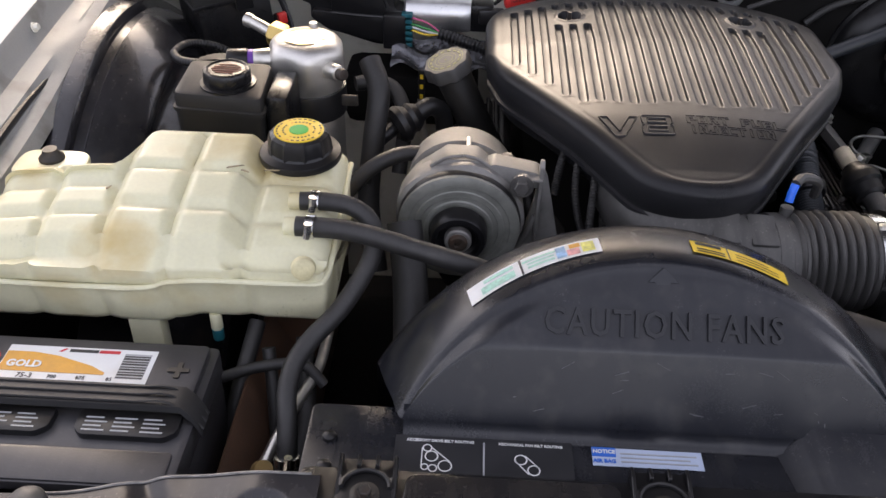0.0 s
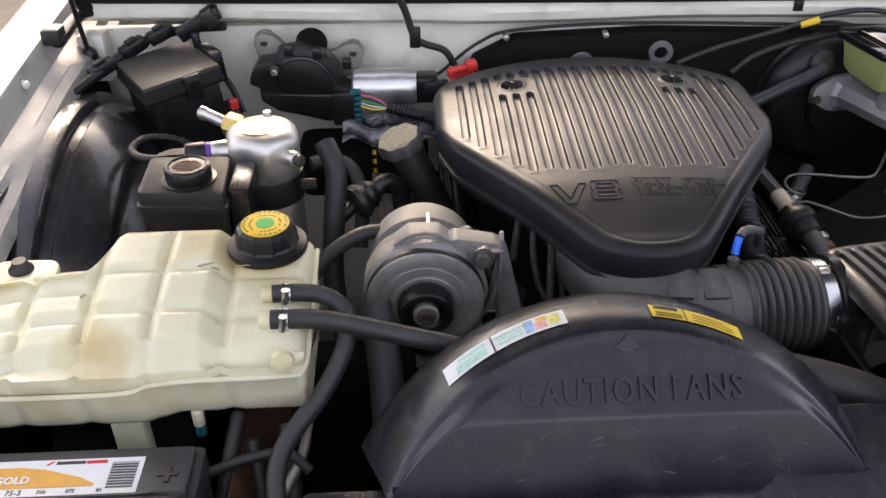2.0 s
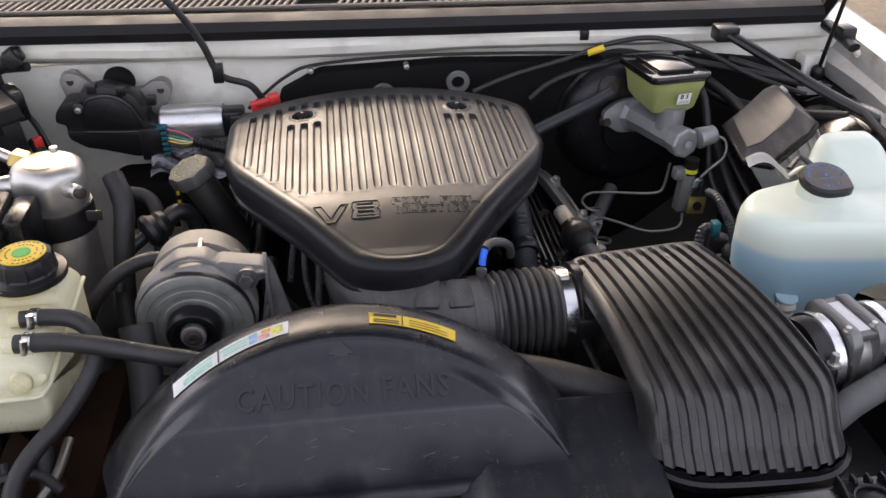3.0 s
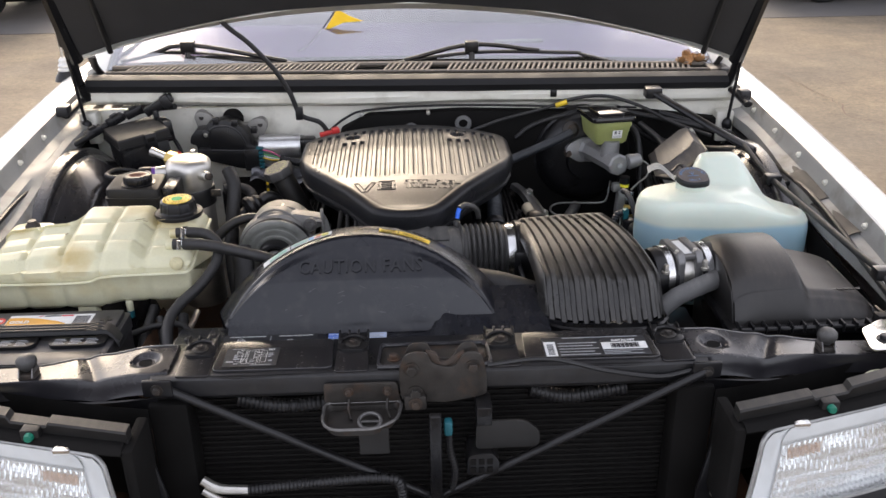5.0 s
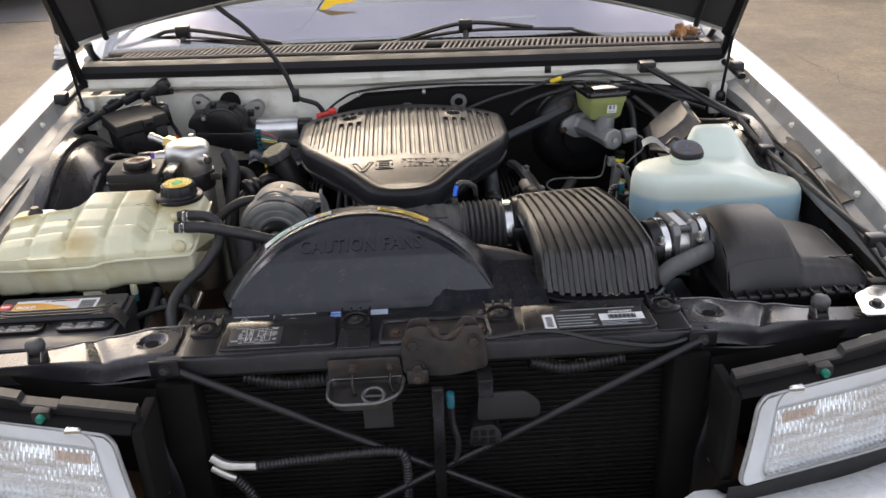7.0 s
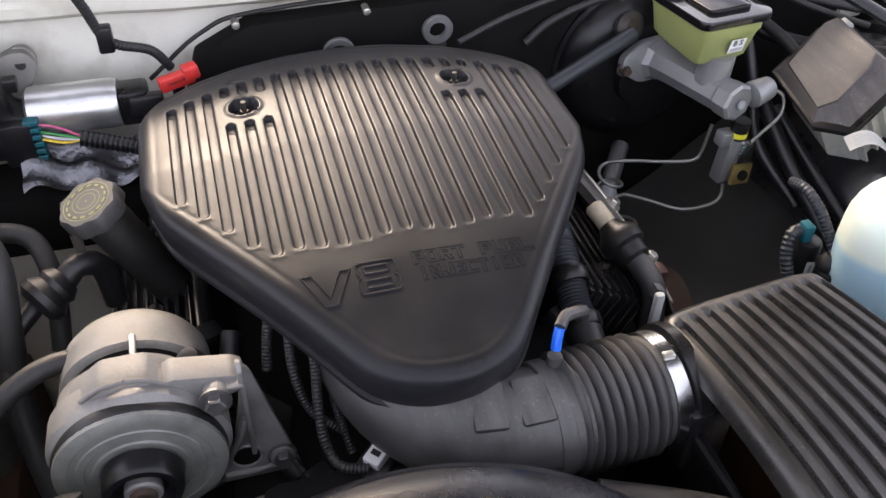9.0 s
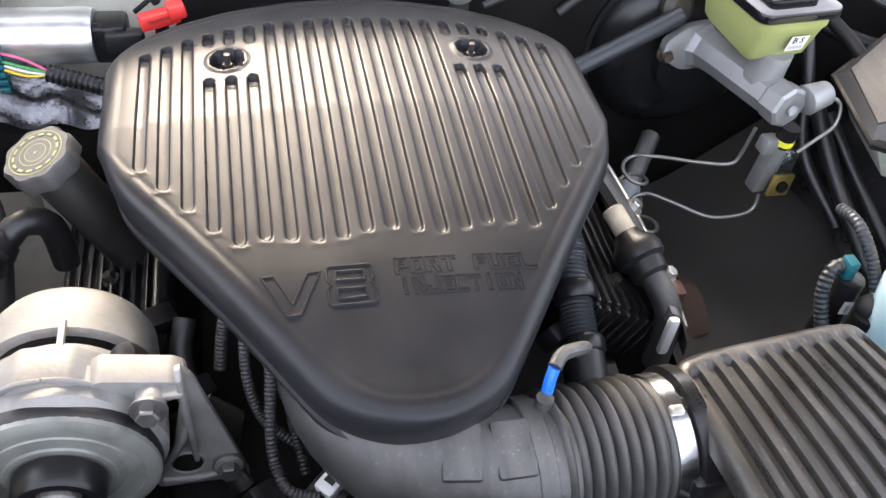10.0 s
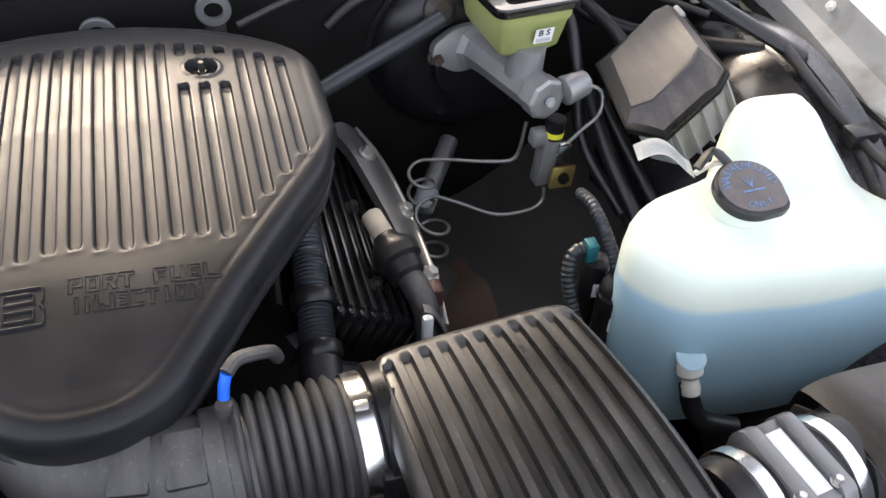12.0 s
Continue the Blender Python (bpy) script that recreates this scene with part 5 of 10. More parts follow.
def cov_front(a):
    """The front edge: a round nose running into straight slanted sides."""
    R, th = 0.095, math.atan(1.5)
    if a < R * math.sin(th):
        return 0.787 + R - math.sqrt(R * R - a * a)
    if a < 0.2:
        return 0.787 + R * (1 - math.cos(th)) + 1.5 * (a - R * math.sin(th))
    return piece(COVF, a)


def cov_range(x):
    a = abs(x - CX)
    near = [abs(a + o) for o in (-0.008, -0.004, 0.0, 0.004, 0.008)]
    return sum(cov_front(min(v, 0.240)) for v in near) / 5, sum(piece(COVB, min(v, 0.240)) for v in near) / 5


RIBS = [CX - 0.199 + 0.0199 * k for k in range(21)]
BOLTS = ((-0.158, 1.192), (0.083, 1.198))


def cov_z(x, y):
    z = 0.9505 + 0.0185 * min(1.0, max(-0.1, (y - 0.85) / 0.26)) - 0.010 * step01(1.20, 1.32, y) - 0.36 * (x - CX) ** 2 - 0.010 * step01(0.93, 0.79, y)
    f, k = cov_range(x)
    side = 0.238 - abs(x - CX)
    # distance to the rim, roughly across the slanted front edges
    d = min((y - f) * (1 - 0.445 * step01(0.02, 0.079, abs(x - CX))), k - y, side)
    d = max(d, 0.0)
    r = 0.015
    if d < r:
        z -= 0.013 * (1 - math.sqrt(max(0, 1 - (1 - d / r) ** 2)))
    # shallow crease inside the rolled rim
    z -= 0.0003 * math.exp(-((d - 0.019) / 0.0028) ** 2)
    # ribbed field
    for i, rx in enumerate(RIBS):
        if abs(x - rx) < 0.0062:
            a = abs(rx - CX)
            y0 = 0.951 + 0.004 * math.cos(i * 1.3) if a < 0.135 else 0.951 + (a - 0.125) * 1.36
            y1 = 1.262 - 0.7 * max(0, a - 0.10) ** 1.5 - 0.02 * (a / 0.2) ** 2
            runs = [(y0, y1)]
            for bx, by in BOLTS:
                if abs(rx - bx) < 0.026:
                    runs = [(y0, by - 0.028), (by + 0.028, y1)]
            g = 0.0
            for ya, yb in runs:
                if yb - ya > 0.008:
                    dy = max(ya + 0.005 - y, 0.0, y - (yb - 0.005))
                    q = math.hypot(x - rx, dy)
                    g = max(g, step01(0.0056, 0.0036, q) * (1 + 0.35 * step01(yb - 0.016, yb - 0.008, y)))
            z -= 0.0042 * g
            # thin flash round the front end of each groove
            z += 0.0004 * step01(0.0075, 0.006, abs(x - rx)) * step01(y0 - 0.007, y0 - 0.004, y) * (1 - step01(y0 - 0.003, y0, y))
    for bx, by in BOLTS:
        q = math.hypot(x - bx, y - by)
        z += 0.0015 * step01(0.022, 0.019, q)
        z -= 0.012 * step01(0.0165, 0.0145, q)
    return z


ec = thing("engine_cover", (CX, 1.05, 0.90), "dusty charcoal plastic engine cover with long moulded ribs", "engine cover")
# base leans blue for sky light; the thin dust is tinted gold for warm reflections
m_cover = mat("cover_plastic", (0.0185, 0.0188, 0.0208), 0.32, vary=0.2, scale=16, bump=0.03, grain=1200, spec=0.20, dust=0.013, dustcol=(0.28, 0.21, 0.12))
xs = []
for rx in RIBS:
    xs += [rx + o for o in (-0.0075, -0.0058, -0.0050, -0.0040, -0.0020, 0.0, 0.0020, 0.0040, 0.0050, 0.0058, 0.0075)]
xs += [CX + s * o for s in (-1, 1) for o in (0.2085, 0.213, 0.2155, 0.218, 0.2205, 0.223, 0.2255, 0.228, 0.230, 0.232, 0.234, 0.2355, 0.237, 0.238)]
for bx, _ in BOLTS:
    xs += [bx + o for o in (-0.021, -0.019, -0.0165, -0.0145, 0.0145, 0.0165, 0.019, 0.021)]
xs = sorted(set(round(v, 5) for v in xs))
xs = [v for i, v in enumerate(xs) if i == 0 or v - xs[i - 1] > 0.0006]
vs = [0.5 - 0.5 * math.cos(math.pi * t) * (0.55 + 0.45 * abs(math.cos(math.pi * t))) for t in span(0, 1, 260)]
lo = vs[0]
vs = [(v - lo) / (vs[-1] - lo) for v in vs]


def covpt(x, v):
    f, k = cov_range(x)
    y = f + (k - f) * v
    return (x, y, cov_z(x, y))


cb = sheet(covpt, xs, vs)
part("ribbed_top", cb, m_cover, ec, smooth=0.9)
rimline = [(x, cov_range(x)[0]) for x in span(CX - 0.238, CX + 0.238, 160)] + [(x, cov_range(x)[1]) for x in span(CX + 0.238, CX - 0.238, 160)]
rings = []
for off, dz in ((0.0, 0.0), (0.0006, -0.004), (-0.001, -0.013), (-0.004, -0.028), (-0.008, -0.034), (-0.004, -0.036), (-0.004, -0.041), (-0.010, -0.042), (-0.02, -0.063)):
    ring = []
    for x, y in rimline:
        d = V(x - CX, y - 1.06, 0).normalized()
        ring.append((x + d.x * off, y + d.y * off, cov_z(x, y) + dz))
    rings.append(ring)
part("skirt", loft(rings, caps=False), m_cover, ec, "smooth black rolled skirt", smooth=1.0)
for bx, by in BOLTS:
    part("bolt", hexbolt((bx, by, 0.947), (0, 0, 1), 0.0055, 0.012), m_rustblack, ec)
    part("stud", cyl((bx, by, 0.958), (bx, by, 0.970), 0.003, seg=10), m_rustblack, ec)


def outline(name, loops, r=0.0010):
    """Raised rounded lines standing on the cover, each one a closed loop of corners."""
    b = bmesh.new()
    for lp in loops:
        pts = []
        for (x0, y0), (x1, y1) in zip(lp, lp[1:] + lp[:1]):
            n = max(2, int(math.hypot(x1 - x0, y1 - y0) / 0.004))
            pts += [(x0 + (x1 - x0) * k / n, y0 + (y1 - y0) * k / n) for k in range(n)]
        rings = []
        m = len(pts)
        for i, (x, y) in enumerate(pts):
            p, q = pts[i - 1], pts[(i + 1) % m]
            d = V(q[0] - p[0], q[1] - p[1], 0).normalized()
            s = V(-d.y, d.x, 0)
            c = V(x, y, cov_z(x, y))
            rings.append([c - s * r, c - s * r * 0.5 + V(0, 0, r * 1.5), c + s * r * 0.5 + V(0, 0, r * 1.5), c + s * r])
        loft(rings + rings[:1], closed=False, caps=False, bm=b)
    return part(name, b, m_cover, ec, smooth=0.9)


def slant(pts, x, y, w, h):
    """Corners given in a unit box, put down at x, y with the letters' forward lean."""
    return [(x + w * a, y + h * c - 0.002 * a * w / 0.1) for a, c in pts]


outline("letter", [slant([(0.0, 1.0), (0.22, 1.0), (0.50, 0.24), (0.80, 1.0), (1.02, 1.0), (0.62, 0.0), (0.38, 0.0)], -0.142, 0.881, 0.043, 0.036)])
outline("digit", [slant(rounded([(0.0, 0.0), (1.0, 0.0), (1.0, 0.44), (0.90, 0.52), (0.98, 0.60), (0.98, 1.0), (0.02, 1.0), (0.02, 0.60), (0.10, 0.52), (0.0, 0.44)], 0.09, 3), -0.094, 0.885, 0.036, 0.035),
                  slant([(0.20, 0.16), (0.80, 0.16), (0.80, 0.40), (0.20, 0.40)], -0.094, 0.885, 0.036, 0.035), slant([(0.20, 0.62), (0.80, 0.62), (0.80, 0.85), (0.20, 0.85)], -0.094, 0.885, 0.036, 0.035)])
# squared outline letters of the two small lines: a and b are the widths of upright and level strokes
LA, LB = 0.30, 0.22


def letter_loops(ch):
    a, b = LA, LB
    m = 0.5 - b / 2
    bar = [(0, 0), (a, 0), (a, m), (1, m), (1, 1), (0, 1)]
    eye = [(a, m + b), (1 - a, m + b), (1 - a, 1 - b), (a, 1 - b)]
    return {"P": [bar, eye], "R": [[(0, 0), (a, 0), (a, m), (0.5, m), (1 - a, 0), (1.05, 0), (0.85, m), (1, m + 0.1), (1, 1), (0, 1)], eye],
            "O": [[(0, 0), (1, 0), (1, 1), (0, 1)], [(a, b), (1 - a, b), (1 - a, 1 - b), (a, 1 - b)]],
            "T": [[(0.5 - a / 2, 0), (0.5 + a / 2, 0), (0.5 + a / 2, 1 - b), (1.05, 1 - b), (1.05, 1), (-0.05, 1), (-0.05, 1 - b), (0.5 - a / 2, 1 - b)]],
            "F": [[(0, 0), (a, 0), (a, m), (0.8, m), (0.8, m + b), (a, m + b), (a, 1 - b), (1, 1 - b), (1, 1), (0, 1)]],
            "U": [[(0, 0), (1, 0), (1, 1), (1 - a, 1), (1 - a, b), (a, b), (a, 1), (0, 1)]],
            "E": [[(0, 0), (1, 0), (1, b), (a, b), (a, m), (0.8, m), (0.8, m + b), (a, m + b), (a, 1 - b), (1, 1 - b), (1, 1), (0, 1)]],
            "L": [[(0, 0), (1.3, 0), (1.3, b), (a, b), (a, 1), (0, 1)]], "I": [[(0.5 - a / 2, 0), (0.5 + a / 2, 0), (0.5 + a / 2, 1), (0.5 - a / 2, 1)]],
            "N": [[(0, 0), (a, 0), (a, 0.58), (1 - a, 0), (1, 0), (1, 1), (1 - a, 1), (1 - a, 0.42), (a, 1), (0, 1)]],
            "J": [[(0, 0), (1, 0), (1, 1), (1 - a, 1), (1 - a, b), (a, b), (a, 0.4), (0, 0.4)]], "C": [[(0, 0), (1, 0), (1, b), (a, b), (a, 1 - b), (1, 1 - b), (1, 1), (0, 1)]]}[ch]


def stroked(word, x, y, adv, w, h):
    """A row of outlined block letters."""
    for i, ch in enumerate(word):
        if ch != " ":
            outline("letter", [slant(lp, x + adv * i, y - 0.015 * adv * i, w, h) for lp in letter_loops(ch)], 0.0005)


stroked("PORT FUEL", -0.041, 0.9075, 0.0126, 0.0108, 0.0150)
stroked("INJECTION", -0.040, 0.8885, 0.0110, 0.0096, 0.0150)

# ---- engine below ----
m_zincg = mat("dull_grey_steel", (0.20, 0.20, 0.20), 0.42, metal=0.7, vary=0.2, scale=25, bump=0.03, dust=0.15)
en = thing("engine_block", (CX, 1.05, 0.35), "grimy engine block and intake, near-black for the shade under the cover", "engine")
# block and intake coloured near-black for the shade under the cover
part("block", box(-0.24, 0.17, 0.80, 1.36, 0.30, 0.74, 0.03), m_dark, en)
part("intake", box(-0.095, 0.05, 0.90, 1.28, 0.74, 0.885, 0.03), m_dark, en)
for sx in (-1, 1):
    cxv = CX + sx * 0.240
    m = pose(cxv, 1.165 if sx > 0 else 1.09, 0.745, 0, sx * 26, 0)
    vc = part("valve_cover", box(-0.062, 0.062, -0.175, 0.185, -0.05, 0.032, 0.014, 3, m=m), m_blackg, en, "black finned valve cover")
    for k in range(8):
        fx = -0.046 + 0.0132 * k
        b = box(fx - 0.0034, fx + 0.0034, -0.172, 0.175, 0.028, 0.041, 0.0028, 2, m=m)
        box(fx - 0.0034, fx + 0.0034, -0.180, -0.170, -0.02, 0.037, 0.0028, 2, m=m, bm=b)
        part("fin", b, m_blackg, vc)
    for k in range(3):
        part("cover_bolt", hexbolt(m @ V(0.006, -0.13 + 0.13 * k, 0.036), m.to_3x3() @ V(0, 0, 1), 0.006, 0.010), m_rustblack, vc)
    part("gasket_rail", box(-0.066, 0.066, -0.181, 0.190, -0.062, -0.048, 0.004, 2, m=m), m_zincg, vc, "pale gasket rail")
# pressed steel shield curving along the outer side of the right bank
SHO = [(0.262, 1.320, 0.775), (0.276, 1.274, 0.772), (0.288, 1.201, 0.768), (0.293, 1.099, 0.765), (0.292, 1.034, 0.763), (0.285, 0.960, 0.760)]
SHI = [(0.222, 1.290, 0.806), (0.237, 1.243, 0.808), (0.246, 1.194, 0.806), (0.258, 1.110, 0.802), (0.264, 1.040, 0.798), (0.262, 0.970, 0.792)]
so, si = smoothline(SHO, 0.012), smoothline(SHI, 0.012)
rows = []
for k in range(40):
    p, q = so[int(k / 39 * (len(so) - 1))], si[int(k / 39 * (len(si) - 1))]
    rows.append([p + V(0.006, 0, -0.03), p + V(0.003, 0, -0.004), p] + [p + (q - p) * t + V(0, 0, 0.010 * math.sin(math.pi * t)) for t in (0.12, 0.3, 0.5, 0.7, 0.88)] + [q, q + V(-0.004, 0, -0.012)])
sh = part("heat_shield", thicken(loft(rows, closed=False, caps=False), 0.002), m_zincg, en, "grey pressed-steel heat shield")
part("shield_edge", tube([p + V(0.001, 0, 0.002) for p in so[::4]], 0.0028, 8), m_zinc, sh, "bright rolled edge")
for p in ((0.258, 1.228, 0.803), (0.282, 1.135, 0.785), (0.283, 1.03, 0.782)):
    part("shield_bolt", hexbolt(p, (0.45, -0.1, 0.9), 0.0075, 0.010), m_zinc, sh)
part("shield_edge", tube([(-0.335, 0.96, 0.72), (-0.34, 1.08, 0.725), (-0.332, 1.20, 0.73)], 0.012, 8, flat=0.4), m_zincg, en)
# front cover takes the same shade-dark colour
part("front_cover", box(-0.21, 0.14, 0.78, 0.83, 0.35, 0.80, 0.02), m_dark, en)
part("throttle_elbow", tube([(-0.090, 0.900, 0.868), (-0.072, 0.850, 0.858), (-0.035, 0.808, 0.852), (0.010, 0.791, 0.850), (0.060, 0.790, 0.849), (0.075, 0.792, 0.849)], 0.051, 26, 0.012), m_rubberold, en, "dusty rubber throttle elbow")
for x, y, rz_ in ((-0.010, 0.796, -8), (0.028, 0.793, 0)):
    part("elbow_pad", box(-0.015, 0.015, -0.024, 0.020, -0.004, 0.004, 0.003, 2, m=pose(x, y - 0.012, 0.8955, 15, 0, rz_)), m_rubberold, en)
part("elbow_seam", tube([(-0.11, 0.85, 0.872), (-0.075, 0.80, 0.862), (-0.03, 0.765, 0.856), (0.02, 0.744, 0.853), (0.06, 0.741, 0.852)], 0.003, 8), m_rubberold, en)
part("sensor_plug", box(-0.018, 0.018, -0.006, 0.006, -0.005, 0.005, 0.002, m=pose(-0.090, 0.828, 0.812, 0, -10, 42) @ Matrix.Diagonal((1.35, 1.5, 1.3, 1))), m_paper, en, "white plug label")
for k in range(3):
    part("label_bar", box(-0.012 + 0.008 * k, -0.008 + 0.008 * k, -0.003, 0.003, 0.005, 0.0056, 0, 1, m=pose(-0.090, 0.828, 0.812, 0, -10, 42) @ Matrix.Diagonal((1.35, 1.5, 1.3, 1))), m_ink, en, smooth=0)
part("plug_body", box(-0.026, 0.022, -0.011, 0.011, -0.022, -0.004, 0.003, m=pose(-0.090, 0.828, 0.812, 0, -10, 42) @ Matrix.Diagonal((1.35, 1.5, 1.3, 1))), m_black, en)
part("brass_bolt", hexbolt((-0.093, 0.844, 0.815), (0.1, -0.2, 1), 0.006, 0.014), m_gold, en)
for pts, r in (([(-0.135, 0.955, 0.900), (-0.155, 0.925, 0.898), (-0.160, 0.907, 0.870), (-0.157, 0.891, 0.840), (-0.146, 0.882, 0.810), (-0.12, 0.87, 0.79)], 0.0048),
               ([(-0.115, 0.935, 0.902), (-0.137, 0.900, 0.899), (-0.141, 0.879, 0.870), (-0.144, 0.856, 0.840), (-0.142, 0.837, 0.817), (-0.133, 0.817, 0.810), (-0.110, 0.809, 0.808)], 0.0052),
               ([(-0.110, 0.90, 0.900), (-0.129, 0.880, 0.885), (-0.129, 0.877, 0.860), (-0.125, 0.866, 0.820), (-0.118, 0.843, 0.790)], 0.0044),
               ([(-0.16, 0.985, 0.895), (-0.172, 0.950, 0.885), (-0.178, 0.938, 0.860), (-0.182, 0.925, 0.835)], 0.0055)):
    part("conduit", tube(pts, r, 12, rings=0.0036, depth=0.0009), m_hose, en, "black corrugated conduit")
part("coolant_pipe", tube([(-0.21, 0.98, 0.84), (-0.215, 0.95, 0.82), (-0.20, 0.90, 0.79), (-0.17, 0.86, 0.75)], 0.010, 12), m_rubber, en)
part("coil_plug", box(-0.122, -0.092, 0.902, 0.922, 0.835, 0.872, 0.004), m_zincg, en)
part("coil_label", box(-0.117, -0.101, 0.9005, 0.902, 0.845, 0.868, 0, 1), m_paper, en, "white bar-code label", smooth=0)
for k in range(5):
    part("code_bar", box(-0.115, -0.104, 0.8996, 0.9006, 0.848 + 0.0038 * k, 0.850 + 0.0038 * k, 0, 1), m_ink, en, smooth=0)
part("wire_bracket", prism([(-0.235, 0.80), (-0.19, 0.83), (-0.165, 0.80), (-0.175, 0.74), (-0.225, 0.74)], 0.90, 0.905, "y", 0.001), m_rustblack, en)
for x, y, z in ((-0.205, 0.93, 0.80), (-0.155, 0.84, 0.765), (-0.235, 0.99, 0.83), (0.125, 0.88, 0.79), (0.13, 0.95, 0.80)):
    part("wiring_plug", box(-0.014, 0.014, -0.010, 0.010, -0.012, 0.012, 0.003, 2, m=pose(x, y, z, 20, 15, 35)), m_rubber, en)
m_grimy = mat("grimy_casting", (0.11, 0.10, 0.09), 0.6, metal=0.3, vary=0.4, scale=30, bump=0.06, dust=0.4, dustcol=(0.24, 0.20, 0.15))
part("tensioner_arm", prism(rounded([(-0.245, 0.70), (-0.235, 0.775), (-0.200, 0.785), (-0.150, 0.755), (-0.115, 0.72), (-0.13, 0.69)], 0.012), 0.80, 0.825, "y", 0.004), m_grimy, en, "dusty cast bracket")
# dark disc in place of a shaded hole
part("bracket_hole", cyl((-0.192, 0.798, 0.735), (-0.192, 0.803, 0.735), 0.013, seg=18), m_dark, en)
for x, z in ((-0.222, 0.762), (-0.150, 0.728), (-0.215, 0.712)):
    part("bracket_bolt", hexbolt((x, 0.80, z), (0, -1, 0.1), 0.008, 0.016), m_zinc, en)
part("water_outlet", tube([(-0.10, 0.83, 0.70), (-0.095, 0.80, 0.745), (-0.06, 0.77, 0.77), (-0.01, 0.755, 0.775)], 0.024, 16), m_grimy, en, "dusty cast water outlet")
part("fuel_rail", tube([(0.115, 1.0, 0.80), (0.12, 1.1, 0.80), (0.118, 1.22, 0.80)], 0.010, 10), m_black, en)
lowered = thing("lower_bay", (0, 0.9, 0.30), "chassis floor under the engine, near-black in place of shade", "undertray")
# floor painted near-black in place of the shade down there
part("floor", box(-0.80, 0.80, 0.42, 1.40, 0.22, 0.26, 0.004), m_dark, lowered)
part("left_rail", box(-0.62, -0.52, 0.40, 1.40, 0.30, 0.46, 0.01), m_brown, lowered)
part("right_rail", box(0.50, 0.60, 0.40, 1.40, 0.30, 0.46, 0.01), m_brown, lowered)
part("heat_mat", thicken(sheet(lambda u, v: (0.33 + 0.36 * u, 0.92 + 0.44 * v, 0.62 + 0.16 * u * u + 0.03 * math.sin(u * 5 + v * 4)), span(0, 1, 14), span(0, 1, 14)), 0.004), mat("fibre_mat", (0.030, 0.027, 0.024), 0.92, vary=0.35, scale=9, bump=0.05, grain=250), lowered, "crumpled black underhood mat")
part("rust_flap", thicken(sheet(lambda u, v: (0.320 + 0.060 * u, 1.04 + 0.15 * v, 0.63 + 0.03 * u + 0.02 * math.sin(v * 5)), span(0, 1, 6), span(0, 1, 8)), 0.003), mat("dark_rust_sheet", (0.045, 0.024, 0.015), 0.85, vary=0.4, scale=25, bump=0.06), lowered)
part("brown_panel", thicken(sheet(lambda u, v: (-0.52 + 0.05 * math.sin(v * 3), 0.50 + 0.25 * u, 0.50 + 0.27 * v), span(0, 1, 6), span(0, 1, 6)), 0.003), m_brown, lowered, "rust-brown inner panel")

# ---- air intake: bellows, ribbed resonator, meter, filter box ----
bl = thing("intake_bellows", (0.11, 0.79, 0.80), "dusty black rubber intake bellows with a steel hose clamp", "intake hose")
prof = [(0.050, -0.055), (0.051, -0.012)]
for k in range(8):
    a = -0.008 + 0.0105 * k
    prof += [(0.049, a), (0.056, a + 0.0025), (0.058, a + 0.0050), (0.056, a + 0.0075)]
prof += [(0.050, 0.078), (0.053, 0.080), (0.053, 0.108), (0.050, 0.110)]
part("bellows", lathe(prof, (0.070, 0.793, 0.847), (1, 0.06, -0.01), 40), m_rubberold, bl, smooth=1.0)
part("cuff_band", lathe([(0.0525, 0), (0.0545, 0.002), (0.0545, 0.016), (0.0525, 0.018)], (0.040, 0.791, 0.847), (1, 0.06, 0), 32), m_rubberold, bl)
clamp = part("hose_clamp", lathe([(0.0535, 0), (0.0555, 0.001), (0.0555, 0.0155), (0.0535, 0.0165)], (0.152, 0.798, 0.846), (1, 0.06, 0), 40), m_steel, bl, "bright steel band")
part("clamp_screw", box(0.155, 0.166, 0.787, 0.795, 0.8985, 0.9035, 0.0015), m_zinc, clamp)
part("collar", lathe([(0.052, 0), (0.060, 0.003), (0.060, 0.014), (0.052, 0.016)], (0.169, 0.799, 0.846), (1, 0.06, 0), 36), m_black, bl)
part("tab", box(0.162, 0.190, 0.792, 0.803, 0.893, 0.901, 0.002), m_black, bl)
vt = thing("vacuum_stub", (0.065, 0.82, 0.90), "short black vacuum hose with a bright blue end", "hose")
part("blue_end", tube([(0.061, 0.814, 0.912), (0.063, 0.818, 0.922), (0.066, 0.822, 0.930)], 0.0046, 10), m_blue, vt, "bright blue plastic sleeve")
part("hose", tube([(0.066, 0.822, 0.930), (0.075, 0.832, 0.932), (0.090, 0.838, 0.928), (0.102, 0.848, 0.915), (0.106, 0.858, 0.895)], 0.0056, 10), m_rubberold, vt)
part("stub", cyl((0.059, 0.810, 0.885), (0.060, 0.812, 0.907), 0.007, seg=12), m_rubberold, vt)

rz = thing("resonator_box", (0.28, 0.67, 0.80), "dusty black ribbed intake resonator box", "air box")
RX0, RX1, RY0, RY1 = 0.168, 0.405, 0.488, 0.862


def rz_range(x):
    u = (x - RX0) / (RX1 - RX0)
    a = abs(2 * u - 1)
    return RY0 + 0.040 * a ** 5 + 0.010 * (1 - u), RY1 + 0.022 * (u - 0.5) - 0.010 * a ** 6


RZRIB = [RX0 + 0.019 + 0.0199 * k for k in range(11)]


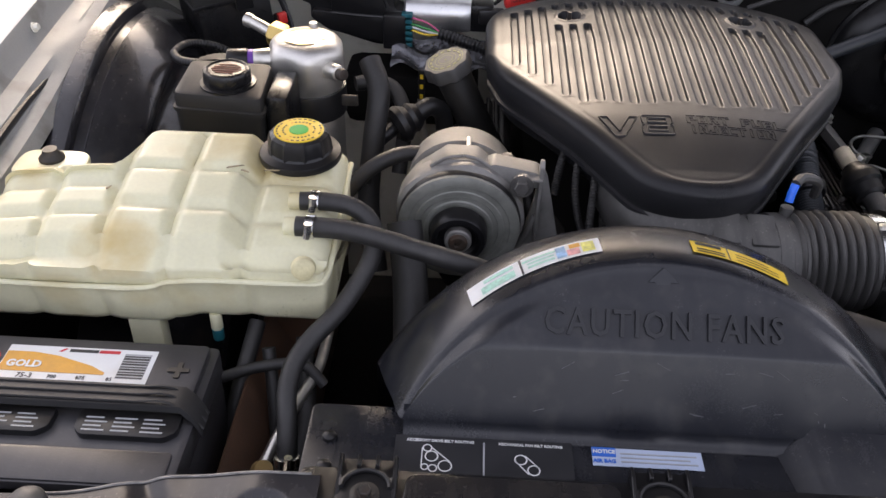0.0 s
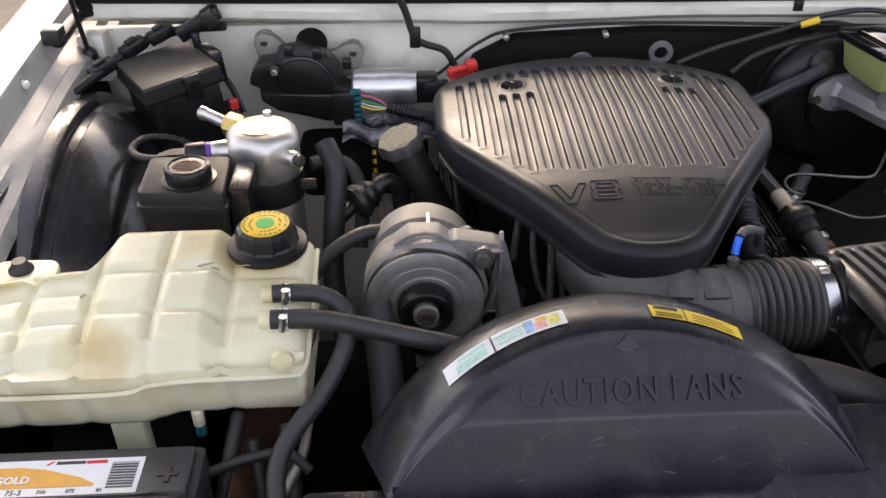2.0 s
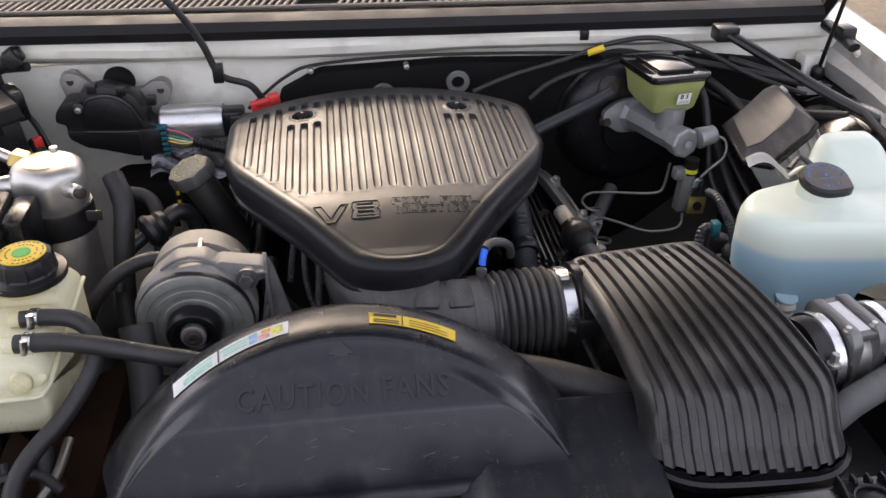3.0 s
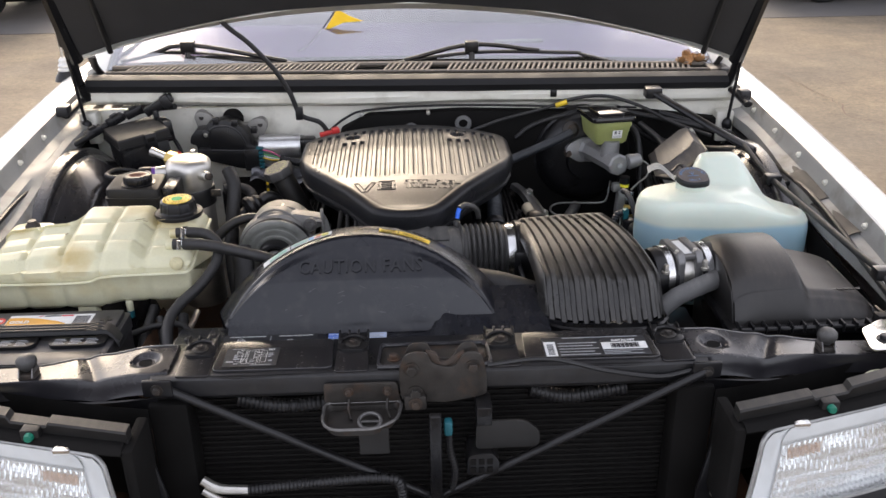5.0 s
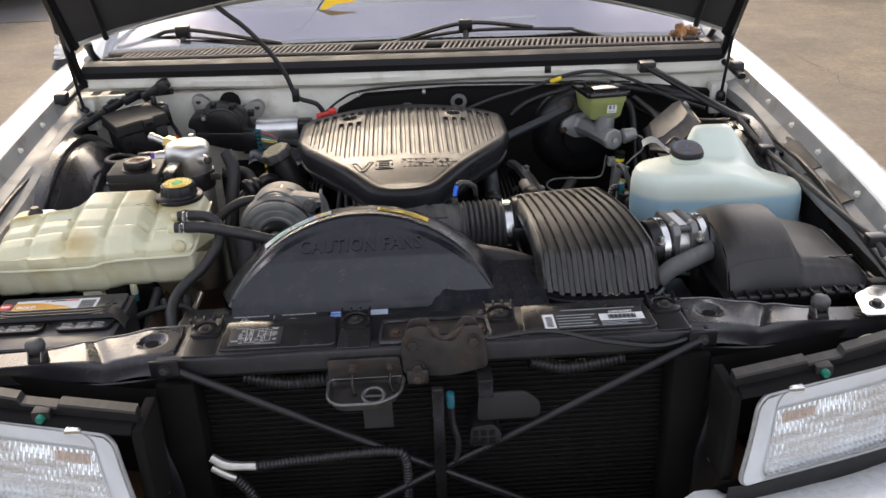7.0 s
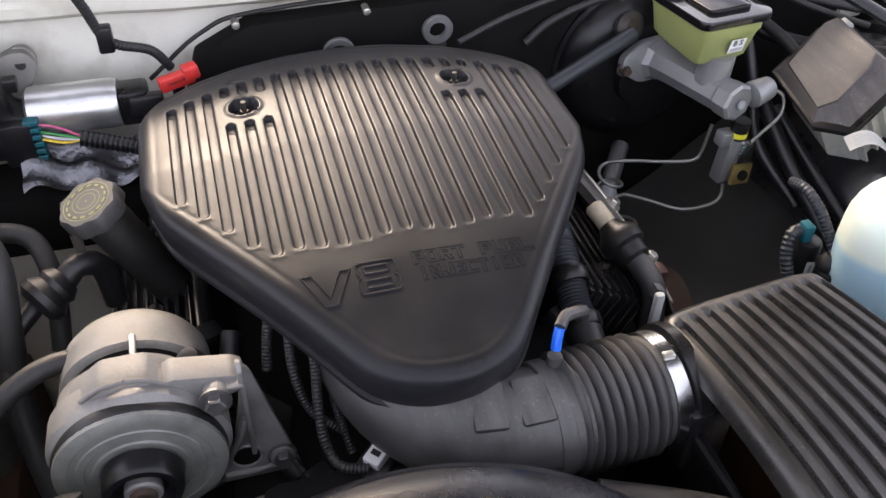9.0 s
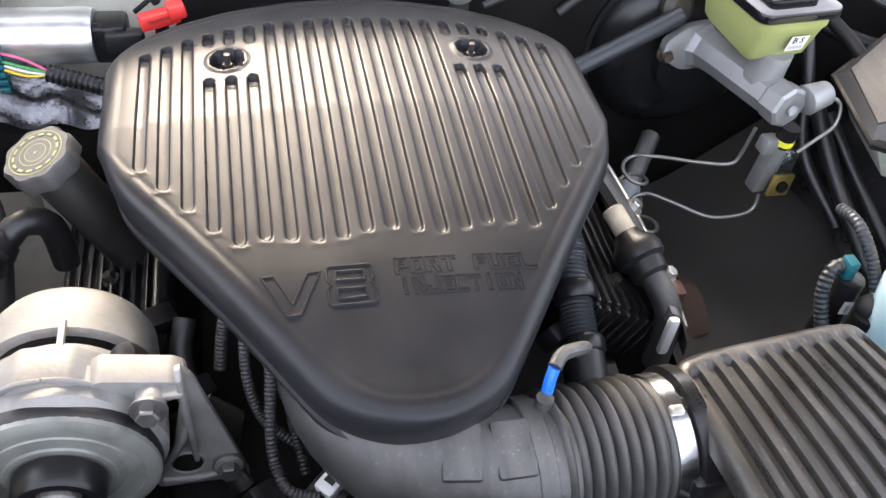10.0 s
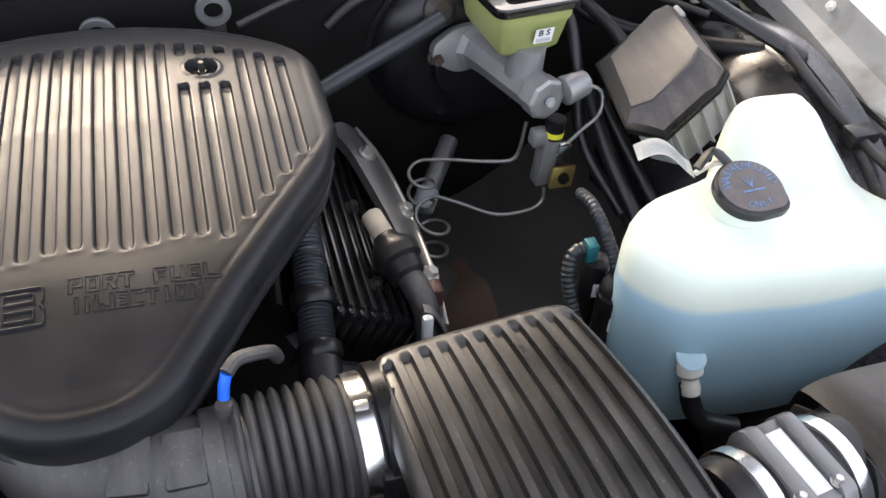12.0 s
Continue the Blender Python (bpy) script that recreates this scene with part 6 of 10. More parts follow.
def rz_z(x, y):
    f, k = rz_range(x)
    t = (y - f) / (k - f)
    z = 0.893 + 0.024 * math.sin(math.pi * min(1, 0.12 + 0.80 * t)) - 0.05 * (1 - step01(0, 0.20, t)) ** 1.6
    side = min(x - RX0, RX1 - x)
    z -= 0.022 * (1 - math.sqrt(max(0, 1 - max(0, 1 - side / 0.02) ** 2)))
    d = k - y
    z -= 0.012 * (1 - math.sqrt(max(0, 1 - max(0, 1 - d / 0.012) ** 2)))
    for rx in RZRIB:
        if abs(x - rx) < 0.008:
            g = step01(0.0060, 0.0036, abs(x - rx)) * step01(k - 0.016, k - 0.022, y) * step01(f - 0.01, f + 0.004, y)
            z -= 0.0055 * g
    return z


xs = [RX0, RX0 + 0.002, RX0 + 0.005, RX0 + 0.009, RX1 - 0.009, RX1 - 0.005, RX1 - 0.002, RX1]
for rx in RZRIB:
    xs += [rx + o for o in (-0.0085, -0.0060, -0.0052, -0.0044, -0.0036, -0.0015, 0.0015, 0.0036, 0.0044, 0.0052, 0.0060, 0.0085)]
xs = sorted(set(round(min(max(v, RX0), RX1), 5) for v in xs))


def rzpt(x, v):
    f, k = rz_range(x)
    y = f + (k - f) * v
    return rz_warp(x, y, rz_z(x, y))


def rz_warp(x, y, z):
    """The box narrows towards its rear end."""
    u, q = (x - RX0) / (RX1 - RX0), min(1.0, max(0.0, (y - 0.50) / 0.36))
    a, b_ = 0.187 - 0.015 * q, 0.400 - 0.036 * q ** 1.7
    return (a + u * (b_ - a), y - 0.006 * q, z)


m_reson = mat("resonator_plastic", (0.015, 0.0145, 0.014), 0.28, vary=0.2, scale=18, bump=0.02, grain=900, dust=0.22, dustcol=(0.25, 0.23, 0.20))
part("ribbed_lid", sheet(rzpt, xs, [step01(-0.2, 1.2, t) for t in span(0, 1, 100)][0:1] + span(0, 1, 100)[1:]), m_reson, rz, smooth=0.9)
rim = [(x, rz_range(x)[0]) for x in span(RX0, RX1, 24)] + [(x, rz_range(x)[1]) for x in span(RX1, RX0, 24)]
rings = []
for off, dz, flat in ((0, 0, 0), (0.001, -0.01, 0), (0.001, 0.842, 1), (0.006, 0.840, 1), (0.006, 0.832, 1), (0.0, 0.830, 1), (-0.012, 0.74, 1)):
    ring = []
    for x, y in rim:
        d = V(x - 0.287, (y - 0.66) * 0.6, 0).normalized()
        ring.append(rz_warp(x + d.x * off, y + d.y * off, dz if flat else rz_z(x, y) + dz))
    rings.append(ring)
part("lower_tray", loft(rings, caps=False), m_black, rz)
part("rear_plate", box(0.165, 0.21, 0.74, 0.83, 0.79, 0.87, 0.008), m_black, rz)

mf = thing("air_meter", (0.46, 0.665, 0.84), "finned grey air-flow meter between two hose clamps", "air meter")
AX, AD = V(0.398, 0.650, 0.862), V(1, 0.16, 0.0).normalized()
part("inlet_hose", lathe([(0.044, 0), (0.046, 0.006), (0.046, 0.04)], AX, AD, 32), m_rubber, mf)
for a in (0.018, 0.092):
    c = part("hose_clamp", lathe([(0.0465, 0), (0.049, 0.001), (0.049, 0.013), (0.0465, 0.014)], AX + AD * a, AD, 36), m_steel, mf, "bright steel band")
    part("clamp_screw", hexbolt(AX + AD * (a + 0.007) + V(-0.006, -0.047, 0.02), (0, 0, 1), 0.005, 0.016), m_zinc, c)
part("meter_body", lathe([(0.041, 0.036), (0.041, 0.09)], AX, AD, 32), m_zinc, mf)
oct_ = [(-0.044, -0.030), (-0.030, -0.044), (0.030, -0.044), (0.044, -0.030), (0.044, 0.036), (0.036, 0.050), (-0.034, 0.050), (-0.044, 0.036)]
for a in (0.043, 0.077):
    part("body_fin", prism(rounded(oct_, 0.006), -0.0065, 0.0065, "x", 0.0025, 2, m=frame_of(AX + AD * a, AD, (-AD.y, AD.x, 0))), m_zincg, mf, "rounded grey casting rib")
    part("fin_bolt", hexbolt(AX + AD * a + V(0.0, -0.026, 0.047), (0, 0, 1), 0.0035, 0.006), m_zinc, mf)
part("top_plate", box(-0.012, 0.012, -0.036, 0.038, 0.036, 0.0455, 0.002, 2, m=frame_of(AX + AD * 0.060, AD, (-AD.y, AD.x, 0))), m_zincg, mf, "grey meter top plate")
part("plate_label", box(-0.0075, 0.0075, -0.028, 0.028, 0.0455, 0.0461, 0, 1, m=frame_of(AX + AD * 0.060, AD, (-AD.y, AD.x, 0))), m_paper, mf, "white printed label")
part("outlet_hose", lathe([(0.046, 0.086), (0.047, 0.125), (0.049, 0.150)], AX, AD, 32), m_rubber, mf)
bh = thing("breather_hose", (0.47, 0.60, 0.83), "dusty grey rubber hose with a black end fitting", "hose")
part("hose", tube([(0.405, 0.575, 0.828), (0.43, 0.582, 0.846), (0.47, 0.595, 0.858), (0.51, 0.612, 0.864), (0.533, 0.622, 0.866)], 0.0165, 16), mat("grey_dusty_rubber", (0.10, 0.10, 0.10), 0.7, dust=0.4, dustcol=(0.28, 0.27, 0.25), bump=0.03), bh)
part("end_fitting", cyl((0.528, 0.620, 0.866), (0.552, 0.630, 0.867), 0.019, seg=18, edge=0.003), m_black, bh)

fb = thing("filter_housing", (0.65, 0.62, 0.80), "matt black air filter housing beside the wing", "air box")
m_fbox = mat("filter_box_plastic", (0.016, 0.015, 0.0145), 0.42, vary=0.15, scale=12, bump=0.02, grain=1200, dust=0.16, dustcol=(0.22, 0.18, 0.14))


def fb_top(x, y):
    # a barrel for the duct on one side, falling to a flat shoulder on the other
    hump = 0.050 * step01(0.650, 0.622, x) * math.sqrt(max(0, 1 - ((y - 0.637) / 0.112) ** 2)) if abs(y - 0.637) < 0.112 else 0
    return 0.872 - 0.018 * step01(0.63, 0.80, x) + hump


def fbpt(u, v):
    # v over 0..1 runs front wall, top, back wall
    x = 0.512 + 0.248 * u
    inx = 0.014 * (2 * abs(u - 0.5)) ** 8
    ya, yb = 0.505 + 0.012 * u, 0.732 - 0.02 * step01(0.5, 1.0, u)
    if v < 0.2:
        t = v / 0.2
        return (x, ya + 0.022 * t ** 1.5, 0.828 + t * (fb_top(x, ya + 0.03) - 0.008 - 0.828) - inx)
    if v > 0.85:
        t = (v - 0.85) / 0.15
        return (x, yb + 0.004 * t, fb_top(x, yb) - 0.003 - 0.06 * t - inx)
    t = (v - 0.2) / 0.65
    y = ya + 0.022 + t * (yb - ya - 0.022)
    rnd = 0.008 * (1 - step01(0, 0.10, t))
    return (x, y, fb_top(x, y) - rnd - inx)


part("lid", sheet(fbpt, span(0, 1, 60), span(0, 1, 70)), m_fbox, fb)
part("left_wall", prism([(0.505, 0.80), (0.527, 0.858), (0.54, 0.878), (0.59, 0.903), (0.637, 0.908), (0.69, 0.900), (0.728, 0.87), (0.731, 0.80)], 0.510, 0.514, "x", 0.001), m_fbox, fb)
part("right_wall", prism([(0.517, 0.80), (0.535, 0.84), (0.715, 0.845), (0.715, 0.80)], 0.758, 0.762, "x", 0.001), m_fbox, fb)
part("flange", box(0.498, 0.776, 0.492, 0.738, 0.815, 0.828, 0.003), m_black, fb)
part("lower_tub", box(0.512, 0.762, 0.51, 0.728, 0.66, 0.816, 0.012), m_black, fb)
part("seam_lip", tube([(0.50, 0.490, 0.829), (0.65, 0.494, 0.829), (0.77, 0.500, 0.827), (0.779, 0.56, 0.827)], 0.004, 8), m_black, fb)
for k in range(12):
    part("lip_rib", box(0.512 + 0.022 * k, 0.516 + 0.022 * k, 0.487, 0.506, 0.822, 0.838, 0.001, 1), m_black, fb)
for k in range(7):
    part("unreadable_mark", box(0.672 + 0.0105 * k, 0.680 + 0.0105 * k, 0.556, 0.562, 0.8645, 0.8662, 0, 1), m_black, fb)
part("latch_bracket", box(0.752, 0.782, 0.50, 0.52, 0.822, 0.842, 0.003), m_blackm, fb)

# ---- fan shroud ----
fs = thing("fan_shroud", (-0.12, 0.62, 0.80), "black moulded fan shroud dome marked with a fan warning", "fan shroud")
SX, SY, SZ, SA = -0.115, 0.533, 0.843, radians(54)


def onarc(q, rx, h, yo, zo):
    """A place on an arch over a chord of half width rx and rise h up the sloping face; q runs from -1 to 1 along it."""
    R = (rx * rx + h * h) / (2 * h) if h > 0.001 else 1e6
    if h <= 0.001:
        return (SX + rx * q, SY + yo, SZ + zo)
    a0 = math.asin(min(1.0, rx / R))
    w = R * math.cos(a0 * q) - (R - h)
    return (SX + R * math.sin(a0 * q), SY + w * math.cos(SA) + yo, SZ + w * math.sin(SA) + zo)


def arcring(rx, h, yo, zo, n=56):
    return [onarc(2 * k / n - 1, rx, h, yo, zo) for k in range(n + 1)]


def faceplane(u, w):
    """A place on the sloping front face: u across, w up the slope."""
    return V(SX + u, SY + w * math.cos(SA), SZ + w * math.sin(SA))


FH = 0.146
RIMR = [(0.231, 0.150, 0.008, 0.000), (0.236, 0.150, 0.024, -0.001), (0.243, 0.150, 0.042, -0.004), (0.249, 0.150, 0.060, -0.008), (0.254, 0.149, 0.078, -0.013)]
rings = [arcring(0.226, FH, 0, 0), arcring(0.228, 0.149, 0.002, 0.0005)] + [arcring(*q) for q in RIMR] + [
    arcring(0.257, 0.147, 0.090, -0.019), arcring(0.259, 0.143, 0.098, -0.030), arcring(0.260, 0.138, 0.114, -0.08), arcring(0.260, 0.12, 0.114, -0.30)]


def belly(w):
    """How far the face stands forward of its plane: a straight crease under the lettering, steeper below it."""
    k = 0.016 * (w / 0.079 if w < 0.079 else max(0.0, 1 - (w - 0.079) / 0.066))
    return k


def facept(q, t):
    x, y, z = onarc(q, 0.226, FH, 0, 0)
    w = (z - SZ) / math.sin(SA) * t
    return (x, SY + w * math.cos(SA) - belly(w) * step01(1.0, 0.86, t), SZ + w * math.sin(SA) + 0.2 * belly(w) * step01(1.0, 0.86, t))


# blue of the reflected sky is mixed into the base colour
m_shroud = mat("shroud_plastic", (0.010, 0.0112, 0.0155), 0.23, spec=0.42, vary=0.2, scale=9, bump=0.012, grain=700, dust=0.04, dustcol=(0.22, 0.20, 0.18), stain=(0.05, 0.048, 0.046), stainscale=45, stainamt=0.3)
# letters darker than the shroud, for the shade round their moulded edges
m_letter = mat("moulded_warning_letter", (0.006, 0.0065, 0.009), 0.34, vary=0.2, scale=30, bump=0.01)
part("dome", loft(rings, closed=False, caps=False), m_shroud, fs, smooth=1.0)
part("front_face", sheet(facept, span(-1, 1, 72), span(0, 1, 60)), m_shroud, fs, smooth=0.5)
part("side_shelf", box(0.165, 0.47, 0.470, 0.64, 0.785, 0.797, 0.004), m_black, fs)
# the curved step at the foot of the dome, flowing into the flat apron
b = sheet(lambda u, t: (SX - 0.224 + 0.448 * u, SY + 0.0065 - 0.016 * t, 0.8287 + 0.0265 * (1 - t) ** 2.0), span(0, 1, 30), span(0, 1, 14))
part("foot_fillet", b, m_shroud, fs)
part("apron_panel", prism(rounded([(-0.425, 0.452), (0.18, 0.452), (0.18, 0.55), (-0.10, 0.56), (-0.425, 0.56)], 0.008), 0.812, 0.8285, "z", 0.002), m_shroud, fs, "flat black shroud apron")
cbk = [[(-0.012, 0.560), (0.004, 0.466), (0.200, 0.462), (0.200, 0.610), (0.060, 0.610)], [(0.006, 0.572), (0.022, 0.467), (0.199, 0.463), (0.199, 0.610), (0.060, 0.610)], [(0.016, 0.580), (0.030, 0.468), (0.198, 0.464), (0.198, 0.612), (0.060, 0.612)], [(0.021, 0.577), (0.034, 0.470), (0.195, 0.466), (0.195, 0.608), (0.060, 0.608)]]
part("corner_block", loft([[(x, y, 0.829 + k * (0.005 + 0.034 * step01(0.455, 0.60, y))) for x, y in ring] for ring, k in zip(cbk, (0.0, 0.6, 0.95, 1.0))]), m_shroud, fs, "ramped corner block of the shroud", smooth=0.4)
words("lettering", "CAUTION FANS", 0.0335, frame_of(faceplane(0.000, 0.099) + V(0, -0.0106, 0.0018), (1, 0, 0), (0, math.cos(SA - 0.14), math.sin(SA - 0.14))), m_letter, fs, 0.0040, 0.79, 0.0004, 1.13)
part("arrow", prism([(-0.014, 0), (0, 0.014), (0.014, 0), (0.007, 0), (0.007, -0.010), (-0.007, -0.010), (-0.007, 0)], -0.001, 0.0015, "z", 0.0004, 1, m=frame_of(faceplane(0.0, 0.133) + V(0, -0.001, 0), (1, 0, 0), (0, math.cos(SA), math.sin(SA)))), m_shroud, fs)


def rimlabel(a0, a1, r0, r1, lift):
    """A strip lying on the curved rim of the dome between two angles."""
    b = bmesh.new()
    rows = []
    for k in range(17):
        q_ = (90 - (a0 + (a1 - a0) * k / 16)) / 68.0
        row = []
        for t in span(r0, r1, 4):
            # between the rings of the rim, in order
            i = min(int(t), len(RIMR) - 2)
            q = t - i
            rx, h, yo, zo = [RIMR[i][j] + (RIMR[i + 1][j] - RIMR[i][j]) * q for j in range(4)]
            row.append(onarc(q_, rx, h, yo - lift * 0.3, zo + lift))
        rows.append(row)
    return loft(rows, closed=False, caps=False, bm=b)


wl = part("worn_label", rimlabel(132, 102, 0.9, 2.4, 0.0012), m_paper, fs, "worn white sticker with faded print", smooth=0)
m_pink, m_sky = mat("faded_pink_print", (0.62, 0.30, 0.30), 0.5, vary=0.5, scale=150), mat("faded_blue_print", (0.25, 0.42, 0.62), 0.5, vary=0.5, scale=150)
m_lime = mat("faded_yellow_print", (0.62, 0.60, 0.16), 0.5, vary=0.5, scale=150)
for a0, a1, r0, r1, mt in ((129, 121, 1.1, 1.7, m_faded), (119.6, 119.1, 0.9, 2.4, m_ink), (118, 112, 1.2, 1.4, m_faded), (118, 112, 1.55, 1.7, m_faded), (119, 111.5, 1.85, 2.05, m_faded), (111.5, 109.4, 1.1, 2.2, m_sky), (109.2, 106.5, 1.1, 1.7, m_pink), (108.5, 106.2, 1.75, 2.2, m_orange), (106, 103.3, 1.15, 2.15, m_lime), (128, 121, 1.9, 2.2, m_faded)):
    part("print", rimlabel(a0, a1, r0, r1, 0.0018), mt, wl, smooth=0)
yl = part("warning_label", rimlabel(83, 62, 0.9, 2.2, 0.0012), m_yellow, fs, "yellow warning sticker with black print", smooth=0)
for a0, a1, r0, r1 in ((82, 76.5, 1.75, 2.1), (82, 76, 1.05, 1.18), (82, 76, 1.3, 1.43), (75.3, 75.0, 0.9, 2.2), (73.5, 64, 1.1, 1.18), (73.5, 64, 1.4, 1.48), (73.5, 66, 1.7, 1.78)):
    part("print", rimlabel(a0, a1, r0, r1, 0.0018), m_ink, yl, smooth=0)


def flatlabel(parent, name, x0, x1, y0, y1, z, material, label=""):
    return part(name, box(x0, x1, y0, y1, z, z + 0.0006, 0, 1), material, parent, label, smooth=0)


def toptext(parent, name, text, x, y, z, size, material, w=1.0, bold=0.0):
    return words(name, text, size, frame_of((x, y, z), (1, 0, 0), (0, 1, 0)), material, parent, 0.0002, w, bold)


AZ = 0.8292
lb = flatlabel(fs, "routing_label", -0.345, -0.188, 0.478, 0.522, AZ, m_ink, "black belt-routing sticker with white diagrams")
toptext(lb, "lettering", "ACCESSORY DRIVE BELT ROUTING", -0.305, 0.5165, AZ + 0.0010, 0.0040, m_paper, 0.95, 0.0001)
toptext(lb, "lettering", "MECHANICAL FAN BELT ROUTING", -0.225, 0.5165, AZ + 0.0010, 0.0038, m_paper, 0.95, 0.0001)
flatlabel(fs, "label_rule", -0.267, -0.2655, 0.479, 0.521, AZ + 0.0007, m_grey)


def ring_line(parent, cx, cy, r, z, w=0.0006):
    b = bmesh.new()
    loft([[(cx + (r + o) * math.cos(a), cy + (r + o) * math.sin(a), z) for a in span(0, 2 * math.pi, 20)[:-1]] for o in (-w, w)], caps=False, bm=b)
    return part("diagram_line", b, m_paper, parent, smooth=0)


def bar_line(parent, pts, z, w=0.0005):
    b = bmesh.new()
    for p, q in zip(pts, pts[1:]):
        d = V(q[0] - p[0], q[1] - p[1], 0).normalized()
        n = V(-d.y, d.x, 0) * w
        vs_ = [b.verts.new(V(p[0], p[1], z) - n), b.verts.new(V(q[0], q[1], z) - n), b.verts.new(V(q[0], q[1], z) + n), b.verts.new(V(p[0], p[1], z) + n)]
        b.faces.new(vs_)
    return part("diagram_line", b, m_paper, parent, smooth=0)


for cx, cy, r in ((-0.316, 0.508, 0.0038), (-0.312, 0.499, 0.0055), (-0.300, 0.489, 0.0058), (-0.3105, 0.486, 0.0036), (-0.3175, 0.487, 0.0030), (-0.234, 0.500, 0.0052), (-0.223, 0.489, 0.0052)):
    ring_line(lb, cx, cy, r, AZ + 0.0010)
bar_line(lb, [(-0.3205, 0.508), (-0.3205, 0.488)], AZ + 0.0010)
bar_line(lb, [(-0.3115, 0.508), (-0.296, 0.494)], AZ + 0.0010)
bar_line(lb, [(-0.2385, 0.498), (-0.2275, 0.4845)], AZ + 0.0010)
bar_line(lb, [(-0.230, 0.5045), (-0.218, 0.4915)], AZ + 0.0010)
nl = flatlabel(fs, "notice_label", -0.171, -0.074, 0.496, 0.516, AZ, mat("pale_blue_label", (0.45, 0.52, 0.66), 0.45, vary=0.06), "pale blue airbag notice sticker")
flatlabel(nl, "blue_block", -0.171, -0.150, 0.506, 0.516, AZ + 0.0007, m_blueprint)
toptext(nl, "lettering", "NOTICE", -0.1605, 0.511, AZ + 0.0016, 0.0056, m_paper, 0.95, 0.0002)
toptext(nl, "lettering", "AIR BAG", -0.1605, 0.501, AZ + 0.0010, 0.0056, m_blueprint, 0.95, 0.0002)
for k in range(3):
    flatlabel(nl, "print_line", -0.146, -0.079 - 0.006 * (k % 2), 0.5005 + 0.0045 * k, 0.5017 + 0.0045 * k, AZ + 0.0007, m_grey)
lb.location.y += 0.004
nl.location.y += 0.007
# pale scratches across the shroud's face
m_scratch = mat("pale_scratch", (0.10, 0.10, 0.105), 0.6, vary=0.4, scale=200)
rs_ = random.Random(5)
for k in range(18):
    q0, t0 = rs_.uniform(-0.55, 0.65), rs_.uniform(0.12, 0.55)
    dq, dt = rs_.uniform(-0.05, 0.05), rs_.uniform(0.01, 0.05) * (1 if k % 3 else 0.2)
    part("scratch", tube([V(*facept(q0 + dq * a, t0 + dt * a)) + V(0, -0.0002, 0.0002) for a in (0, 0.5, 1)], rs_.uniform(0.0002, 0.0004), 5, 0.01), m_scratch, fs, "pale scratch", smooth=0.9)
# vacuum-routing sticker on the left raised panel, emissions sticker on the right one
RZ = 0.8574
vl = flatlabel(rs, "hose_label", -0.332, -0.250, 0.384, 0.436, RZ, m_ink, "black hose-routing sticker with white lines")


def on_label(p):
    """From the sticker's own units, right and down from its corner, to its place on the panel."""
    return (-0.332 + p[0] * 0.000155, 0.436 - p[1] * 0.00017)


TYRE_L = ([(115, 100), (115, 50), (125, 42), (157, 42), (165, 50), (165, 95)], [(115, 210), (115, 225), (125, 232), (160, 232), (168, 223), (168, 165)])
TYRE_R = ([(357, 60), (365, 53), (407, 53), (415, 63), (415, 235), (405, 245), (367, 245), (359, 235), (357, 60)],)
ENGINE = ([(140, 93), (173, 95), (173, 265), (270, 265), (325, 277), (325, 170), (295, 165)], [(215, 30), (215, 135), (230, 140)], [(230, 35), (230, 260)], [(230, 50), (290, 50), (290, 190)], [(165, 33), (203, 33), (203, 185)], [(220, 180), (220, 235), (270, 265)], [(255, 30), (325, 30), (325, 65)])
LEADS = ([(295, 60), (315, 80), (330, 80), (422, 105)], [(297, 120), (340, 125), (422, 123)], [(297, 160), (340, 150), (422, 150)], [(340, 130), (340, 245), (365, 263)], [(125, 140), (220, 140)], [(125, 180), (187, 190), (187, 235), (155, 260)], [(155, 120), (203, 105)],
         [(310, 70), (333, 70), (333, 87), (310, 87), (310, 70)], [(190, 185), (210, 185), (210, 210), (190, 210), (190, 185)])
for pts in TYRE_L + TYRE_R + ENGINE + LEADS:
    bar_line(vl, [on_label(p) for p in pts], RZ + 0.0010, 0.0003)
for x0, x1, y0, rows in ((90, 130, 112, 2), (90, 130, 140, 3), (90, 150, 177, 3), (25, 100, 222, 3), (105, 150, 262, 2), (425, 477, 95, 2), (425, 485, 122, 2), (428, 465, 149, 2), (440, 480, 215, 3), (50, 180, 11, 1), (340, 375, 28, 2), (147, 175, 32, 1), (260, 285, 196, 1), (255, 305, 222, 2), (120, 160, 62, 2), (270, 480, 290, 1)):
    for k in range(rows):
        p0, p1 = on_label((x0 + 4 * (k % 2), y0 + 8 * k + 4)), on_label((x1 - 7 * (k % 2), y0 + 8 * k))
        flatlabel(vl, "print_line", p0[0], p1[0], p0[1], p1[1], RZ + 0.0007, m_grey)
toptext(vl, "lettering", "TRT", *on_label((450, 36)), RZ + 0.0010, 0.0052, m_paper, 1.1, 0.0002)
vl.location.x += 0.012
el = flatlabel(rs, "emission_label", 0.172, 0.336, 0.380, 0.438, RZ, m_ink, "black and white emission sticker with a bar code")
flatlabel(el, "white_block", 0.174, 0.192, 0.382, 0.424, RZ + 0.0007, m_paper)
flatlabel(el, "white_block", 0.264, 0.334, 0.398, 0.418, RZ + 0.0007, m_paper)
toptext(el, "lettering", "CATALYST", 0.300, 0.4235, RZ + 0.0010, 0.0075, m_paper, 1.05, 0.0003)
for k in range(20):
    flatlabel(el, "code_bar", 0.278 + 0.0022 * k, 0.2791 + 0.0022 * k + 0.0004 * (k % 3), 0.401, 0.414, RZ + 0.0013, m_ink)
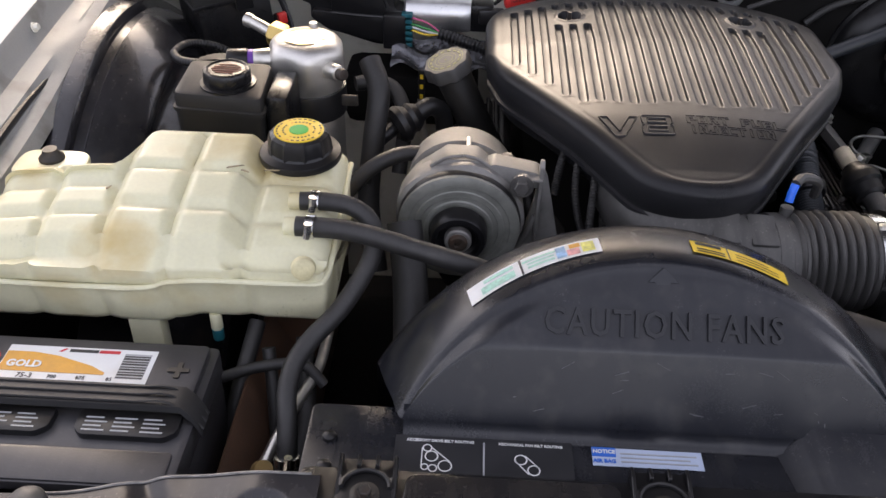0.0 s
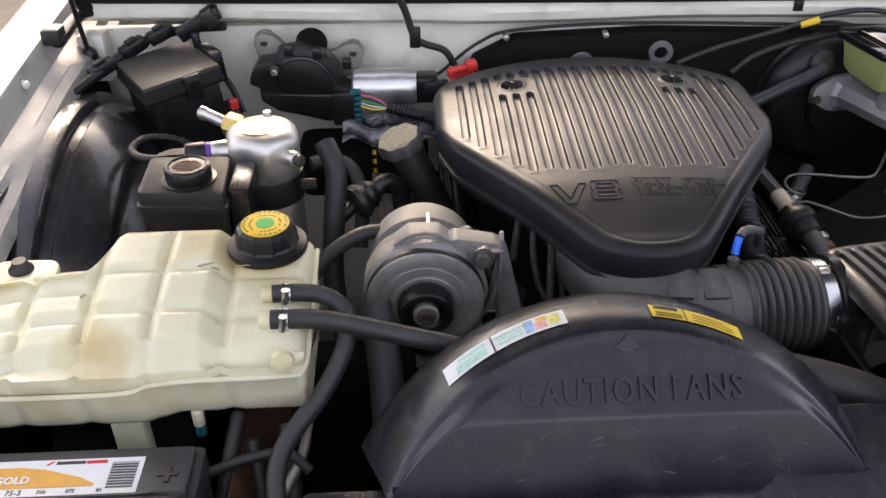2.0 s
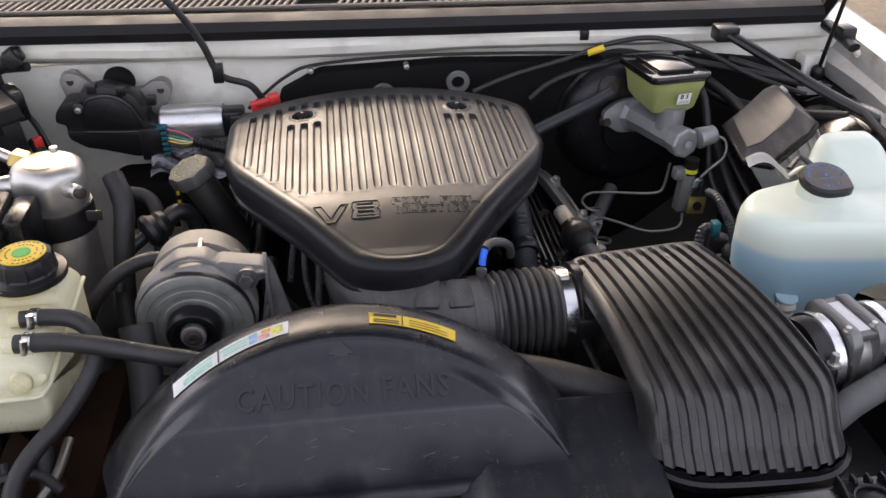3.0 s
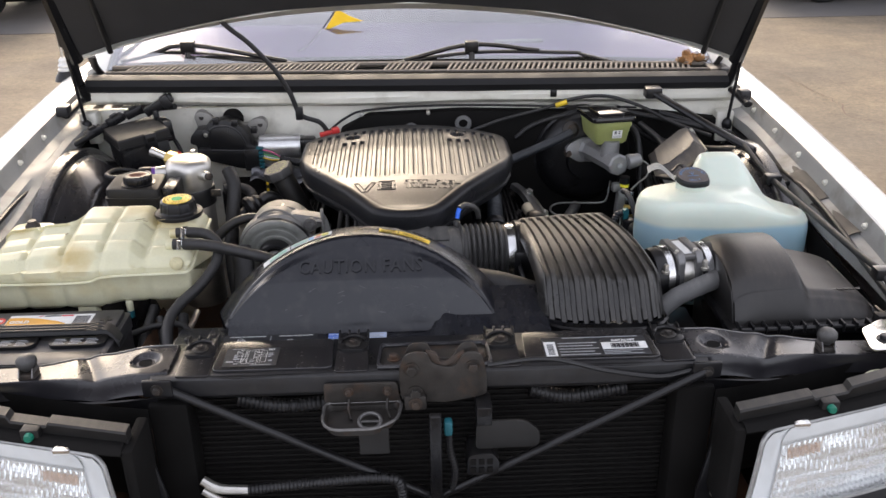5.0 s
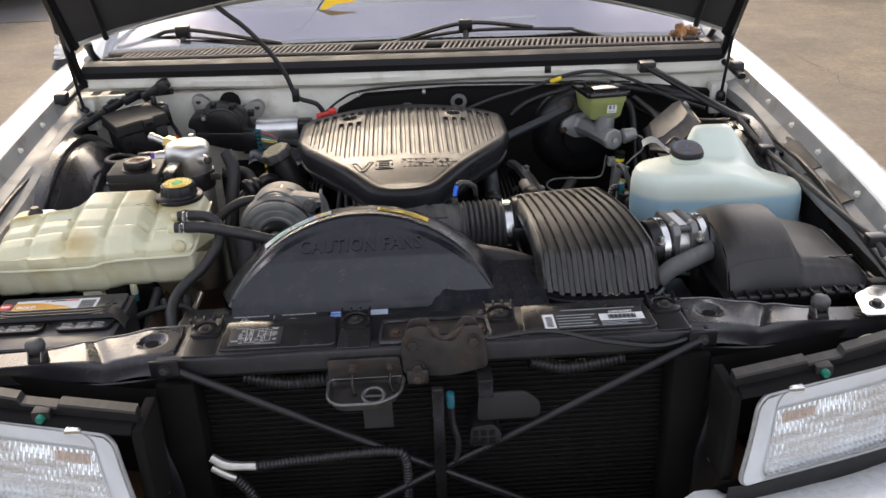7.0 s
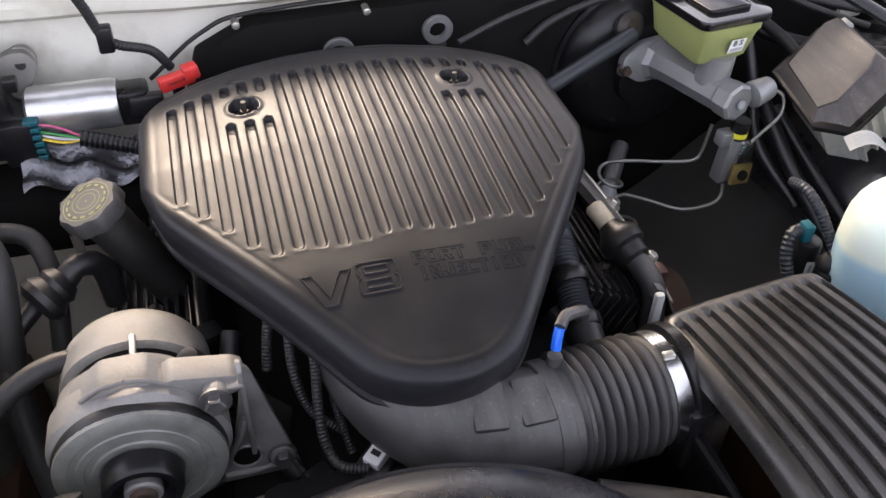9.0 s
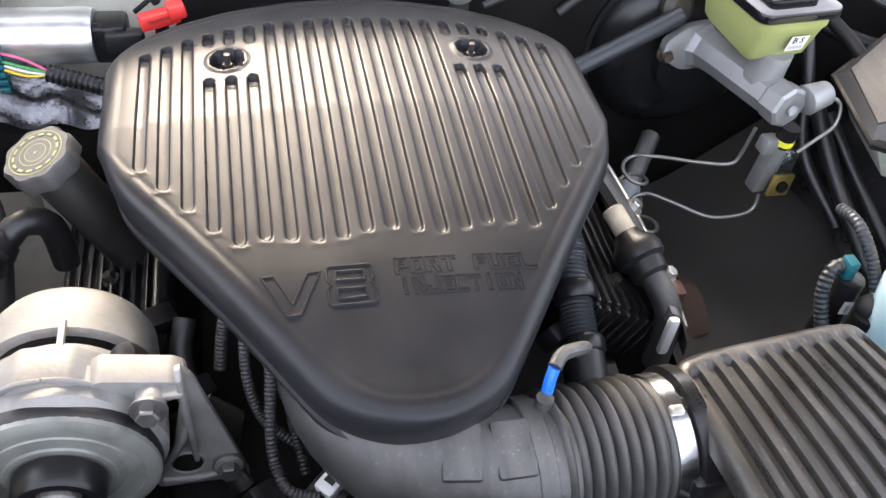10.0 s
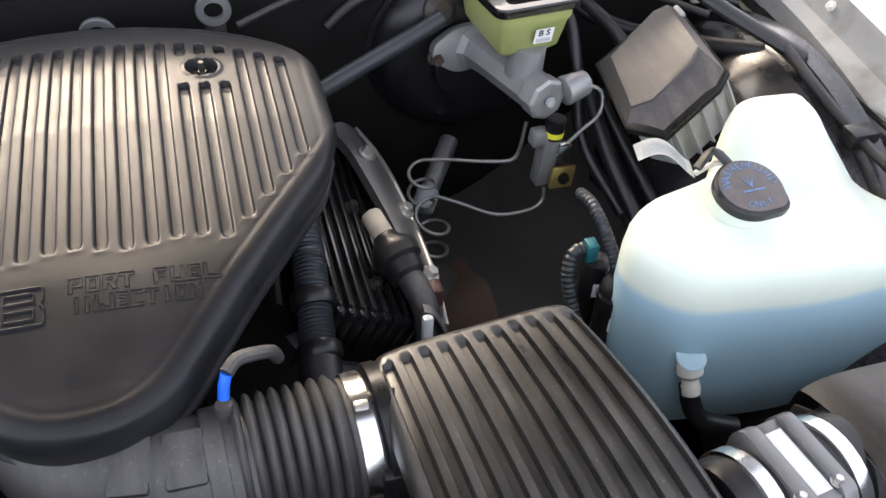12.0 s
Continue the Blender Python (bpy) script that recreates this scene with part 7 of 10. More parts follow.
for k in range(9):
    flatlabel(el, "code_bar", 0.178, 0.188, 0.386 + 0.0035 * k, 0.3873 + 0.0035 * k, RZ + 0.0013, m_ink)
for k in range(5):
    flatlabel(el, "print_line", 0.196, 0.258 - 0.008 * (k % 2), 0.384 + 0.0085 * k, 0.3855 + 0.0085 * k, RZ + 0.0007, m_grey)
for k in range(3):
    flatlabel(el, "print_line", 0.264, 0.325 - 0.02 * (k % 2), 0.3835 + 0.0045 * k, 0.3848 + 0.0045 * k, RZ + 0.0007, m_grey)
flatlabel(el, "print_line", 0.205, 0.325, 0.4340, 0.4354, RZ + 0.0007, m_grey)
for x, y in ((-0.404, 0.52), (-0.404, 0.487)):
    part("rivet", lathe([(0.007, 0), (0.006, 0.003), (0.002, 0.005)], (x, y, 0.8285), (0, 0, 1), 16), m_black, fs)

# ---- coolant tank ----
ct = thing("coolant_tank", (-0.62, 0.76, 0.80), "yellowed milky plastic coolant tank with moulded pockets", "coolant tank")
TX0, TX1 = -0.792, -0.428
TGX = (-0.792, -0.724, -0.656, -0.587, -0.513, -0.428)


def pillow(v, cuts, soft):
    """1 on the pockets, 0 in the grooves between them."""
    return min(1.0, min(abs(v - c) for c in cuts) / soft) ** 0.7


def tank_back(x):
    return 0.800 + 0.068 * step01(-0.672, -0.640, x)


def tank_ring(x):
    """The closed outline of the tank across the car at x: over the top, down the front and back underneath."""
    yb, out = tank_back(x), []
    hi = 0.940 + 0.005 * step01(-0.67, -0.64, x) - 0.014 * step01(-0.538, -0.518, x) - 0.012 * step01(-0.67, -0.79, x)
    e = min(x - TX0, TX1 - x)
    inset = 0.022 * (1 - math.sqrt(max(0, 1 - max(0, 1 - e / 0.022) ** 2)))
    gx = pillow(x, TGX[1:-1], 0.010)
    yf = 0.668 - 0.008 * step01(-0.56, -0.60, x)
    low = 0.818 - 0.006 * step01(-0.56, -0.60, x)
    path = [(yb + 0.004, 0.80), (yb + 0.004, 0.875), (yb, hi - 0.022), (yb - 0.008, hi - 0.006), (yb - 0.022, hi), (0.780, hi - 0.006), (0.715, hi - 0.018), (0.692, hi - 0.026), (0.676, hi - 0.044), (yf, 0.894), (yf - 0.001, 0.882)]
    n = [2, 6, 4, 4, 16, 12, 6, 5, 6, 3]
    pts = []
    for (a, b_), (c, d), k in zip(path, path[1:], n):
        for i in range(k):
            t = i / k
            pts.append((a + (c - a) * t, b_ + (d - b_) * t))
    pts.append(path[-1])
    cut = [0.787, 0.7285] if x > -0.655 else [0.762, 0.722]
    for y, z in pts:
        dy, dz = 0.0, 0.0
        if z > 0.90 and 0.69 < y < yb - 0.01:
            dz = -0.009 * (1 - pillow(y, cut, 0.009) * gx)
        elif z > 0.876 and y <= 0.70:
            dy = 0.007 * (1 - gx)
        out.append((x, min(max(y + dy, 0.66 + inset), yb + 0.004 - inset * 0.7), z + dz - inset * (1 if z > 0.9 else 0)))
    gl = pillow(x, (-0.730, -0.660, -0.590, -0.510), 0.014)
    for y, z in ((yf + 0.003, 0.876), (yf + 0.006 + 0.006 * (1 - gl), 0.852), (yf + 0.010 + 0.008 * (1 - gl), low + 0.012), (yf + 0.018, low + 0.002 + 0.004 * (1 - gl)), (yf + 0.035, low), (yb - 0.01, low), (yb + 0.002, low + 0.01)):
        out.append((x, max(y, 0.66 + inset), z))
    return out


txs = [TX0, TX0 + 0.002, TX0 + 0.005, TX0 + 0.010, TX0 + 0.016] + span(TX0 + 0.022, TX1 - 0.022, 110) + [TX1 - 0.016, TX1 - 0.010, TX1 - 0.005, TX1 - 0.002, TX1]
part("body", loft([tank_ring(x) for x in txs]), m_milk, ct, smooth=1.1)
part("seam", tube([(-0.795, 0.720, 0.874), (-0.790, 0.668, 0.873), (-0.76, 0.660, 0.872), (-0.62, 0.660, 0.872), (-0.585, 0.663, 0.879), (-0.54, 0.666, 0.881), (-0.45, 0.666, 0.883), (-0.428, 0.676, 0.885), (-0.426, 0.75, 0.896), (-0.426, 0.86, 0.906)], 0.0032, 8, flat=0.9), m_milk, ct)
ear = rounded([(-0.795, 0.79), (-0.795, 0.845), (-0.718, 0.845), (-0.712, 0.79)], 0.02)
part("mounting_ear", prism(ear, 0.908, 0.916, "z", 0.003), m_milk, ct)
part("ear_grommet", lathe([(0.014, 0), (0.014, 0.004), (0.009, 0.009), (0.008, 0.014)], (-0.757, 0.824, 0.915), (0, 0, 1), 16), m_rustblack, ct)
CAPX, CAPY = -0.478, 0.834
part("filler_neck", lathe([(0.043, 0), (0.042, 0.016), (0.040, 0.022)], (CAPX, CAPY, 0.912), (0, 0, 1), 32), m_milk, ct)
cap = part("filler_cap", lathe([(0.040, 0.0), (0.0445, 0.002), (0.0455, 0.006), (0.0445, 0.010), (0.036, 0.0125), (0.0345, 0.015)], (CAPX, CAPY, 0.927), (0, 0, 1), 48), m_black, ct, "black ribbed filler cap")
part("cap_grip", lathe([(0.0345, 0.0), (0.0335, 0.012), (0.0315, 0.0185), (0.028, 0.0210), (0.010, 0.0210)], (CAPX, CAPY, 0.940), (0, 0, 1), 96, sq=lambda a: 1 + 0.05 * max(0.0, math.cos(10 * a)) ** 6), m_black, cap)
part("cap_disc", lathe([(0.0272, 0), (0.0272, 0.0010)], (CAPX, CAPY, 0.9610), (0, 0, 1), 40), m_yellow, cap, "yellow printed warning disc")
part("cap_centre", lathe([(0.0105, 0), (0.0105, 0.0008)], (CAPX, CAPY, 0.9620), (0, 0, 1), 28), m_green, cap)
for k in range(26):
    a = 2 * math.pi * k / 26
    for r, w in ((0.0240, 0.0016), (0.0172, 0.0011)):
        if k % 7 != 3:
            part("print_mark", box(-w, w, -0.0008, 0.0008, 0, 0.0003, 0, 1, m=pose(CAPX + r * math.cos(a), CAPY + r * math.sin(a), 0.9621, 0, 0, math.degrees(a) + 90)), m_orange if k % 9 == 0 else m_ink, cap, smooth=0)
part("drain_stub", cyl((-0.550, 0.686, 0.800), (-0.550, 0.686, 0.822), 0.0065, seg=14, edge=0.002), m_milk, ct)
part("drain_end", cyl((-0.550, 0.686, 0.786), (-0.550, 0.686, 0.801), 0.0062, seg=12, edge=0.001), m_teal, ct)
part("mounting_foot", box(-0.643, -0.607, 0.678, 0.70, 0.68, 0.82, 0.004), m_milk, ct)
part("outlet", cyl((-0.475, 0.749, 0.926), (-0.450, 0.7495, 0.926), 0.0088, seg=16), m_milk, ct)
part("outlet", cyl((-0.475, 0.716, 0.917), (-0.450, 0.716, 0.917), 0.0095, seg=16), m_milk, ct)
part("round_boss", lathe([(0.0125, -0.004), (0.0115, 0.002), (0.009, 0.004), (0.003, 0.0045)], (-0.448, 0.6655, 0.902), (0.15, -1, 0.3), 24), mat("stained_plastic", (0.55, 0.50, 0.30), 0.40, vary=0.25, scale=60), ct, "brown-stained moulded boss")


m_scuff = mat("dark_scuff", (0.24, 0.19, 0.11), 0.7, vary=0.5, scale=200)
for x, y, z, w, r in ((-0.540, 0.790, 0.9385, 0.010, 20), (-0.528, 0.783, 0.9375, 0.006, -30), (-0.500, 0.786, 0.9380, 0.009, 4), (-0.665, 0.752, 0.9290, 0.004, 60)):
    part("scuff", prism(rounded([(-w, -0.0012), (w, -0.0006), (w * 0.8, 0.0010), (-w * 0.7, 0.0016)], 0.0006), 0, 0.0006, "z", m=pose(x, y, z, 0, 0, r)), m_scuff, ct, "dark scuff mark", smooth=0)


def rubber_hose(name, pts, r, label, clamps=(), material=None, rings=0.0):
    h = thing(name, pts[0], label, "hose")
    part("tube", tube(pts, r, 16, rings=rings, depth=r * 0.12 if rings else 0), material or m_hose, h)
    for p, d in clamps:
        c = part("clamp", lathe([(r + 0.0002, 0), (r + 0.002, 0.0006), (r + 0.002, 0.0094), (r + 0.0002, 0.010)], p, d, 20), m_steel, h, "steel worm clamp")
        part("clamp_screw", cyl(V(*p) + V(0.003, -r - 0.006, -0.002), V(*p) + V(0.005, -r - 0.004, 0.014), 0.004, seg=8), m_steel, c)
    return h


rubber_hose("heater_hose", [(-0.464, 0.749, 0.926), (-0.437, 0.750, 0.926), (-0.412, 0.747, 0.924), (-0.394, 0.739, 0.917), (-0.385, 0.727, 0.904), (-0.387, 0.712, 0.885), (-0.398, 0.687, 0.870), (-0.415, 0.659, 0.855), (-0.437, 0.632, 0.843), (-0.451, 0.606, 0.832), (-0.454, 0.578, 0.820), (-0.450, 0.554, 0.805), (-0.448, 0.534, 0.785), (-0.448, 0.525, 0.755)],
            0.0098, "black rubber hose looping down from the coolant tank", [((-0.453, 0.7495, 0.926), (1, 0, 0)), ((-0.448, 0.532, 0.785), (0, -0.4, -1))])
rubber_hose("heater_hose", [(-0.463, 0.716, 0.917), (-0.422, 0.715, 0.917), (-0.386, 0.711, 0.913), (-0.351, 0.706, 0.906), (-0.315, 0.703, 0.897), (-0.279, 0.704, 0.885), (-0.248, 0.709, 0.870), (-0.215, 0.73, 0.845)],
            0.0106, "black rubber hose from the coolant tank behind the shroud", [((-0.453, 0.716, 0.917), (1, -0.05, 0))])
rubber_hose("lower_hose", [(-0.36, 0.80, 0.87), (-0.35, 0.76, 0.82), (-0.345, 0.71, 0.78), (-0.34, 0.66, 0.76), (-0.31, 0.63, 0.73)], 0.020, "fat black rubber coolant hose behind the shroud")
rubber_hose("radiator_hose", [(0.06, 0.70, 0.84), (0.14, 0.665, 0.838), (0.22, 0.63, 0.822), (0.30, 0.60, 0.80)], 0.024, "fat black radiator hose beside the shroud")
rubber_hose("metal_line", [(-0.475, 0.546, 0.755), (-0.466, 0.572, 0.765), (-0.453, 0.615, 0.770), (-0.439, 0.661, 0.775), (-0.436, 0.711, 0.780)], 0.0058, "grey metal coolant pipe beside the hoses", material=m_zinc)
rubber_hose("thin_hose", [(-0.55, 0.63, 0.775), (-0.50, 0.64, 0.79), (-0.455, 0.65, 0.788), (-0.43, 0.64, 0.77)], 0.006, "thin black vacuum hose near the battery")
rubber_hose("thin_hose", [(-0.49, 0.66, 0.80), (-0.48, 0.62, 0.74), (-0.475, 0.58, 0.68)], 0.007, "thin dark drain hose under the coolant tank")
rubber_hose("thin_hose", [(-0.51, 0.70, 0.80), (-0.52, 0.64, 0.76), (-0.53, 0.60, 0.70)], 0.009, "thin dark drain hose under the coolant tank")
rubber_hose("thin_hose", [(-0.46, 0.70, 0.78), (-0.45, 0.62, 0.72), (-0.47, 0.56, 0.68)], 0.010, "dark hose dropping towards the chassis")
part("brass_elbow", lathe([(0.010, 0), (0.011, 0.01), (0.008, 0.018)], (-0.462, 0.492, 0.805), (0.3, -0.3, 0.9), 16), m_brassy, rs, "tarnished brass elbow")

# ---- battery ----
bt = thing("battery", (-0.66, 0.54, 0.66), "black car battery with a white and gold label", "battery")
BX0, BX1, BY0, BY1, BZ = -0.775, -0.545, 0.462, 0.632, 0.838
part("case", box(BX0, BX1, BY0, BY1, 0.64, BZ - 0.012, 0.006), m_battery, bt)
part("lid", prism(rounded([(BX0 - 0.002, BY0), (BX1 + 0.002, BY0), (BX1 + 0.002, BY1 + 0.002), (BX0 - 0.002, BY1 + 0.002)], 0.008), BZ - 0.035, BZ - 0.008, "z", 0.003), m_battery, bt)
part("raised_lid", prism(rounded([(BX0 + 0.006, 0.556), (BX1 - 0.006, 0.556), (BX1 - 0.006, 0.628), (BX0 + 0.006, 0.628)], 0.006), BZ - 0.010, BZ, "z", 0.002), m_battery, bt)
part("front_ledge", prism(rounded([(BX0 + 0.006, BY0 + 0.002), (BX1 - 0.006, BY0 + 0.002), (BX1 - 0.006, 0.500), (BX0 + 0.006, 0.500)], 0.006), BZ - 0.010, BZ - 0.006, "z", 0.0015), m_battery, bt)
for x0 in (BX0 + 0.016, BX0 + 0.130):
    vcap = part("vent_cap", prism(rounded([(x0, 0.519), (x0 + 0.008, 0.511), (x0 + 0.082, 0.511), (x0 + 0.092, 0.519), (x0 + 0.092, 0.540), (x0, 0.540)], 0.004), BZ - 0.008, BZ - 0.001, "z", 0.0015), m_black, bt, "black vent cap with white print")
    for k in range(4):
        for j in range(3):
            part("print_mark", box(x0 + 0.008 + 0.026 * j, x0 + 0.008 + 0.026 * j + 0.020 - 0.004 * ((k + j) % 2), 0.5155 + 0.0048 * k, 0.5170 + 0.0048 * k, BZ - 0.0011, BZ - 0.0005, 0, 1), m_grey, vcap, smooth=0)
strap = []
for x in span(BX0 - 0.012, BX1 + 0.012, 24):
    e = max(0, abs(x - (BX0 + BX1) / 2) - 0.105) / 0.022
    strap.append((x, 0.550 - 0.010 * e, BZ + 0.007 - 0.020 * e * e))
sb = part("strap", loft([[(p[0], p[1] - 0.014, p[2] - 0.003), (p[0], p[1] - 0.012, p[2] + 0.003), (p[0], p[1] + 0.012, p[2] + 0.004), (p[0], p[1] + 0.015, p[2] - 0.002), (p[0], p[1], p[2] - 0.004)] for p in strap]), m_rubber, bt, "black hold-down strap")
for k in range(3):
    part("strap_rib", tube([(q[0], q[1] - 0.009 + 0.009 * k, q[2] + 0.0045) for q in strap[::3]], 0.0014, 6), m_rubber, sb)
LZ = BZ + 0.0005
bl_ = part("label", box(-0.742, -0.598, 0.566, 0.616, BZ, LZ, 0, 1), m_paper, bt, "white label with a gold band", smooth=0)
part("gold_band", prism([(-0.741, 0.581), (-0.741, 0.607), (-0.715, 0.607), (-0.690, 0.603), (-0.655, 0.592), (-0.640, 0.584), (-0.640, 0.581)], LZ + 0.0002, LZ + 0.0005, "z"), m_orange, bl_, smooth=0)
part("red_logo_bar", prism([(-0.693, 0.609), (-0.688, 0.6135), (-0.685, 0.6135), (-0.690, 0.609)], LZ + 0.0002, LZ + 0.0005, "z"), m_red_print, bl_, smooth=0)
part("logo_bar", box(-0.683, -0.655, 0.6095, 0.6133, LZ, LZ + 0.0004, 0, 1), m_ink, bl_, smooth=0)
part("logo_bar", box(-0.654, -0.634, 0.6095, 0.6133, LZ, LZ + 0.0004, 0, 1), m_red_print, bl_, smooth=0)
toptext(bl_, "lettering", "GOLD", -0.719, 0.590, LZ + 0.0012, 0.0120, m_paper, 1.0, 0.0004)
toptext(bl_, "lettering", "75-3", -0.713, 0.5755, LZ + 0.0006, 0.0085, m_ink, 1.0, 0.0)
for x, t in ((-0.687, "700"), (-0.660, "875"), (-0.633, "85")):
    toptext(bl_, "lettering", t, x, 0.5755, LZ + 0.0006, 0.0060, m_ink, 1.0, 0.0)
part("print_line", box(-0.735, -0.625, 0.5685, 0.5700, LZ, LZ + 0.0004, 0, 1), m_grey, bl_, smooth=0)
for k in range(9):
    part("code_bar", box(-0.628, -0.603, 0.578 + 0.0035 * k, 0.5795 + 0.0035 * k + 0.0006 * (k % 2), LZ, LZ + 0.0004, 0, 1), m_ink, bl_, smooth=0)
part("code_back", box(-0.6285, -0.6025, 0.5775, 0.6105, LZ - 0.0001, LZ + 0.0002, 0, 1), m_grey, bl_, smooth=0)
part("date_disc", lathe([(0.0115, 0), (0.0115, 0.0008)], (-0.757, 0.597, BZ), (0, 0, 1), 24), m_red, bt, "round red date sticker")
part("disc_mark", box(-0.764, -0.750, 0.594, 0.600, BZ + 0.001, BZ + 0.0014, 0, 1), m_paper, bt, smooth=0)
part("plus_sign", prism([(-0.0025, 0.010), (0.0025, 0.010), (0.0025, 0.0025), (0.010, 0.0025), (0.010, -0.0025), (0.0025, -0.0025), (0.0025, -0.010), (-0.0025, -0.010), (-0.0025, -0.0025), (-0.010, -0.0025), (-0.010, 0.0025), (-0.0025, 0.0025)], BZ, BZ + 0.0016, "z", m=Matrix.Translation((-0.572, 0.592, 0))), m_black, bt)
part("battery_tray", box(BX0 - 0.03, BX1 + 0.02, BY0 - 0.02, BY1 + 0.03, 0.615, 0.642, 0.004), m_dark, bt)

bt.location += V(0.016, -0.010, 0)

# ---- power steering reservoir, accumulator, dipsticks ----
pr = thing("fluid_reservoir", (-0.60, 0.97, 0.86), "black square power-steering reservoir with a round cap", "reservoir")
PSB = [(-0.652, 0.936), (-0.540, 0.926), (-0.546, 1.030), (-0.655, 1.034)]
PSC = V(-0.599, 0.982, 0)


def ps_ring(k, z, r=0.010):
    return [(PSC.x + (x - PSC.x) * k, PSC.y + (y - PSC.y) * k, z) for x, y in rounded(PSB, r, 4)]


part("tank", loft([ps_ring(0.90, 0.80), ps_ring(0.97, 0.905), ps_ring(0.98, 0.922), ps_ring(1.03, 0.923), ps_ring(1.03, 0.928), ps_ring(0.98, 0.929), ps_ring(0.975, 0.941), ps_ring(0.95, 0.946), ps_ring(0.90, 0.9475)]), m_blackm, pr, smooth=0.5)
part("side_block", box(-0.542, -0.514, 0.945, 1.025, 0.82, 0.942, 0.006, 2), m_black, pr)
part("cap_base", lathe([(0.034, 0), (0.034, 0.004), (0.030, 0.005)], (-0.590, 0.968, 0.946), (0, 0, 1), 32), m_black, pr)
pc = part("cap", lathe([(0.028, 0), (0.029, 0.002), (0.029, 0.013), (0.0275, 0.016), (0.024, 0.017), (0.022, 0.0155), (0.010, 0.0155)], (-0.590, 0.968, 0.951), (0, 0, 1), 48, sq=lambda a: 1 + 0.018 * math.cos(12 * a)), m_black, pr, "black knurled cap with faded red print")
m_fred = mat("faded_red_print", (0.15, 0.045, 0.03), 0.6, vary=0.4, scale=200)
for k in range(5):
    w = (0.011, 0.016, 0.018, 0.016, 0.011)[k]
    part("print_mark", box(-0.590 - w, -0.590 + w, 0.9555 + 0.0055 * k, 0.9580 + 0.0055 * k, 0.9667, 0.9672, 0, 1), m_fred, pc, smooth=0)
ac = thing("accumulator", (-0.512, 1.08, 0.78), "silver air-conditioning accumulator can with a black band", "accumulator")
m_head = mat("brushed_aluminium", (0.62, 0.60, 0.56), 0.40, metal=0.9, vary=0.12, scale=40, bump=0.02)


def hexring(r, b_, z, n=60):
    """A ring that goes from round (b_ 0) to six-sided (b_ 1)."""
    out = []
    for k in range(n):
        a = 2 * math.pi * k / n
        f = 0.93 / math.cos((a + 0.3) % (math.pi / 3) - math.pi / 6)
        rr = r * (1 - b_ + b_ * min(f, 1.035))
        out.append((-0.512 + rr * math.cos(a), 1.075 + rr * math.sin(a), z))
    return out


part("head", loft([hexring(0.046, 0, 0.898), hexring(0.049, 0.2, 0.908), hexring(0.051, 0.75, 0.925), hexring(0.051, 0.75, 0.945), hexring(0.0495, 0.45, 0.954), hexring(0.044, 0.1, 0.961), hexring(0.036, 0, 0.9655), hexring(0.020, 0, 0.968), hexring(0.006, 0, 0.9685)]), m_head, ac, "silver aluminium head with cast facets", smooth=0.7)
m_varnish = mat("yellowed_varnish", (0.60, 0.50, 0.25), 0.35, metal=0.6, vary=0.4, scale=90)
for a0, a1, r0, r1 in ((0.2, 2.3, 0.016, 0.027), (2.9, 3.9, 0.020, 0.030), (4.4, 5.7, 0.022, 0.027)):
    part("varnish_mark", lathe([(r0, 0.0006), (r1, -0.0004)], (-0.514, 1.073, 0.9683), (0, 0, 1), 16, a0=a0, a1=a1), m_varnish, ac, "yellowed varnish mark")
part("top_nub", cyl((-0.507, 1.108, 0.962), (-0.507, 1.108, 0.973), 0.006, seg=12, edge=0.002), m_zinc, ac)
part("band", lathe([(0.050, 0), (0.051, 0.004), (0.051, 0.034), (0.050, 0.038)], (-0.512, 1.075, 0.862), (0, 0, 1), 40), m_rubber, ac, "black rubber band")
part("can", cyl((-0.512, 1.075, 0.62), (-0.512, 1.075, 0.865), 0.047, seg=36, edge=0.004), m_zinc, ac)
part("port", cyl((-0.480, 1.045, 0.935), (-0.462, 1.028, 0.938), 0.011, seg=14, edge=0.003), m_zinc, ac)
part("port_cap", cyl((-0.466, 1.032, 0.937), (-0.455, 1.022, 0.939), 0.008, seg=12, edge=0.002), m_rustblack, ac)
part("gold_nut", lathe([(0.016, 0), (0.017, 0.004), (0.017, 0.020), (0.013, 0.024)], (-0.545, 1.105, 0.950), (-1, 0.25, 0.25), 6), m_gold, ac, "yellow zinc pipe nut")
part("pipe", tube([(-0.565, 1.11, 0.955), (-0.580, 1.115, 0.961), (-0.594, 1.121, 0.965)], 0.0085, 14), m_zinc, ac)
part("pipe_end", lathe([(0.0085, 0), (0.0100, 0.003), (0.0095, 0.010), (0.005, 0.013)], (-0.592, 1.120, 0.9645), (-0.9, 0.35, 0.2), 16), m_zinc, ac)
part("switch_body", cyl((-0.555, 1.062, 0.938), (-0.579, 1.058, 0.936), 0.0155, seg=20, edge=0.002), m_zinc, ac, "dull silver pressure switch")
part("switch_ring", cyl((-0.578, 1.058, 0.936), (-0.586, 1.057, 0.9357), 0.0160, seg=20, edge=0.001), m_purple, ac, "purple connector ring")
part("switch_plug", cyl((-0.585, 1.057, 0.936), (-0.613, 1.053, 0.935), 0.0175, seg=18, edge=0.003), m_black, ac)
part("plug_tail", loft([[(x, 1.052 + a * w, 0.934 + c * w) for a, c in ((-1, -1), (1, -1), (1, 1), (-1, 1))] for x, w in ((-0.612, 0.010), (-0.632, 0.009), (-0.650, 0.005))]), m_blackm, ac, "grey connector boot", smooth=0.3)
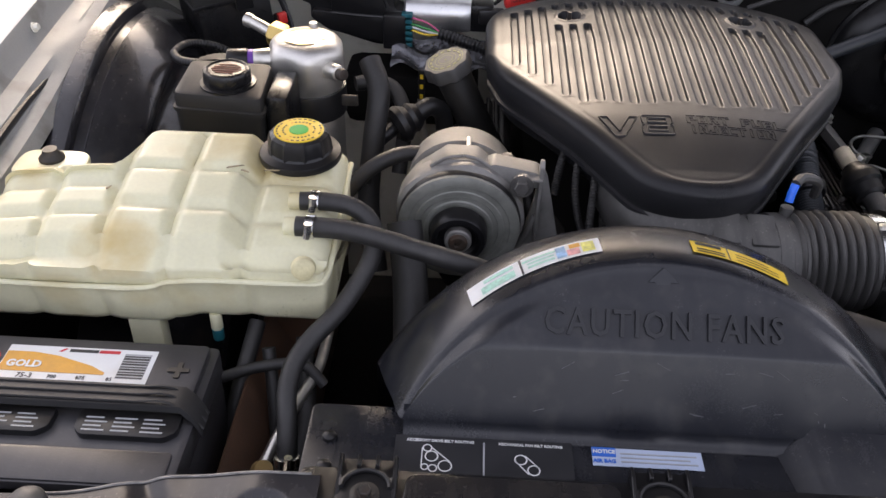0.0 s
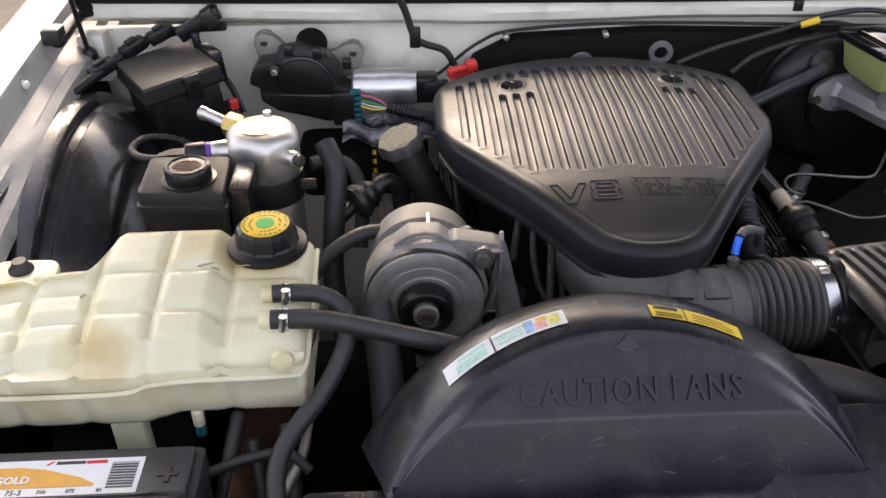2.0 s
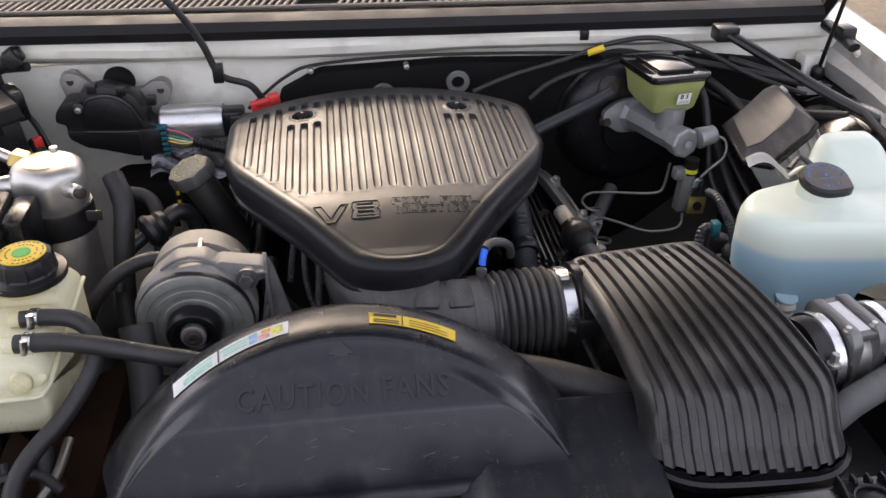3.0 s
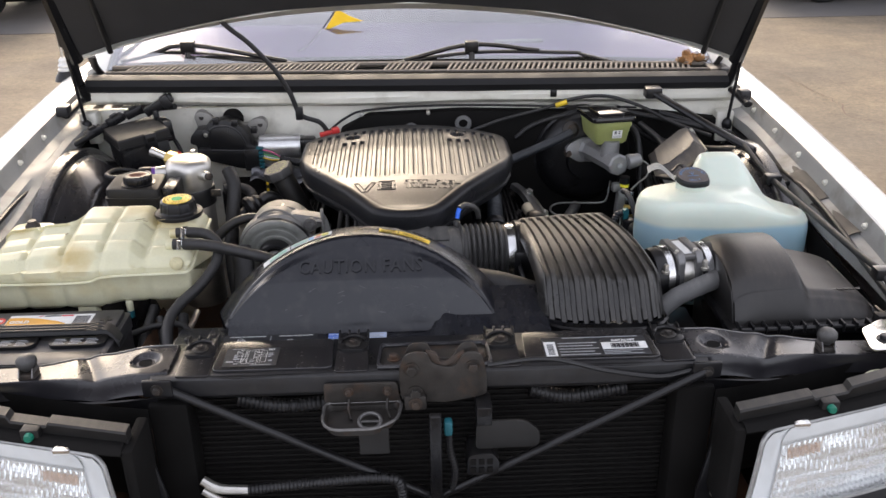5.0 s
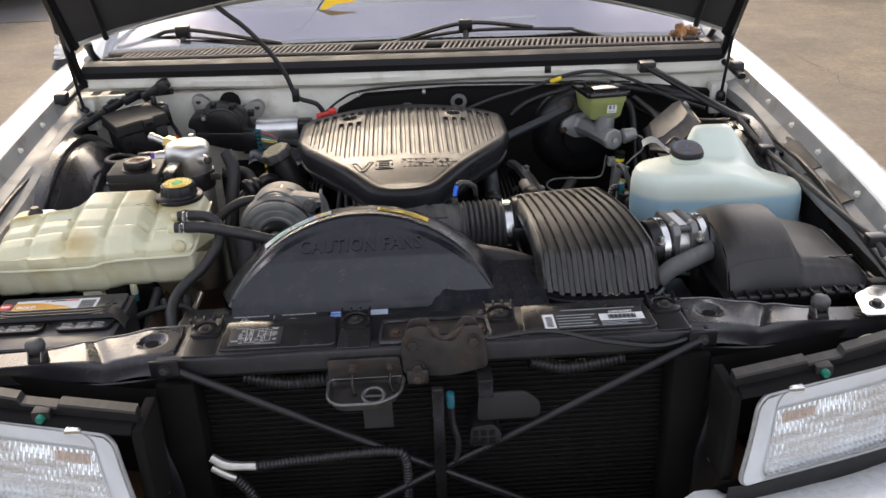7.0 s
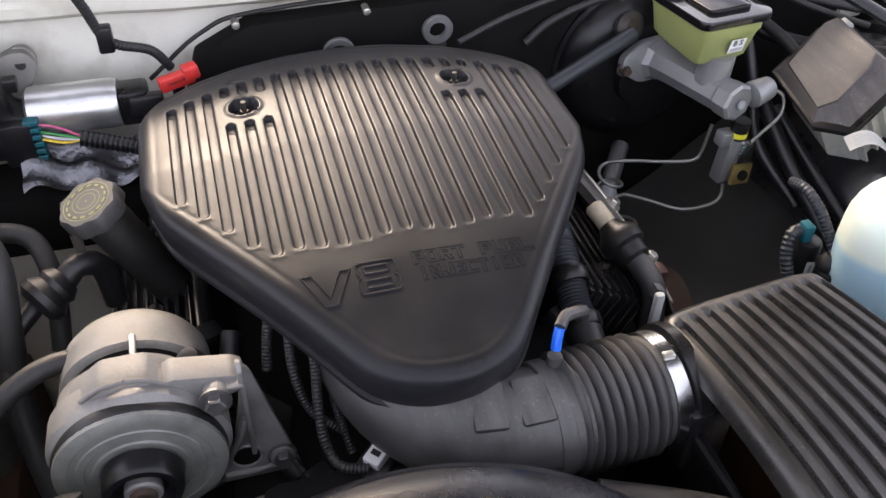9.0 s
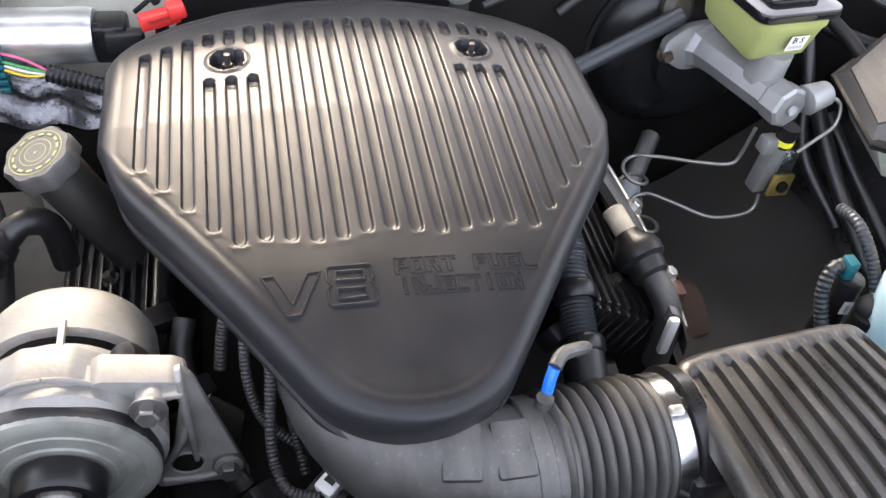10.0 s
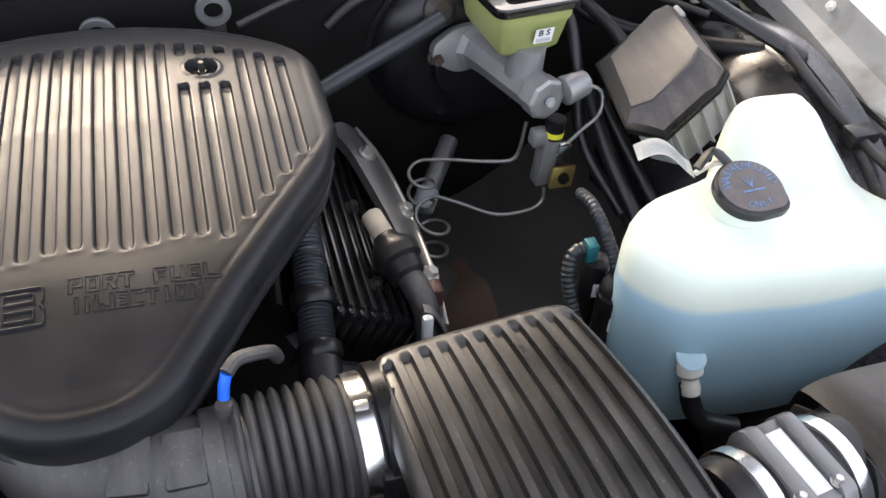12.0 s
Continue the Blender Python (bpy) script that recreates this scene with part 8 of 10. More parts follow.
part("plug_lead", tube([(-0.645, 1.052, 0.933), (-0.665, 1.058, 0.930), (-0.686, 1.075, 0.926), (-0.700, 1.105, 0.922), (-0.690, 1.145, 0.918), (-0.655, 1.165, 0.905), (-0.62, 1.17, 0.88)], 0.0062, 10, rings=0.005, depth=0.001), m_rubber, ac)
part("bracket", box(-0.462, -0.440, 1.035, 1.040, 0.888, 0.904, 0.002), m_rustblack, ac)
oc = thing("oil_filler", (-0.32, 1.13, 0.80), "black oil filler neck with a grey octagonal cap", "oil filler")
axO = V(-0.34, -0.12, 0.93).normalized()
OC = V(-0.321, 1.119, 0.903)
part("neck", cyl(V(-0.250, 1.120, 0.755), V(-0.320, 1.120, 0.905), 0.0225, 0.025, seg=24, edge=0.003), m_blackm, oc)
oc1 = part("cap", lathe([(0.029, 0), (0.0325, 0.003), (0.0325, 0.018), (0.0300, 0.022), (0.012, 0.0225)], OC, axO, 40, sq=lambda a: 1 + 0.05 * math.cos(8 * a)), m_rubberold, oc, "dusty grey cap with yellow print")
for k in range(14):
    a = 2 * math.pi * k / 14
    mm = frame_of(OC + axO * 0.0227, (1, 0, 0.366), (0, 1, 0.129))
    part("print_mark", box(-0.0028, 0.0028, -0.0012, 0.0012, 0, 0.0004, 0, 1, m=mm @ pose(0.021 * math.cos(a), 0.021 * math.sin(a), 0, 0, 0, math.degrees(a) + 90)), mat("yellow_faded", (0.30, 0.30, 0.12), 0.6) if k == 0 else bpy.data.materials["yellow_faded"], oc1, smooth=0)
for r_ in (0.0255, 0.0155, 0.0105):
    s_, u_, d_ = basis(axO)
    c_ = OC + axO * 0.0230
    part("print_ring", loft([[c_ + s_ * (r * math.cos(a)) + u_ * (r * math.sin(a)) for a in span(0, 2 * math.pi, 36)[:-1]] for r in (r_ - 0.0008, r_)], caps=False), bpy.data.materials["yellow_faded"], oc1, smooth=0)
part("cap_centre_print", lathe([(0.0015, 0.0001), (0.0015, 0.0004)], OC + axO * 0.0226, axO, 20), bpy.data.materials["yellow_faded"], oc1)
ds = thing("oil_dipstick", (-0.365, 1.20, 0.84), "flat dipstick tag with yellow print beside the oil filler", "dipstick")
part("tag", box(-0.371, -0.361, 1.198, 1.201, 0.815, 0.868, 0.001), m_black, ds)
for k in range(3):
    part("print_mark", box(-0.3685, -0.3635, 1.1968, 1.1982, 0.822 + 0.016 * k, 0.829 + 0.016 * k, 0, 1), m_yellow, ds, smooth=0)
part("tube", tube([(-0.366, 1.20, 0.82), (-0.36, 1.19, 0.76), (-0.33, 1.16, 0.68)], 0.006, 8), m_zinc, ds)
rd = thing("transmission_dipstick", (-0.226, 1.312, 0.92), "bright red dipstick handle with black lettering", "dipstick")
mr = pose(-0.224, 1.314, 0.938, 0, -8, 14) @ Matrix.Diagonal((0.72, 0.72, 0.75, 1))
part("handle", box(-0.032, 0.026, -0.010, 0.010, -0.010, 0.012, 0.003, 2, m=mr), m_red, rd)
part("grip", box(0.010, 0.036, -0.013, 0.013, -0.004, 0.018, 0.004, 2, m=mr), m_red, rd)
words("lettering", "TRANS FILL", 0.0075, mr @ frame_of((-0.002, -0.0105, 0.003), (1, 0, 0), (0, 0, 1)), m_ink, rd, 0.0002)
part("tube", tube([(-0.226, 1.318, 0.93), (-0.222, 1.335, 0.87), (-0.20, 1.35, 0.78)], 0.008, 10), m_black, rd)
pv = thing("pcv_elbow", (-0.365, 1.23, 0.78), "black ribbed rubber valve elbow near the oil filler", "hose")
part("grommet", lathe([(0.018, 0), (0.026, 0.006), (0.027, 0.014), (0.020, 0.024), (0.022, 0.03), (0.016, 0.04)], (-0.395, 1.06, 0.845), (0.75, 0.5, 0.3), 20), m_rubber, pv)
part("elbow", tube([(-0.365, 1.08, 0.855), (-0.35, 1.09, 0.865), (-0.33, 1.10, 0.85), (-0.325, 1.10, 0.80)], 0.013, 12), m_rubber, pv)
part("tail", tube([(-0.395, 1.06, 0.845), (-0.42, 1.03, 0.83), (-0.43, 1.0, 0.79)], 0.010, 12), m_rubber, pv)
rubber_hose("coolant_bypass_hose", [(-0.34, 0.955, 0.868), (-0.375, 0.945, 0.872), (-0.41, 0.93, 0.860), (-0.44, 0.92, 0.83), (-0.46, 0.93, 0.79)], 0.010, "black rubber hose curving from the compressor")
rubber_hose("suction_pipe", [(-0.43, 1.09, 0.93), (-0.415, 1.06, 0.90), (-0.42, 1.03, 0.84), (-0.425, 1.0, 0.76), (-0.41, 0.95, 0.68)], 0.015, "dark suction pipe dropping beside the accumulator")
rubber_hose("heater_pipe", [(-0.46, 1.16, 0.86), (-0.43, 1.17, 0.86), (-0.40, 1.16, 0.85), (-0.385, 1.12, 0.82), (-0.39, 1.08, 0.76)], 0.011, "dark rubber heater hose by the bulkhead")

# ---- compressor with its clutch pulley ----
cm = thing("compressor", (-0.30, 0.93, 0.76), "dull cast-aluminium compressor with a large clutch pulley", "compressor")
HO = V(-0.299, 0.824, 0.836)
BY = V(0, 1, 0.02).normalized()
part("rear_shell", lathe([(0.052, 0.156), (0.060, 0.151), (0.066, 0.141), (0.068, 0.126), (0.0685, 0.103), (0.064, 0.101)], HO, BY, 48), m_alu, cm, "smooth cast rear shell")
# near-black ring paints the shade between the two shells
part("gap_ring", lathe([(0.060, 0.106), (0.060, 0.080)], HO, BY, 40), m_dark, cm)
part("front_shell", lathe([(0.064, 0.088), (0.069, 0.086), (0.071, 0.070), (0.0755, 0.062), (0.0765, 0.034), (0.072, 0.027)], HO, BY, 48, sq=lambda a: 1 + 0.02 * math.cos(5 * a + 0.6)), m_alu, cm, "cast front shell")
for a in (84,):
    d = V(math.cos(radians(a)) * 0.072, 0, math.sin(radians(a)) * 0.072)
    part("through_bolt", cyl(HO + BY * 0.076 + d * 0.97, HO + BY * 0.106 + d * 0.97, 0.003, seg=8), m_zinc, cm)
part("cast_web", prism([(-0.050, 0.055), (-0.018, 0.080), (0.018, 0.080), (0.050, 0.055)], 0.040, 0.078, "y", 0.004, m=Matrix.Translation(HO)), m_alu, cm)
part("coil_ring", lathe([(0.0725, 0.032), (0.0735, 0.029), (0.0735, 0.022), (0.072, 0.0195)], HO, BY, 48), m_rubber, cm)
m_pulley = mat("dull_pulley", (0.22, 0.225, 0.205), 0.45, metal=0.25, vary=0.15, scale=60, bump=0.02, stain=(0.12, 0.12, 0.11), stainscale=40)
part("pulley", lathe([(0.0725, 0.021), (0.0718, 0.0165), (0.067, 0.0145), (0.0605, 0.0142), (0.0595, 0.0152), (0.054, 0.0150), (0.053, 0.0138), (0.047, 0.0136), (0.046, 0.0146), (0.041, 0.0144), (0.0395, 0.0130), (0.036, 0.013), (0.034, 0.014)], HO, BY, 56), m_pulley, cm, "grey grooved clutch pulley", smooth=0.35)
part("clutch_plate", lathe([(0.034, 0.012), (0.0335, -0.006), (0.031, -0.010), (0.026, -0.011), (0.024, -0.004), (0.020, -0.001)], HO, BY, 40), m_black, cm, "black clutch plate")
part("hub", lathe([(0.016, 0), (0.016, -0.009), (0.0145, -0.011), (0.011, -0.011)], HO, BY, 24), m_alu, cm, "pale hub ring")
part("hub_nut", lathe([(0.0118, -0.008), (0.0115, -0.0135), (0.009, -0.0155), (0.005, -0.0155), (0.004, -0.012)], HO, BY, 12), m_rust, cm, "rusty hub nut")
br = part("bracket_arm", prism(rounded([(-0.290, 0.892), (-0.262, 0.911), (-0.212, 0.902), (-0.203, 0.896), (-0.203, 0.884), (-0.232, 0.874), (-0.262, 0.866)], 0.004), 0.866, 0.892, "y", 0.003), m_alu, cm, "cast mounting arm")
part("arm_boss", cyl((-0.2285, 0.850, 0.893), (-0.226, 0.892, 0.887), 0.0112, 0.0118, seg=24, edge=0.002), m_alu, br)
part("arm_bolt", hexbolt((-0.2288, 0.851, 0.893), (-0.05, -1, 0.12), 0.0092, 0.011), m_zincdark, br, "worn hex bolt")
part("bolt_washer", cyl((-0.2287, 0.8515, 0.893), (-0.2286, 0.8495, 0.8933), 0.0108, seg=24), m_zincdark, br)
part("arm_shelf", box(-0.232, -0.204, 0.856, 0.886, 0.8935, 0.8985, 0.002), m_alu, br)
part("arm_flange", prism([(0.856, 0.914), (0.862, 0.921), (0.868, 0.920), (0.880, 0.898), (0.882, 0.790), (0.872, 0.780), (0.864, 0.850)], -0.2085, -0.2035, "x", 0.0015), m_alu, br)
wp_ = part("web_plate", prism(rounded([(-0.207, 0.908), (-0.198, 0.894), (-0.172, 0.782), (-0.164, 0.745), (-0.242, 0.745), (-0.236, 0.772), (-0.222, 0.805), (-0.211, 0.860)], 0.005), 0.874, 0.880, "y", 0.002), m_alu, cm, "flat alloy bracket plate")
# the hole's shade is a dark disc on the plate
part("plate_hole", lathe([(0.0125, 0), (0.0125, 0.0012)], (-0.214, 0.8742, 0.779), (0, -1, 0), 24), m_dark, wp_)
part("hole_lip", lathe([(0.0127, 0), (0.0150, 0.0016), (0.0165, 0.0004)], (-0.214, 0.8742, 0.779), (0, -1, 0), 24), m_alu, wp_)
part("plate_bolt", hexbolt((-0.181, 0.8735, 0.772), (0, -1, 0.1), 0.0092, 0.014), m_zincdark, wp_)
part("plate_boss", cyl((-0.181, 0.874, 0.772), (-0.181, 0.868, 0.7725), 0.0125, seg=20, edge=0.001), m_alu, wp_)
part("plate_rib", tube([(-0.236, 0.873, 0.757), (-0.205, 0.872, 0.757), (-0.178, 0.873, 0.760)], 0.003, 8), m_alu, wp_)
part("edge_rib", tube([(-0.209, 0.870, 0.84), (-0.216, 0.869, 0.815), (-0.228, 0.870, 0.790), (-0.240, 0.872, 0.765)], 0.0035, 8), m_alu, wp_)
part("damper_knob", lathe([(0.008, -0.020), (0.0125, -0.017), (0.0132, -0.006), (0.0118, 0.0), (0.006, 0.002)], (-0.249, 0.897, 0.899), (-0.45, -0.25, 0.85), 24), m_black, cm, "black rubber plug on the mounting arm")
for dx_ in (-1, 1):
    part("cast_rib", tube([HO + V(0.002, 0.040, 0.086), HO + V(dx_ * 0.018, 0.042, 0.081), HO + V(dx_ * 0.036, 0.044, 0.068)], 0.0022, 8), m_alu, cm)
dp = thing("drive_pulleys", (-0.15, 0.75, 0.60), "dark belt pulleys behind the fan shroud", "pulley")
part("pulley", lathe([(0.06, 0), (0.065, 0.004), (0.065, 0.03), (0.06, 0.034)], (-0.12, 0.75, 0.70), (0, 1, 0), 32), m_dark, dp)
part("pulley", lathe([(0.05, 0), (0.055, 0.004), (0.055, 0.03), (0.05, 0.034)], (-0.24, 0.78, 0.74), (0, 1, 0), 32), m_rubber, dp)

# ---- bulkhead things on the passenger side ----
m_zincd = mat("dull_casting", (0.26, 0.25, 0.23), 0.5, metal=0.5, vary=0.2, bump=0.04)
wm = thing("wiper_motor", (-0.47, 1.36, 0.90), "black wiper motor housing with a silver motor can", "wiper motor")
hs = rounded([(-0.549, 0.955), (-0.522, 0.957), (-0.518, 0.972), (-0.499, 0.975), (-0.478, 0.979), (-0.450, 0.970), (-0.430, 0.955), (-0.420, 0.936), (-0.416, 0.912), (-0.396, 0.908), (-0.399, 0.853), (-0.448, 0.855), (-0.521, 0.876), (-0.550, 0.894), (-0.549, 0.916), (-0.565, 0.922), (-0.562, 0.938)], 0.005, 3)
part("housing", prism(hs, 1.318, 1.362, "y", 0.003), m_black, wm, "black plastic gear housing")
dome = [(-0.515, 0.945), (-0.505, 0.962), (-0.478, 0.966), (-0.455, 0.959), (-0.438, 0.942), (-0.430, 0.918), (-0.432, 0.905), (-0.515, 0.905)]
part("raised_cover", prism(rounded(dome, 0.010), 1.308, 1.320, "y", 0.004), m_black, wm)
part("lower_cover", prism(rounded([(-0.545, 0.912), (-0.430, 0.902), (-0.432, 0.862), (-0.520, 0.880), (-0.545, 0.897)], 0.006), 1.306, 1.320, "y", 0.003), m_black, wm)
part("cover_rib", tube([(-0.515, 1.308, 0.908), (-0.47, 1.306, 0.906), (-0.432, 1.308, 0.904)], 0.003, 8), m_black, wm)
part("cover_rim", tube([(-0.512, 1.312, 0.930), (-0.510, 1.310, 0.957), (-0.490, 1.310, 0.966), (-0.462, 1.310, 0.964), (-0.440, 1.310, 0.947), (-0.428, 1.310, 0.920)], 0.003, 8), m_black, wm)
part("screw_boss", lathe([(0.011, 0), (0.011, 0.010), (0.006, 0.012)], (-0.522, 1.319, 0.946), (0, -1, 0), 20), m_black, wm)
part("cover_screw", hexbolt((-0.522, 1.308, 0.946), (0, -1, 0), 0.004, 0.004), m_zinc, wm)
part("connector_block", box(-0.434, -0.398, 1.302, 1.330, 0.853, 0.909, 0.003), m_black, wm, "black connector block")
for k in range(3):
    part("top_clip", box(-0.505 + 0.045 * k, -0.490 + 0.045 * k, 1.316, 1.332, 0.968 - 0.006 * k * k, 0.984 - 0.006 * k * k, 0.002), m_black, wm)
part("mount_plate", prism(rounded([(-0.560, 0.978), (-0.545, 0.990), (-0.522, 0.982), (-0.505, 0.962), (-0.430, 0.955), (-0.412, 0.968), (-0.390, 0.968), (-0.380, 0.950), (-0.395, 0.92), (-0.43, 0.90), (-0.54, 0.90), (-0.552, 0.94)], 0.008), 1.366, 1.382, "y", 0.003), m_zincd, wm, "grey cast mounting plate")
part("grommet", cyl((-0.467, 1.366, 0.962), (-0.467, 1.392, 0.966), 0.026, seg=24, edge=0.005), m_dark, wm)
for x, z in ((-0.542, 0.972), (-0.399, 0.951)):
    b_ = part("mount_lug", lathe([(0.016, 0), (0.017, 0.004), (0.017, 0.014), (0.012, 0.018)], (x, 1.390, z), (0, -1, 0.15), 20), m_zincd, wm)
    part("lug_grommet", lathe([(0.010, 0), (0.011, 0.006), (0.006, 0.008)], (x, 1.374, z + 0.003), (0, -1, 0.15), 16), m_rustblack, b_)
part("motor_can", lathe([(0.024, 0), (0.029, 0.004), (0.030, 0.012), (0.030, 0.098), (0.028, 0.106)], (-0.402, 1.345, 0.902), (1, -0.05, 0.02), 32), mat("satin_can", (0.66, 0.66, 0.65), 0.34, metal=0.9, vary=0.12, scale=40, bump=0.02), wm, "bright silver motor can")
part("motor_print", lathe([(0.0303, 0.05), (0.0303, 0.075)], (-0.402, 1.345, 0.902), (1, -0.05, 0.02), 8, a0=3.5, a1=4.1), m_grey, wm)
part("end_cap", box(-0.300, -0.262, 1.318, 1.358, 0.880, 0.925, 0.006), m_black, wm)
part("end_clip", box(-0.285, -0.245, 1.312, 1.33, 0.895, 0.920, 0.004), m_rubber, wm)
for k in range(6):
    part("teal_pin", box(-0.405, -0.388, 1.303, 1.318, 0.858 + 0.0095 * k, 0.864 + 0.0095 * k, 0.001, 1), m_teal, wm, "teal connector lock")
for k, (mt, z) in enumerate(((mat("pink_wire", (0.55, 0.10, 0.22), 0.5), 0.905), (mat("wire_green", (0.05, 0.30, 0.08), 0.5), 0.895), (m_yellow, 0.885), (m_paper, 0.89))):
    part("wire", tube([(-0.390, 1.308, z), (-0.365, 1.300, z - 0.004), (-0.340, 1.298, 0.884)], 0.0016, 6), mt, wm)
part("wire_sleeve", tube([(-0.345, 1.298, 0.885), (-0.31, 1.290, 0.878), (-0.27, 1.275, 0.872), (-0.24, 1.25, 0.868)], 0.010, 12, rings=0.006, depth=0.0015), m_rubber, wm)
part("heat_foil", thicken(sheet(lambda u, v: (-0.42 + 0.17 * u, 1.27 + 0.05 * v + 0.02 * u, 0.868 - 0.03 * (1 - v) - 0.015 * u + 0.006 * math.sin(u * 17) + 0.004 * math.sin(v * 11 + u * 9)), span(0, 1, 26), span(0, 1, 10)), 0.001), m_foil, wm, "crinkled silver heat foil")
part("lower_duct", box(-0.50, -0.28, 1.29, 1.39, 0.72, 0.815, 0.02), m_dark, wm)
eb = thing("electronics_box", (-0.68, 1.30, 0.90), "matt black electronics box strapped by the bulkhead", "electronics box")
EF, ER, EL = V(-0.692, 1.205, 0.969), V(-0.590, 1.268, 0.981), V(-0.777, 1.312, 0.965)
mE = frame_of((EF + ER) * 0.5 + (EL - EF) * 0.5, ER - EF, EL - EF)
ew, el_ = (ER - EF).length / 2, (EL - EF).length / 2
part("box_body", box(-ew + 0.005, ew - 0.005, -el_ + 0.005, el_ - 0.005, -0.21, -0.006, 0.004, 2, m=mE), m_black, eb)
part("lid", loft([[mE @ V(x * (ew + o), y * (el_ + o), z) for x, y in ((-1, -1), (1, -1), (1, 1), (-1, 1))] for o, z in ((0.001, -0.022), (0.001, -0.004), (-0.001, 0.0), (-0.010, 0.0015))]), m_blackm, eb, "dusty lid", smooth=0.3)
part("lid_rim", box(-ew - 0.003, ew + 0.003, -el_ - 0.003, el_ + 0.003, -0.028, -0.021, 0.0015, 1, m=mE), m_black, eb)
part("front_clip", box(0.0, 0.026, -el_ - 0.007, -el_, -0.040, 0.0, 0.002, 2, m=mE), m_black, eb)
# clip's slot is a dark block, coloured as shade
part("clip_slot", box(0.005, 0.021, -el_ - 0.0085, -el_ - 0.006, -0.020, -0.010, 0.001, 1, m=mE), m_dark, eb)
part("side_clip", box(ew, ew + 0.020, -0.035, 0.02, -0.045, 0.006, 0.004, 2, m=mE), m_black, eb)
part("clip_post", cyl(mE @ V(ew + 0.002, 0.022, -0.01), mE @ V(ew + 0.002, 0.022, 0.022), 0.007, seg=12, edge=0.002), m_black, eb)
part("red_tab", box(ew + 0.004, ew + 0.018, -el_ + 0.01, -el_ + 0.02, -0.085, -0.068, 0.002, 2, m=mE), m_red, eb)
part("strap", tube([mE @ V(ew + 0.010, -0.01, -0.02), mE @ V(ew + 0.022, -0.03, -0.06), mE @ V(ew + 0.026, -0.045, -0.10)], 0.005, 8), m_black, eb)
rubber_hose("wiring_loom", [(-0.84, 1.20, 0.94), (-0.80, 1.27, 0.955), (-0.765, 1.33, 0.97), (-0.72, 1.37, 0.985), (-0.66, 1.380, 0.995), (-0.60, 1.36, 1.005)], 0.0075, "taped black wiring loom with plugs over the electronics box", material=m_rubber)
for p, r_ in (((-0.785, 1.30, 0.962), 40), ((-0.745, 1.345, 0.978), 44), ((-0.705, 1.37, 0.990), 30)):
    pg_ = thing("loom_plug", p, "black multi-way wiring plug in the taped loom", "plug", "loom plugs")
    part("shell", box(-0.022, 0.022, -0.010, 0.010, -0.009, 0.011, 0.003, 2, m=pose(*p, 0, -18, r_)), m_black, pg_)
    part("latch_tab", box(-0.008, 0.010, -0.006, 0.006, 0.010, 0.016, 0.001, 1, m=pose(*p, 0, -18, r_)), m_rubber, pg_)
lp = thing("loom_plug", (-0.64, 1.37, 1.0), "black multi-way wiring plug hanging by the cowl", "plug")
part("shell", box(-0.038, 0.038, -0.012, 0.012, -0.010, 0.012, 0.004, 2, m=pose(-0.640, 1.365, 1.008, 0, -28, 12)), m_black, lp)
part("collar", box(-0.012, 0.010, -0.015, 0.015, -0.013, 0.016, 0.003, 2, m=pose(-0.620, 1.362, 1.018, 0, -28, 12)), m_rubber, lp)
rubber_hose("wiring_loom", [(-0.60, 1.30, 0.90), (-0.58, 1.27, 0.88), (-0.56, 1.24, 0.86), (-0.575, 1.18, 0.83)], 0.010, "black wiring loom below the electronics box")
rubber_hose("washer_hose", [(-0.232, 1.372, 0.925), (-0.25, 1.362, 0.955), (-0.285, 1.352, 0.972), (-0.300, 1.345, 0.990), (-0.315, 1.335, 1.04), (-0.345, 1.320, 1.10), (-0.395, 1.305, 1.165), (-0.45, 1.29, 1.22), (-0.49, 1.27, 1.30)], 0.0062, "thin black ribbed hose running up to the bonnet", rings=0.005)
hc = thing("hose_clip", (-0.295, 1.35, 0.985), "black plastic clip on the washer hose", "clip")
part("clip_body", box(-0.306, -0.288, 1.338, 1.356, 0.968, 1.000, 0.003), m_black, hc)

# ---- brakes ----
m_pipe = mat("dull_brake_pipe", (0.28, 0.28, 0.26), 0.45, metal=0.8)
m_slate = mat("slate_rubber", (0.022, 0.025, 0.030), 0.45)
bo = thing("brake_booster", (0.42, 1.40, 0.86), "large black vacuum brake booster on the bulkhead", "brake booster")
part("drum", lathe([(0.05, 0.0), (0.075, 0.002), (0.10, 0.010), (0.116, 0.026), (0.120, 0.040), (0.126, 0.042), (0.126, 0.050), (0.122, 0.052), (0.122, 0.09)], (0.415, 1.335, 0.845), (0, 1, 0.04), 48), m_black, bo)
part("hub", lathe([(0.045, -0.012), (0.05, 0.002)], (0.415, 1.335, 0.848), (0, 1, 0.04), 32), m_black, bo)
part("vacuum_elbow", lathe([(0.012, 0), (0.020, 0.002), (0.021, 0.012), (0.012, 0.02)], (0.372, 1.335, 0.928), (0.1, -1, 0.3), 18), m_rustblack, bo)
rubber_hose("vacuum_hose", [(0.372, 1.312, 0.928), (0.340, 1.305, 0.915), (0.29, 1.292, 0.898), (0.24, 1.278, 0.882), (0.18, 1.26, 0.862)], 0.0108, "smooth black vacuum hose to the brake booster", material=m_slate)
mcyl = thing("master_cylinder", (0.44, 1.26, 0.86), "silver brake master cylinder with an olive reservoir", "brake cylinder")
m_mc = mat("raw_casting", (0.30, 0.30, 0.30), 0.48, metal=0.6, vary=0.12, scale=40, bump=0.03, grain=300)
MA, MB = V(0.418, 1.328, 0.880), V(0.462, 1.168, 0.888)
